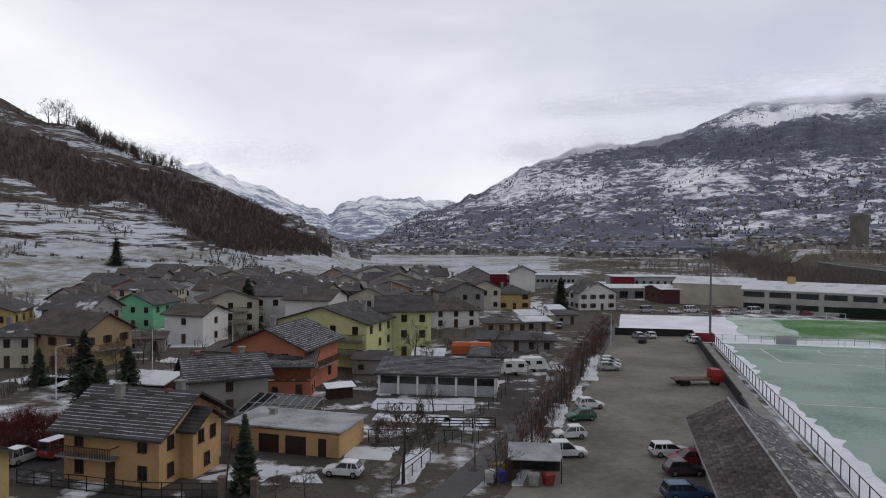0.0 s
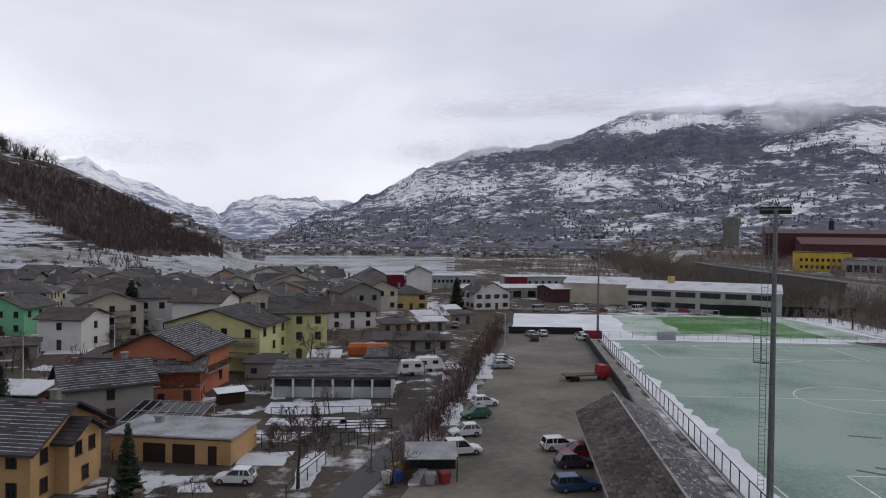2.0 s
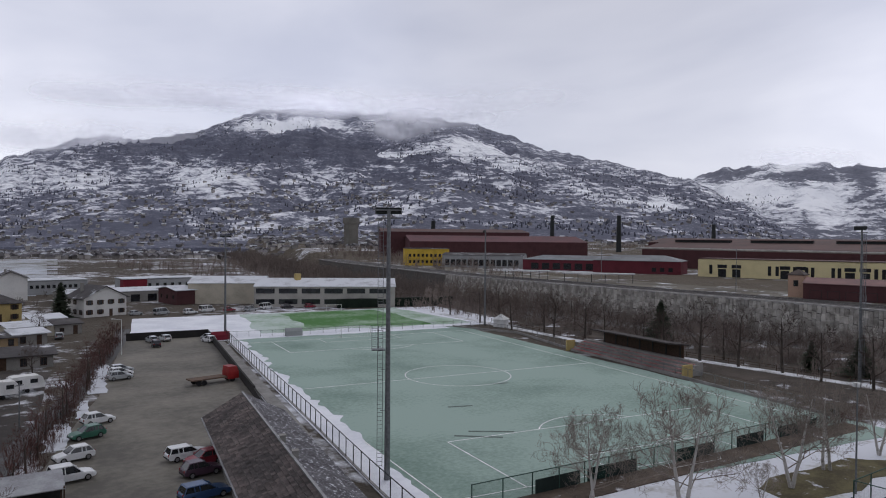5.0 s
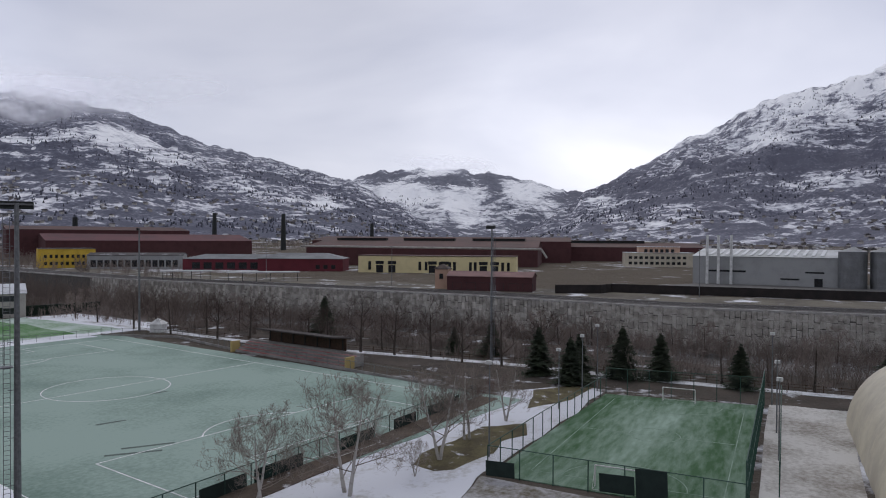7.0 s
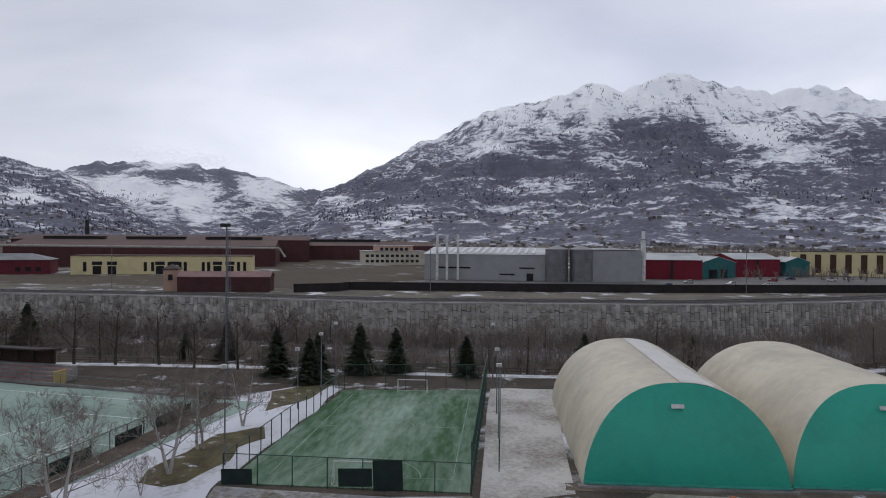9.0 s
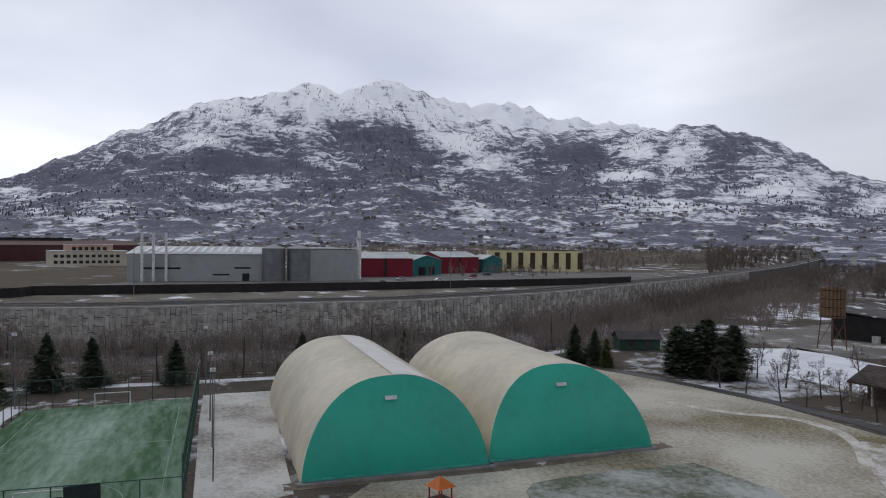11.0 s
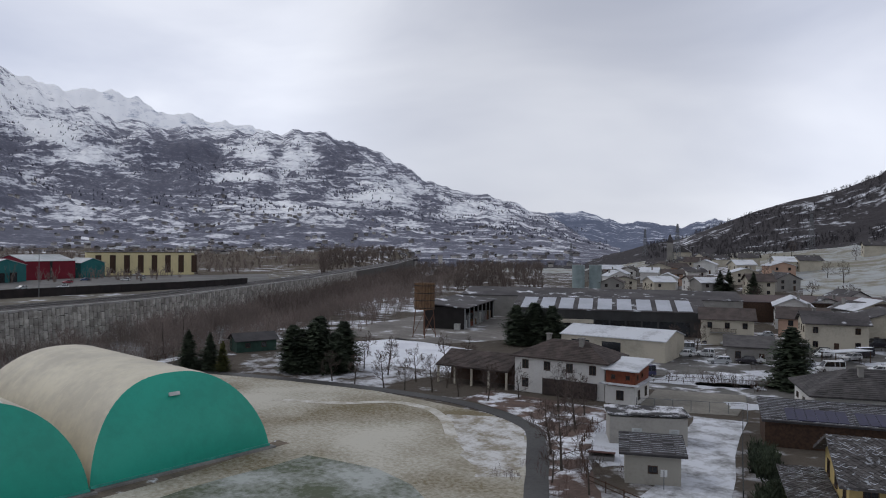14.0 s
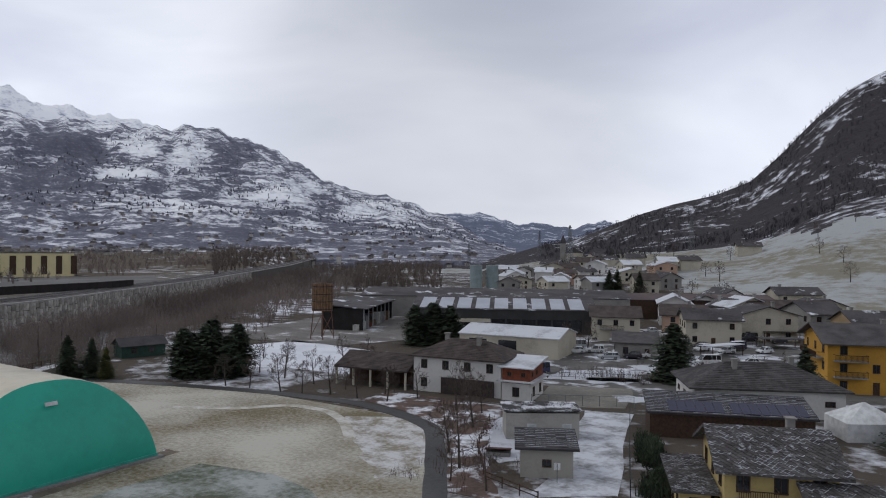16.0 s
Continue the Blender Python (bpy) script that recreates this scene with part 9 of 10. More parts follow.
while n_ < 40 and t_ < 5000:
    t_ += 1
    az, r = rt.uniform(148, 176), rt.uniform(205, 520)
    p = polar(az, r)
    if any(math.hypot(p.x - a, p.y - b) < 20 for a, b in TAKEN) or p.x > 62 and r < 330 or r > 330 and az < 151:
        continue
    if 165 < az and r > 275 or az > 160 and r > 420:
        continue
    TAKEN.append((p.x, p.y))
    wl_, nm_ = LOOKS[n_ % 6]
    far_house(p.x, p.y, rt.choice((180, 90)) + rt.uniform(10, 50), rt.uniform(10, 16), rt.uniform(9, 12), rt.uniform(5.0, 7.0), wl_, rt.choice((ROOF_FAR, ROOF_BROWN, ROOF_WHITE)), rt.uniform(1.8, 2.8), rt.choice("xy"), nm_ + " plastered village house with a dark roof")
    n_ += 1


def far_town(name, seed, az0, az1, r0, r1, count, label, zfun):
    """Tiny gabled houses, too far off to be told apart one by one."""
    rnd = random.Random(seed)
    walls, roofs = Shape(), Shape()
    for _ in range(count):
        az, r = rnd.uniform(az0, az1), r0 + (r1 - r0) * rnd.random() ** 1.4
        p = polar(az, r)
        z = zfun(p.x, p.y, az, r)
        w, d, h = rnd.uniform(2.2, 4.4), rnd.uniform(1.9, 3.0), rnd.uniform(2.6, 4.4)
        a = rnd.uniform(0, math.pi)
        ca, sa = math.cos(a), math.sin(a)

        def q(u, v, t):
            return (p.x + u * ca - v * sa, p.y + u * sa + v * ca, z + t)

        walls.loft([[q(-w, -d, -6), q(w, -d, -6), q(w, d, -6), q(-w, d, -6)], [q(-w, -d, h), q(w, -d, h), q(w, d, h), q(-w, d, h)]])
        roofs.loft([[q(-w - 1, -d - 1, h - 0.5), q(-w - 1, d + 1, h - 0.5), q(-w - 1, 0, h + 1.6)], [q(w + 1, -d - 1, h - 0.5), q(w + 1, d + 1, h - 0.5), q(w + 1, 0, h + 1.6)]])
    t = solid(name, walls, mat("far_walls", (0.46, 0.44, 0.41), (0.26, 0.24, 0.23), 0.004, 0.9, island=0.6), label, "village", "stuff")
    part("roofs", roofs, mat("far_roofs", (0.13, 0.12, 0.125), (0.08, 0.075, 0.08), 0.01, 0.9, island=0.5, snow=0.35, snow_scale=0.03, snow_col=(0.5, 0.52, 0.55)), t)
    return t


def on_terrain(x, y, az, r):
    best = height(x, y)
    for o in MOUNTS:
        if o[0] < az < o[1] and o[2] < r < o[3]:
            best = max(best, o[4](x, y, az, r))
    return best


far_town("distant_town", 61, -9, 34, 800, 1900, 1300, "distant town spreading over the valley floor", on_terrain)
far_town("distant_town", 62, 20, 66, 950, 2000, 700, "distant villages on the lower mountain slopes", on_terrain)
far_town("distant_town", 63, 66, 150, 800, 1700, 700, "distant villages on the lower mountain slopes", on_terrain)
far_town("hill_village", 64, -12.5, -6, 620, 1100, 90, "hamlet at the foot of the hill", on_terrain)
for az, r, rz, w_, nm_ in ((158.6, 520, 20, 22, "long cream farmhouse"), (160.2, 500, 35, 12, "cream house"), (162.4, 470, 10, 11, "cream chalet"), (166.2, 430, 40, 12, "cream house"), (159.4, 545, 60, 12, "cream house"), (170.5, 480, 20, 14, "cream farmhouse")):
    p = polar(az, r)
    far_house(p.x, p.y, rz, w_, 10, 5.5, CREAM, ROOF_FAR, 2.4, "x", nm_ + " with a dark roof on the snowy slope")


def far_woods(name, seed, az0, az1, r0, r1, count, label, dens=0.0):
    """Conifer woods on the mountain sides: many small ragged cones."""
    rnd = random.Random(seed)
    s = Shape()
    k = 0
    tries = 0
    while k < count and tries < count * 6:
        tries += 1
        az, r = rnd.uniform(az0, az1), r0 + (r1 - r0) * rnd.random()
        p = polar(az, r)
        if noise.noise((p.x * 0.004, p.y * 0.004, seed)) + 0.5 * noise.noise((p.x * 0.012, p.y * 0.012, seed)) < dens:
            continue
        z = on_terrain(p.x, p.y, az, r)
        h, w = rnd.uniform(3, 6) * (1 + r / 6000), rnd.uniform(1.6, 3.2)
        a0 = rnd.uniform(0, 3)
        ring = [(p.x + w * math.cos(a0 + j * 1.571) * rnd.uniform(0.7, 1.2), p.y + w * math.sin(a0 + j * 1.571) * rnd.uniform(0.7, 1.2), z - 1) for j in range(4)]
        i = len(s.v)
        s.v += ring + [(p.x, p.y, z + h)]
        s.f += [(i + j, i + (j + 1) % 4, i + 4) for j in range(4)]
        k += 1
    # conifer colour is greyed and blued to carry the slopes' painted haze
    return solid(name, s, mat("hazed_far_conifers", (0.090, 0.094, 0.120), (0.066, 0.070, 0.092), 0.01, 0.95, island=0.5), label, "woods", "stuff")


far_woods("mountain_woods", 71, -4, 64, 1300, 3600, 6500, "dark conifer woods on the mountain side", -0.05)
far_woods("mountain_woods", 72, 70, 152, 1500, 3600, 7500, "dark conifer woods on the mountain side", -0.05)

# ---- yards between the houses ----
YARD_SNOW = mat("yard_snow", (0.56, 0.58, 0.62), (0.27, 0.26, 0.26), 0.5, 0.8, 0.4, lo=0.2, hi=0.45)


def snow_patch(pts, z=0.075, jit=0.6, seed=0.0, label="patch of melting snow in a yard"):
    s = Shape()
    out = []
    for (x0, y0), (x1, y1) in zip(pts, pts[1:] + pts[:1]):
        n = max(2, int(math.hypot(x1 - x0, y1 - y0) / 1.1))
        for j in range(n):
            x, y = x0 + (x1 - x0) * j / n, y0 + (y1 - y0) * j / n
            out.append((x + jit * fbm(x * 0.5, y * 0.5, seed, 3), y + jit * fbm(x * 0.5, y * 0.5, seed + 9, 3), z))
    s.slab(out, 0.06)
    return solid("snow_patch", s, YARD_SNOW, label, "snow", "structure")


def quad_patch(x, y, w, d, rz, **k):
    ca, sa = math.cos(radians(rz)), math.sin(radians(rz))
    return snow_patch([(x + u * w * ca - v * d * sa, y + u * w * sa + v * d * ca) for u, v in ((-0.5, -0.5), (0.5, -0.5), (0.5, 0.5), (-0.5, 0.5))], **k)


snow_patch([(-9.5, 95), (-2, 94), (4.5, 95.5), (4.5, 102), (-4, 101), (-9.5, 101.5)], seed=1.0)
snow_patch([(-8.8, 89.5), (-3.0, 88), (1.5, 89), (0.5, 92.2), (-8.5, 92.8)], seed=2.0)
snow_patch([(0.0, 87.2), (5.5, 87), (6.0, 90.5), (0.5, 91)], seed=3.0)
snow_patch([(-10.3, 74.2), (-5.2, 73.4), (-4.6, 78.3), (-10, 78.2)], seed=4.0)
snow_patch([(-4.3, 66.5), (-2.4, 66.8), (-1.2, 77.5), (-3.6, 77.0)], seed=5.0)
snow_patch([(-23.2, 67.2), (-17.2, 66.6), (-14.8, 71.4), (-20.8, 71.8)], seed=6.0, jit=1.2)
snow_patch([(-14.2, 66.9), (-11.2, 66.8), (-11.6, 69), (-14, 69.4)], seed=7.0, jit=0.9)
snow_patch([(-9.2, 103), (-7.4, 103), (-6.5, 118), (-10.5, 118)], seed=8.0)
snow_patch([(12.7, 87), (15.2, 86.6), (17.6, 98.8), (15.9, 99.4)], seed=9.0, label="snow left along the car park's edge")
snow_patch([(23.0, 115.2), (25.4, 115), (31.2, 139.8), (29.4, 140.6)], seed=10.0, label="snow left along the car park's edge")
snow_patch([(18.8, 101), (20.2, 100.6), (22.2, 110.5), (21.0, 111)], seed=11.0, label="snow left along the car park's edge")
snow_patch([(6.6, 66.2), (8.0, 66.0), (11.2, 79), (10.3, 79.4)], seed=12.0, label="snow left beside the lane")
rp = random.Random(212)
for k in range(46):
    az, r = rp.uniform(-32, 8), rp.uniform(112, 300)
    p = polar(az, r)
    if p.x > 12 + 0.2 * (p.y - 100):
        continue
    quad_patch(p.x, p.y, rp.uniform(4, 13), rp.uniform(2.5, 7), rp.uniform(-30, 30), seed=k * 1.7, jit=1.2)
for k in range(26):
    az, r = rp.uniform(152, 176), rp.uniform(105, 300)
    p = polar(az, r)
    quad_patch(p.x, p.y, rp.uniform(4, 12), rp.uniform(2.5, 6), rp.uniform(20, 80), seed=50 + k * 1.7, jit=1.2)
snow_patch([(53.8, -117.2), (38.5, -123.6), (41.5, -136), (55, -128)], seed=30.0, jit=1.0)
snow_patch([(46.5, -86), (40.8, -73), (36.5, -68.5), (34.5, -72), (38.8, -88), (43, -95)], seed=31.0, jit=0.9, label="snow round the small outbuildings")
area("gravel_yard", [(46, -96), (33.8, -102.5), (37.4, -117.5), (50.2, -112.4)], 0.065, mat("pale_yard_gravel", (0.25, 0.235, 0.20), (0.16, 0.15, 0.13), 0.15, 0.9, 0.4, fine=1.4), "pale gravel yard before the farmhouse", sub=3)

# ragged snow along the inner side of the long fence
s = Shape()
fl_ = []
for (x0, y0), (x1, y1) in zip(FL, FL[1:]):
    n = int(math.hypot(x1 - x0, y1 - y0) / 1.2)
    fl_ += [(x0 + (x1 - x0) * j / n, y0 + (y1 - y0) * j / n) for j in range(n)]
s.slab([(x + 0.2, y, 0.2) for x, y in fl_] + [(x + 3.1 + 1.9 * fbm(y * 0.22, 5.0, 1.0, 4, 0.6) + 1.0 * noise.noise((y * 0.06, 4, 2)), y, 0.2) for x, y in reversed(fl_)], 0.1)
solid("snow_bank", s, SNOW, "ragged bank of snow inside the pitch fence", "snow", "structure")
# footprints and dark specks on the frosted turf
s = Shape()
for k in range(260):
    u, v = rp.uniform(-30, 30), rp.gauss(-20, 18)
    if abs(v) > 50:
        continue
    q = PITCH @ Vector((u, v, 0.126))
    a, b = rp.uniform(0.08, 0.3), rp.uniform(0, 3)
    s.poly([(q.x + a * math.cos(b + j * 1.257) * rp.uniform(0.6, 1.3), q.y + a * math.sin(b + j * 1.257) * rp.uniform(0.5, 1.2), q.z) for j in range(5)])
ob = part("footprint", s, MATS["wet_turf"], pitch, "dark scattered footprints")
ob["kind"] = "stuff"

# the bare tree with the wide crown, and dark railings in the gardens
WIDE = tree_meshes(94, 7.4, 2.2, 0.8, 0.026, 5, tw=TWIG)
tree("garden_tree", WIDE, -3.6, 66.6, 20, 1.0, "spreading bare tree with a broad grey crown", "tree")
fence([(-10.6, 80.2), (-1.6, 79.9), (4.2, 79.6)], 1.5, 2.2, 0.05, DARKMETAL, NET_G, "low fence hung with green netting")
fence([(-1.8, 86.2), (6.6, 86.2)], 1.3, 2.8, 0.08, DARKMETAL, None, "dark fence of four long rails", rails=(1.0, 0.72, 0.45, 0.18))
fence([(-8.6, 94), (5.2, 93.6)], 1.1, 2.3, 0.05, DARKMETAL, NET, "low dark garden fence")
fence([(-40, 66), (-26.8, 62.6), (-19.6, 62.6)], 1.4, 2.0, 0.06, DARKMETAL, NET, "dark iron garden railing", rails=(1.0, 0.55, 0.1))
fence([(-19.4, 63), (-22.4, 74), (-23.2, 78)], 1.2, 2.0, 0.06, WOOD, NET, "dark garden fence beside the ochre house", rails=(1.0, 0.3))
fence([(5.0, 66), (9.0, 78), (13.8, 92), (18.6, 106)], 1.2, 2.4, 0.05, DARKMETAL, NET, "dark wire fence along the lane")
fence([(-4.5, 64), (0.5, 78), (5.6, 93), (9.4, 104)], 1.3, 2.4, 0.05, DARKMETAL, NET, "dark wire fence between yard and lane")
for x, y in ((-19.6, 62.6), (-16.6, 62.2)):
    s = Shape()
    s.box(-0.28, -0.28, 0, 0.28, 0.28, 1.9)
    s.box(-0.36, -0.36, 1.9, 0.36, 0.36, 2.02)
    solid("gatepost", s, mat("brown_stone_post", (0.17, 0.12, 0.10), None, 1, 0.9, 0.4), "brown stone gatepost with a flat cap", "gatepost", m=pose(x, y, 0.0), group="gateposts")


def street_lamp(x, y, h, rz):
    top = thing("street_lamp", pose(x, y, 0.0, 0, 0, rz), "white street lamp with a short arm", "street lamp", "street lamps")
    s = Shape()
    s.cyl(0, 0, 0, h, 0.09, 0.05, 8)
    part("pole", s, PLASTIC, top)
    s = Shape()
    s.beam((0, 0, h), (1.4, 0, h + 0.25), 0.07)
    part("arm", s, PLASTIC, top)
    s = Shape()
    s.loft([[(1.2, -0.1, h + 0.2), (1.2, 0.1, h + 0.2), (1.2, 0.1, h + 0.3), (1.2, -0.1, h + 0.3)], [(1.9, -0.16, h + 0.24), (1.9, 0.16, h + 0.24), (1.9, 0.1, h + 0.36), (1.9, -0.1, h + 0.36)]])
    part("lamp_head", s, PLASTIC, top, "flat lamp head")


street_lamp(-54.8, 99.7, 7.4, 10)
street_lamp(-48.5, 117.6, 7.4, 10)
street_lamp(-43.5, 146, 7.2, 200)
street_lamp(36.0, 150, 7.0, 180)
for x, y in ((3.4, 70.9), (12, 98)):
    s = Shape()
    s.cyl(0, 0, 0, 6.0, 0.09, 0.06, 8)
    s.box(-0.5, -0.03, 5.6, 0.5, 0.03, 5.72)
    solid("utility_pole", s, METAL, "grey utility pole with a short crossbar", "pole", m=pose(x, y, 0, 0, 0, 20), group="utility poles")
# glazed frames leaning behind the garage
gh = thing("glass_frames", pose(-20.2, 88.4, 0.0, 0, 0, -15), "lean-to of old glazed frames behind the garage", "greenhouse")
s = Shape()
for k in range(9):
    s.beam((-4.6 + k * 1.15, -3.0, 1.6), (-4.6 + k * 1.15, 2.6, 2.9), 0.09)
for v in (-3.0, -0.2, 2.6):
    s.beam((-4.6, v, 1.6 + (v + 3) / 5.6 * 1.3), (4.6, v, 1.6 + (v + 3) / 5.6 * 1.3), 0.09)
for u in (-4.6, 4.6):
    for v, z in ((-3, 1.6), (2.6, 2.9)):
        s.beam((u, v, 0), (u, v, z), 0.1)
part("frame", s, mat("weathered_frame", (0.36, 0.36, 0.35), (0.2, 0.2, 0.19), 1, 0.6), gh, "pale weathered bars")
for k in range(8):
    s = Shape()
    u = -4.55 + k * 1.15
    s.slab([(u, -2.95, 1.58), (u + 1.05, -2.95, 1.58), (u + 1.05, 2.55, 2.86), (u, 2.55, 2.86)], 0.02)
    part("pane", s, GLASS, gh)
# a white sheet roof over a woodpile
wp = thing("woodpile", pose(-14.8, 101.6, 0.0, 0, 0, 25), "stacked firewood under a snow-covered sheet", "woodpile")
s = Shape()
rl_ = random.Random(8)
for i in range(14):
    for j in range(6):
        s.beam((-1.8 + i * 0.27, -0.6, 0.14 + j * 0.26), (-1.8 + i * 0.27 + rl_.uniform(-0.03, 0.03), 0.6, 0.14 + j * 0.26), 0.25, k=6)
ob = part("log", s, WOOD, wp)
ob["kind"] = "stuff"
s = Shape()
s.slab([(-2.2, -1.1, 1.75), (2.2, -1.1, 1.75), (2.2, 1.1, 2.15), (-2.2, 1.1, 2.15)], 0.06)
part("cover", s, SNOW, wp, "snow-covered sheet")
# satellite dishes and roof windows of the ochre house
sd = Shape()
sd.loft([[(r * math.cos(2 * math.pi * j / 14), -0.25 * (1 - r * r / 0.2), r * math.sin(2 * math.pi * j / 14)) for j in range(14)] for r in (0.05, 0.2, 0.34, 0.42)])
for x, y, z in ((-27.2, 70.0, 7.9), (-62.8, 126.0, 8.6)):
    solid("satellite_dish", sd, mat("dish_red", (0.16, 0.05, 0.045), None, 1, 0.5), "dark red satellite dish on the roof", "satellite dish", m=pose(x, y, z, 0, 0, 15), group="satellite dishes")

# low walls, shrubs and trees among the village houses
spots = []
for k in range(520):
    az, r = rp.uniform(-33, 9), rp.uniform(108, 310)
    p = polar(az, r)
    if p.x > 10 + 0.2 * (p.y - 100) or any(math.hypot(p.x - a, p.y - b) < 8.5 for a, b in TAKEN):
        continue
    spots.append((p.x, p.y))
thicket("village_shrubs", spots, TWIG, "bare shrubs in the village gardens", 121, 1.0, 3.2, 9, 0.05)
n_ = 0
for k in range(400):
    az, r = rp.uniform(-33, 9), rp.uniform(112, 320)
    p = polar(az, r)
    if n_ >= 28 or p.x > 10 + 0.2 * (p.y - 100) or any(math.hypot(p.x - a, p.y - b) < 9 for a, b in TAKEN):
        continue
    n_ += 1
    tree("garden_tree", BARE_S[n_ % 3], p.x, p.y, rp.uniform(0, 360), rp.uniform(0.7, 1.3), "bare garden tree with grey twigs", "tree", "garden trees")
for x, y, sc in ((95.0, -79.9, 0.85), (90.3, -80.9, 0.8), (83.8, -81.6, 1.0), (80.4, -82.9, 0.8), (76.1, -84.9, 1.0), (70.8, -85.2, 0.8), (65.6, -86.0, 0.9), (39.4, -64.6, 1.2), (54.0, -87.5, 1.1)):
    tree("path_tree", BARE_S[int(x) % 3], x, y, rp.uniform(0, 360), sc, "bare dark tree in the row along the path", "tree", "trees along the path")
wc = thing("wood_cover", pose(38.3, -71.3, 0.05, 0, 0, 25), "low brown boarded cover over a shaft", "cover")
s = Shape()
s.slab([(-1.5, -1.0, 0.55), (1.5, -1.0, 0.55), (1.5, 1.0, 0.95), (-1.5, 1.0, 0.95)], 0.08)
part("lid", s, mat("brown_lid_boards", (0.115, 0.055, 0.045), (0.07, 0.035, 0.03), 1.5, 0.8, 0.3), wc, "reddish-brown boards")
s = Shape()
s.box(-1.4, -0.9, 0, 1.4, 0.9, 0.45)
part("kerb", s, CONCRETE, wc)
sg = thing("sign_post", pose(28.8, -66.2, 0.05, 0, 0, -150), "small white and blue sign on a thin post", "sign")
s = Shape()
s.cyl(0, 0, 0, 1.9, 0.04, 0.04, 8)
part("post", s, METAL, sg)
s = Shape()
s.box(-0.32, 0.03, 1.25, 0.32, 0.06, 1.95)
pl = part("plate", s, PLASTIC, sg, "white sign plate")
s = Shape()
s.loft([[(0.20 * math.cos(2 * math.pi * j / 16), yy, 1.62 + 0.20 * math.sin(2 * math.pi * j / 16)) for j in range(16)] for yy in (0.06, 0.068)])
part("disc", s, mat("sign_blue", (0.02, 0.09, 0.32), None, 1, 0.5), pl, "blue disc")
# garages and sheds in the back yards
for x, y, rz, w, d in ((-38, 128, -12, 9, 5), (-42, 101, -10, 7, 5), (-12, 121, -6, 6, 4.5), (-33, 148, 10, 10, 5), (33, 190, 8, 6, 4), (25, 190, 10, 10, 6), (-60, 142, 15, 8, 5), (31, 205, 10, 8, 5), (-2, 205, 8, 12, 6)):
    house("shed", x, y, rz, w, d, 2.4, rp.choice((GREY, TAN, WOOD, CREAM)), rp.choice((ROOF_FAR, ROOF_WHITE, ROOF_BROWN)), "low shed in a back yard", kind="mono", rise=0.8, over=0.4, wins=(2, 1), chimneys=0, sides=False, wsize=(0.8, 0.7), category="shed")
for x, y, rz, c in ((-37.5, 108, 95, CS), (-35.5, 121, 80, CW), (-33, 136, 90, CK), (-8.5, 152, 10, CW), (26, 186, 15, CB), (30, 180.5, 80, CS), (-45, 132, 20, CR), (33, 196, 70, CW)):
    car(x, y, rz, c, "car parked between the village houses", "hatch", z=0.05, snow=rp.random() < 0.4)

# ---- the village to the south ----
for x, y, rz, c, k in ((73.2, -163, 40, CW, "van"), (57, -121, 60, (0.03, 0.03, 0.09), "van"), (38.4, -171, 60, CW, "suv"), (32.8, -170, 60, CW, "estate"), (61, -150, 30, CW, "hatch"), (64, -157, 30, CS, "van"), (48, -150, 20, CK, "hatch"), (52, -146, 30, CS, "estate")):
    car(x, y, rz, c, "car parked in a village yard", k, z=0.06, snow=c == CS)


def carport(x, y, rz, w, d, roof, label):
    top = thing("carport", pose(x, y, 0.0, 0, 0, rz), label, "carport", "carports")
    s = Shape()
    s.slab([(-w / 2, -d / 2, 2.5), (w / 2, -d / 2, 2.5), (w / 2, d / 2, 2.7), (-w / 2, d / 2, 2.7)], 0.16)
    part("roof", s, roof, top)
    for sx in (-1, 1):
        for sy in (-1, 1):
            s = Shape()
            s.beam((sx * (w / 2 - 0.3), sy * (d / 2 - 0.3), 0), (sx * (w / 2 - 0.3), sy * (d / 2 - 0.3), 2.45), 0.14)
            part("leg", s, WOOD, top)


carport(46, -210, 30, 12, 6, ROOF_FAR, "dark flat-roofed carport on posts")
carport(38.5, -187, 30, 11, 5, ROOF_WHITE, "carport with a snow-covered roof")
carport(26, -203, 20, 9, 6, ROOF_BROWN, "brown carport on four posts")
carport(33, -166, 60, 10, 4, ROOF_WHITE, "low carport with a snowy roof")
fence([(46.5, -97), (33.0, -104.0), (31.4, -99)], 1.6, 2.6, 0.05, METAL, NET, "mesh fence round the gravel yard")
fence([(58, -116), (37.5, -125.5)], 1.2, 2.6, 0.05, WOOD, NET, "low wooden garden fence with netting", rails=(1.0, 0.4))
thicket("yard_shrubs", [(44 + rp.uniform(-8, 10), -124 + rp.uniform(-4, 3)) for _ in range(40)] + [(rp.uniform(14, 60), rp.uniform(-215, -140)) for _ in range(70)], TWIG, "bare shrubs in the yards", 131, 0.8, 2.4, 9, 0.03)
for k in range(16):
    az, r = rp.uniform(153, 170), rp.uniform(150, 330)
    p = polar(az, r)
    tree("garden_tree", BARE_S[k % 3], p.x, p.y, rp.uniform(0, 360), rp.uniform(0.8, 1.3), "bare garden tree with dark twigs", "tree", "garden trees")
for k in range(12):
    az, r = rp.uniform(163, 182), rp.uniform(330, 560)
    p = polar(az, r)
    tree("field_tree", BARE[k % 3], p.x, p.y, rp.uniform(0, 360), rp.uniform(0.6, 0.95), "lone bare tree on the snowy field", "tree", "trees on the field")
for az, r in ((160.4, 330), (161.0, 336), (162.7, 318)):
    p = polar(az, r)
    tree("conifer", CON[int(r) % 3], p.x, p.y, r, 1.15, "dark fir on the field's edge", "fir tree", "firs on the field's edge")
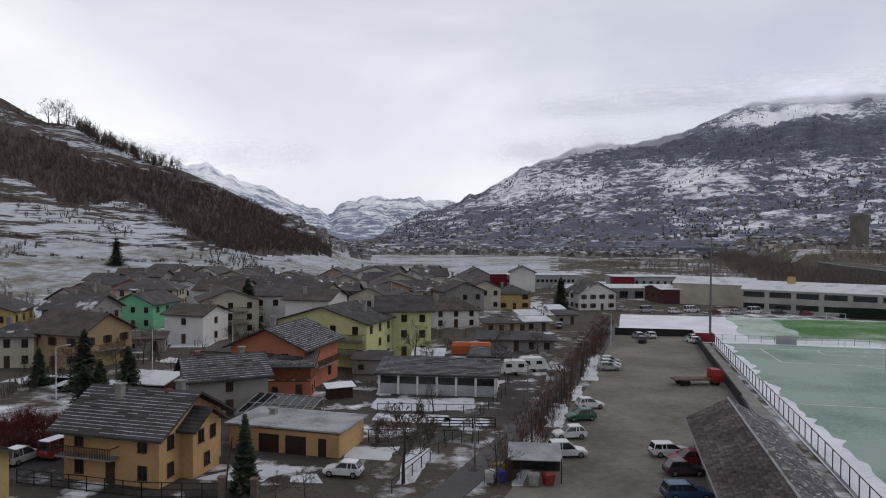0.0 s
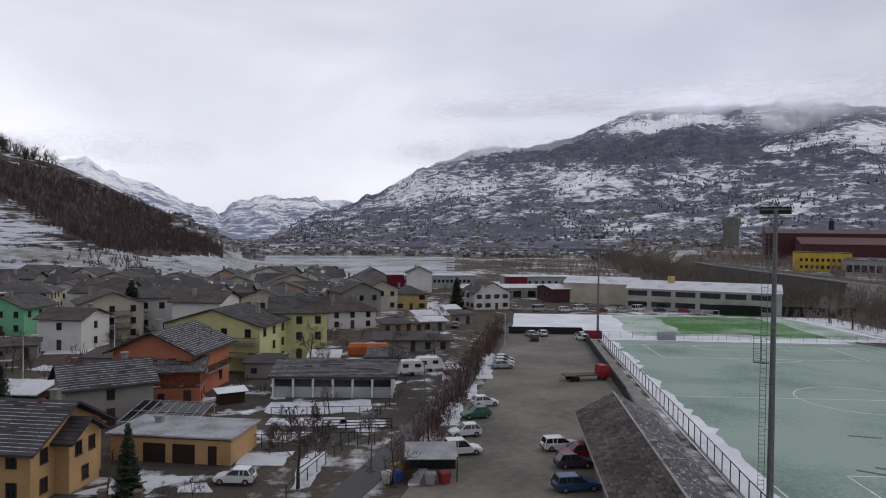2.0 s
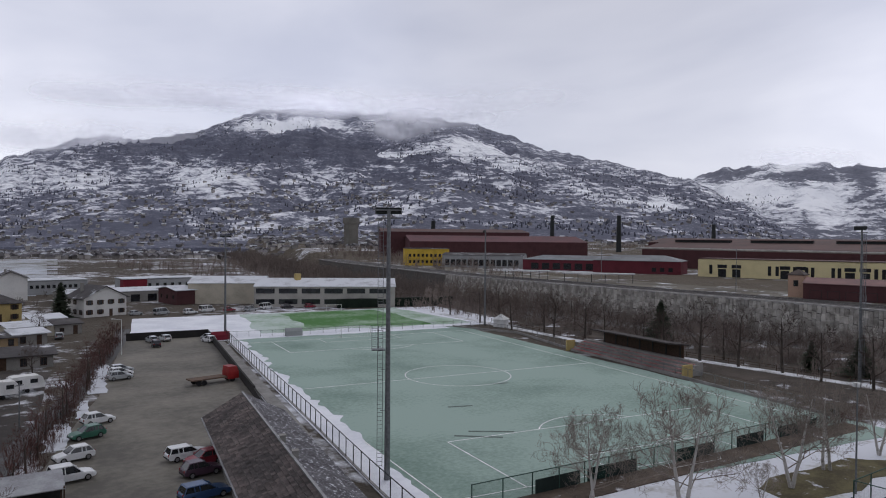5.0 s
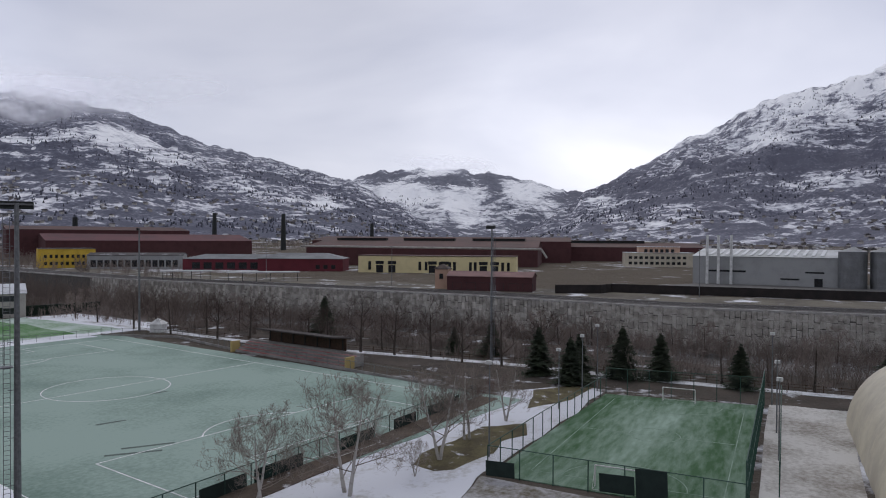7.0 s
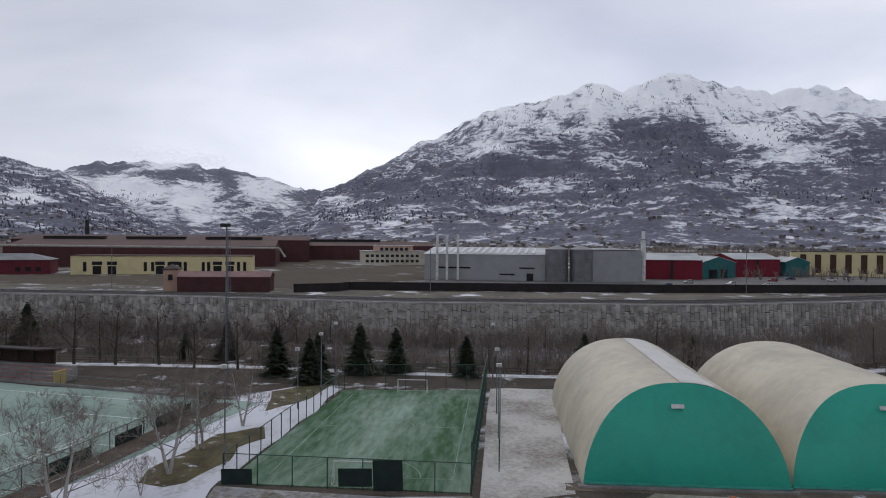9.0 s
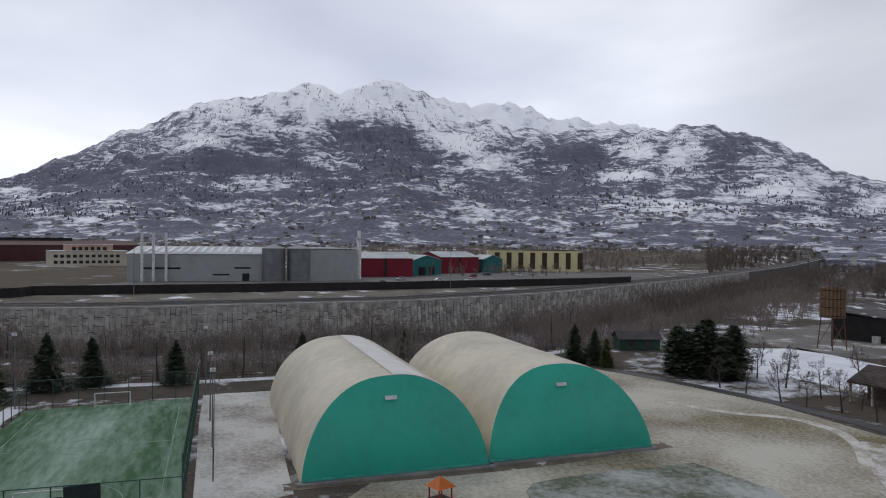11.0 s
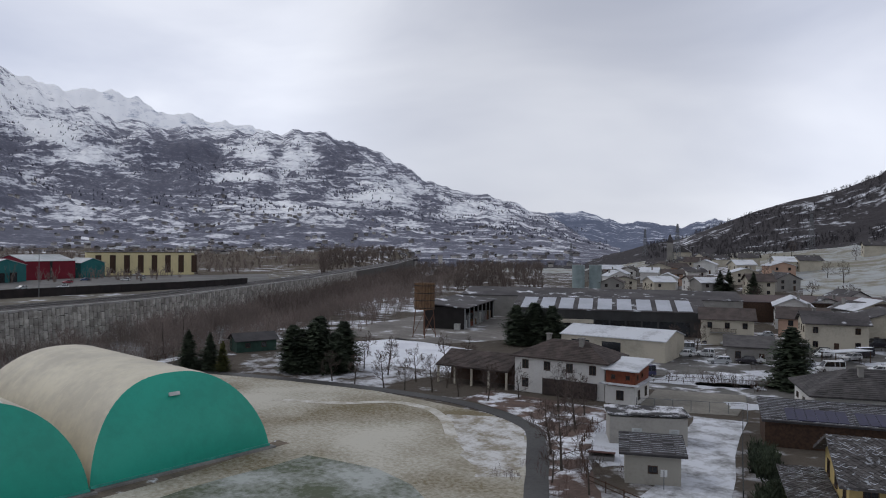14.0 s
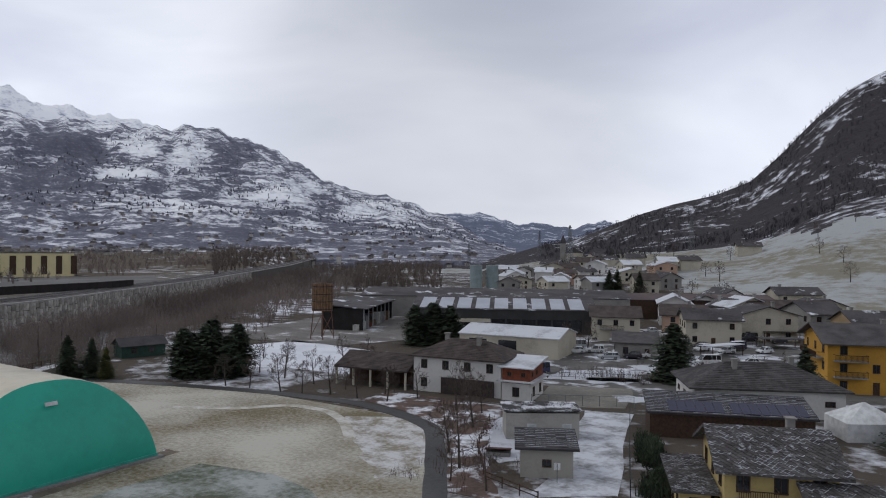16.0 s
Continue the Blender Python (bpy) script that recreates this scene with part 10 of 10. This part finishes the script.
# church with a slim tower on the rise
cz = polar(157.7, 640)
ct = thing("church", pose(cz.x, cz.y, height(cz.x, cz.y) - 1, 0, 0, 20), "pale church with a slim pointed tower", "church")
s = Shape()
s.box(-7, -12, 0, 7, 12, 9)
part("nave", s, CREAM, ct)
s = Shape()
s.loft([[(-8, -13, 8.8), (8, -13, 8.8), (0, -13, 13.5)], [(-8, 13, 8.8), (8, 13, 8.8), (0, 13, 13.5)]])
part("roof", s, ROOF_FAR, ct)
s = Shape()
s.box(8, -3, 0, 13, 2, 17)
part("tower", s, GREY, ct)
s = Shape()
s.loft([[(7.6, -3.4, 17), (13.4, -3.4, 17), (13.4, 2.4, 17), (7.6, 2.4, 17)], [(10.4, -0.6, 25), (10.6, -0.6, 25), (10.6, -0.4, 25), (10.4, -0.4, 25)]])
part("spire", s, ROOF_FAR, ct)
def pylon(x, y, h, rz):
    top = thing("lattice_pylon", pose(x, y, height(x, y), 0, 0, rz), "grey steel lattice pylon with three crossarms", "pylon", "pylons")
    b_ = h * 0.075

    def corner(sx, sy, u):
        k = b_ * (1 - u) + 0.35 * u
        return (sx * k, sy * k, h * u)

    for sx in (-1, 1):
        for sy in (-1, 1):
            s = Shape()
            s.beam(corner(sx, sy, 0), corner(sx, sy, 1), 0.26)
            part("leg", s, METAL, top)
    s = Shape()
    for i in range(9):
        u0, u1 = i / 9, (i + 1) / 9
        for a, c in (((-1, -1), (1, -1)), ((1, -1), (1, 1)), ((1, 1), (-1, 1)), ((-1, 1), (-1, -1))):
            s.beam(corner(*a, u0), corner(*c, u1), 0.12)
            s.beam(corner(*c, u0), corner(*a, u1), 0.12)
    part("bracing", s, METAL, top)
    for u, w in ((0.70, 4.4), (0.82, 3.6), (0.94, 2.8)):
        s = Shape()
        s.beam((-w, 0, h * u), (w, 0, h * u), 0.2)
        s.beam((-w, 0, h * u), (0, 0, h * u + 1.2), 0.12)
        s.beam((w, 0, h * u), (0, 0, h * u + 1.2), 0.12)
        part("crossarm", s, METAL, top)
    return top


for az, r, h in ((157.3, 560, 32), (154.9, 760, 28), (166.5, 600, 26), (149.2, 820, 28)):
    p = polar(az, r)
    pylon(p.x, p.y, h, -az + 60)
# stacks of the grey factory hall and a lantern roof on the rolling mill
for yy in (23.5, 19.5, 15.0):
    s = Shape()
    s.cyl(0, 0, 0, 18.5, 0.55, 0.5, 10)
    s.cyl(0, 0, 18.5, 18.7, 0.65, 0.65, 10)
    solid("flue_pipe", s, PLASTIC, "slim pale steel flue beside the factory hall", "chimney", m=pose(287, yy, 7.0), group="flue pipes")
fx, fy, fr, fw = front((290, 28), (284, -20), 40)
hm = pose(fx, fy, 7.1, 0, 0, fr)
for k in range(14):
    s = Shape()
    u = -fw / 2 + 5 + k * (fw - 10) / 13
    s.slab([(u - 0.6, -18, 11.05), (u + 0.6, -18, 11.05), (u + 0.6, -2, 13.05), (u - 0.6, -2, 13.05)], 0.1)
    solid("roof_light", s, mat("pale_roof_light", (0.70, 0.72, 0.73), None, 1, 0.4), "pale translucent roof light of the factory hall", "roof light", m=hm @ pose(0, 0, 0.22), group="roof lights")

# ---- low cloud lying on the summit of the north-eastern mountain ----
CLOUD = bpy.data.materials.new("thin_cloud")
CLOUD.use_nodes = True
cn, cl = CLOUD.node_tree.nodes, CLOUD.node_tree.links
cn.clear()
c_out = cn.new("ShaderNodeOutputMaterial")
c_mix = cn.new("ShaderNodeMixShader")
c_tr = cn.new("ShaderNodeBsdfTransparent")
c_df = cn.new("ShaderNodeBsdfTranslucent")
c_df.inputs["Color"].default_value = (0.62, 0.62, 0.64, 1)
c_d2 = cn.new("ShaderNodeBsdfDiffuse")
c_d2.inputs["Color"].default_value = (0.62, 0.62, 0.64, 1)
c_add = cn.new("ShaderNodeAddShader")
cl.new(c_df.outputs[0], c_add.inputs[0])
cl.new(c_d2.outputs[0], c_add.inputs[1])
# each layer thins out to nothing towards its rim
c_co = cn.new("ShaderNodeTexCoord")
c_gr = cn.new("ShaderNodeTexGradient")
c_gr.gradient_type = "SPHERICAL"
cl.new(c_co.outputs["Object"], c_gr.inputs["Vector"])
c_sm = cn.new("ShaderNodeMapRange")
c_sm.interpolation_type = "SMOOTHSTEP"
c_sm.inputs["From Max"].default_value = 0.90
cl.new(c_gr.outputs["Fac"], c_sm.inputs["Value"])
c_n = cn.new("ShaderNodeTexNoise")
c_n.inputs["Scale"].default_value = 0.9
c_n.inputs["Detail"].default_value = 3
c_n.inputs["Roughness"].default_value = 0.45
c_mp = cn.new("ShaderNodeMapping")
c_mp.inputs["Scale"].default_value = (2.6, 1.0, 0.55)
cl.new(c_co.outputs["Object"], c_mp.inputs["Vector"])
cl.new(c_mp.outputs["Vector"], c_n.inputs["Vector"])
c_r = cn.new("ShaderNodeMapRange")
c_r.inputs["From Min"].default_value = 0.22
c_r.inputs["From Max"].default_value = 0.72
c_r.inputs["To Max"].default_value = 0.95
cl.new(c_n.outputs["Fac"], c_r.inputs["Value"])
c_mu = cn.new("ShaderNodeMath")
c_mu.operation = "MULTIPLY"
cl.new(c_r.outputs["Result"], c_mu.inputs[0])
cl.new(c_sm.outputs["Result"], c_mu.inputs[1])
cl.new(c_mu.outputs[0], c_mix.inputs[0])
cl.new(c_tr.outputs[0], c_mix.inputs[1])
cl.new(c_add.outputs[0], c_mix.inputs[2])
cl.new(c_mix.outputs[0], c_out.inputs["Surface"])
rc = random.Random(33)
for az, el, r, half, tall, count in ((23.0, 10.5, 3000, 620, 60, 3), (30.5, 10.9, 3050, 720, 62, 3), (37.5, 9.9, 2650, 300, 55, 1), (11.5, 7.2, 3100, 420, 70, 2), (-17.5, 6.2, 4000, 520, 90, 2), (34.5, 8.9, 2500, 170, 50, 1), (91.8, 8.0, 3300, 260, 75, 1), (65.0, 6.1, 4300, 420, 60, 1)):
    for k in range(count):
        a_, e_, r_ = az + (k - (count - 1) / 2) * math.degrees(half / r) * 0.7, el + rc.uniform(-0.15, 0.15), r + rc.uniform(-120, 120)
        s = Shape()
        for i in range(13):
            for j in range(40):
                u, a = i / 12, 2 * math.pi * j / 40
                x, y = u * math.cos(a), u * math.sin(a)
                s.v.append((x, 0.25 * (1 - u * u) + 0.05 * fbm(x * 2.2, y * 2.2, k * 3.1, 3), y))
        s.f = [(i * 40 + j, i * 40 + (j + 1) % 40, i * 40 + 40 + (j + 1) % 40, i * 40 + 40 + j) for i in range(12) for j in range(40)]
        p = polar(a_, r_, EYE + r_ * math.tan(radians(e_)))
        w_ = half * rc.uniform(0.85, 1.1)
        c = solid("cloud_bank", s, CLOUD, "thin grey cloud hanging on the mountain's summit", "cloud", "structure", m=Matrix.Translation(p) @ pose(0, 0, 0, 0, rc.uniform(-5, 5), -a_) @ Matrix.Diagonal((w_, w_ * 0.25, tall * rc.uniform(1.1, 1.5), 1)), smooth=True)
        c.visible_shadow = False

# ---- street by the ochre house ----
ribbon("street", [(-52, 40), (-46, 60), (-40, 78), (-37, 96), (-34, 116), (-36, 140)], 5.0, 0.07, ASPHALT, "wet village street")
thicket("red_hedge", [(-47 + rt.uniform(-6, 5), 82 + rt.uniform(-7, 5)) for _ in range(130)], mat("dark_red_leaves", (0.11, 0.022, 0.022), (0.06, 0.016, 0.016), 0.4, 0.9), "dark red beech hedge beside the street", 91, 1.4, 2.8, 12, 0.05)
tk = car(-40.2, 74.5, 70, (0.26, 0.03, 0.03), "red van with snow on its roof", "van", snow=True)
car(-43.2, 72.2, 75, CS, "grey car with snow on its roof", "suv", snow=True)

# ---- stones of the river wall ----
def wall_frame(i, u):
    p, q = wall_pts[i], wall_pts[i + 1]
    d = (q - p).normalized()
    n = Vector((-d.y, d.x, 0))
    n = n if n.x > 0 else -n
    return p.lerp(q, u), d, n


BLOCKS = []
rs = random.Random(19)
for v in range(6):
    s = Shape()
    w, h = 0.54 + 0.04 * (v % 3), 0.94 + 0.03 * (v % 2)
    a = [(rs.uniform(-0.10, 0.06), rs.uniform(-0.08, 0.08)) for _ in range(6)]
    base = [(-w, -h), (w, -h), (w + 0.03, 0), (w, h), (-w, h), (-w - 0.03, 0)]
    outer = [(x + dx, z + dz) for (x, z), (dx, dz) in zip(base, a)]
    s.loft([[(x, 0.12, z) for x, z in outer], [(x * 0.98, -0.10, z * 0.98) for x, z in outer], [(x * 0.82, -0.24, z * 0.86) for x, z in outer]])
    BLOCKS.append(s)
BLOCK_M = [b.mesh("stone", STONEWALL) for b in BLOCKS]
rest = Shape()
made = 0
for i in range(len(wall_pts) - 1):
    if not -300 < wall_pts[i].y < 264:
        continue
    L = (wall_pts[i + 1] - wall_pts[i]).length
    n = int(L / 1.18)
    for k in range(n):
        c, d, nn = wall_frame(i, (k + 0.5) / n)
        for row in range(6):
            zz = -3.75 + row * 1.92 + (0.5 if k % 2 else 0.0) + rs.uniform(-0.1, 0.1)
            if zz > 6.5:
                continue
            off = 0.5 + 1.1 * (zz + 4.6) / 11.6
            m_ = Matrix.Translation(c + nn * (off - 0.02) + Vector((0, 0, zz)))
            face = Matrix((( d.x, nn.x, 0, 0), (d.y, nn.y, 0, 0), (0, 0, 1, 0), (0, 0, 0, 1)))
            m_ = m_ @ face
            v = rs.randrange(6)
            if made < 300 and abs(c.y - 10) < 38 and row > 1:
                part("stone", BLOCK_M[v], None, river_wall, m=m_)
                made += 1
            else:
                j = len(rest.v)
                rest.v += [tuple(m_ @ Vector(p)) for p in BLOCKS[v].v]
                rest.f += [tuple(j + t for t in f) for f in BLOCKS[v].f]
ob = part("stone", rest, STONEWALL, river_wall)
ob["kind"] = "stuff"
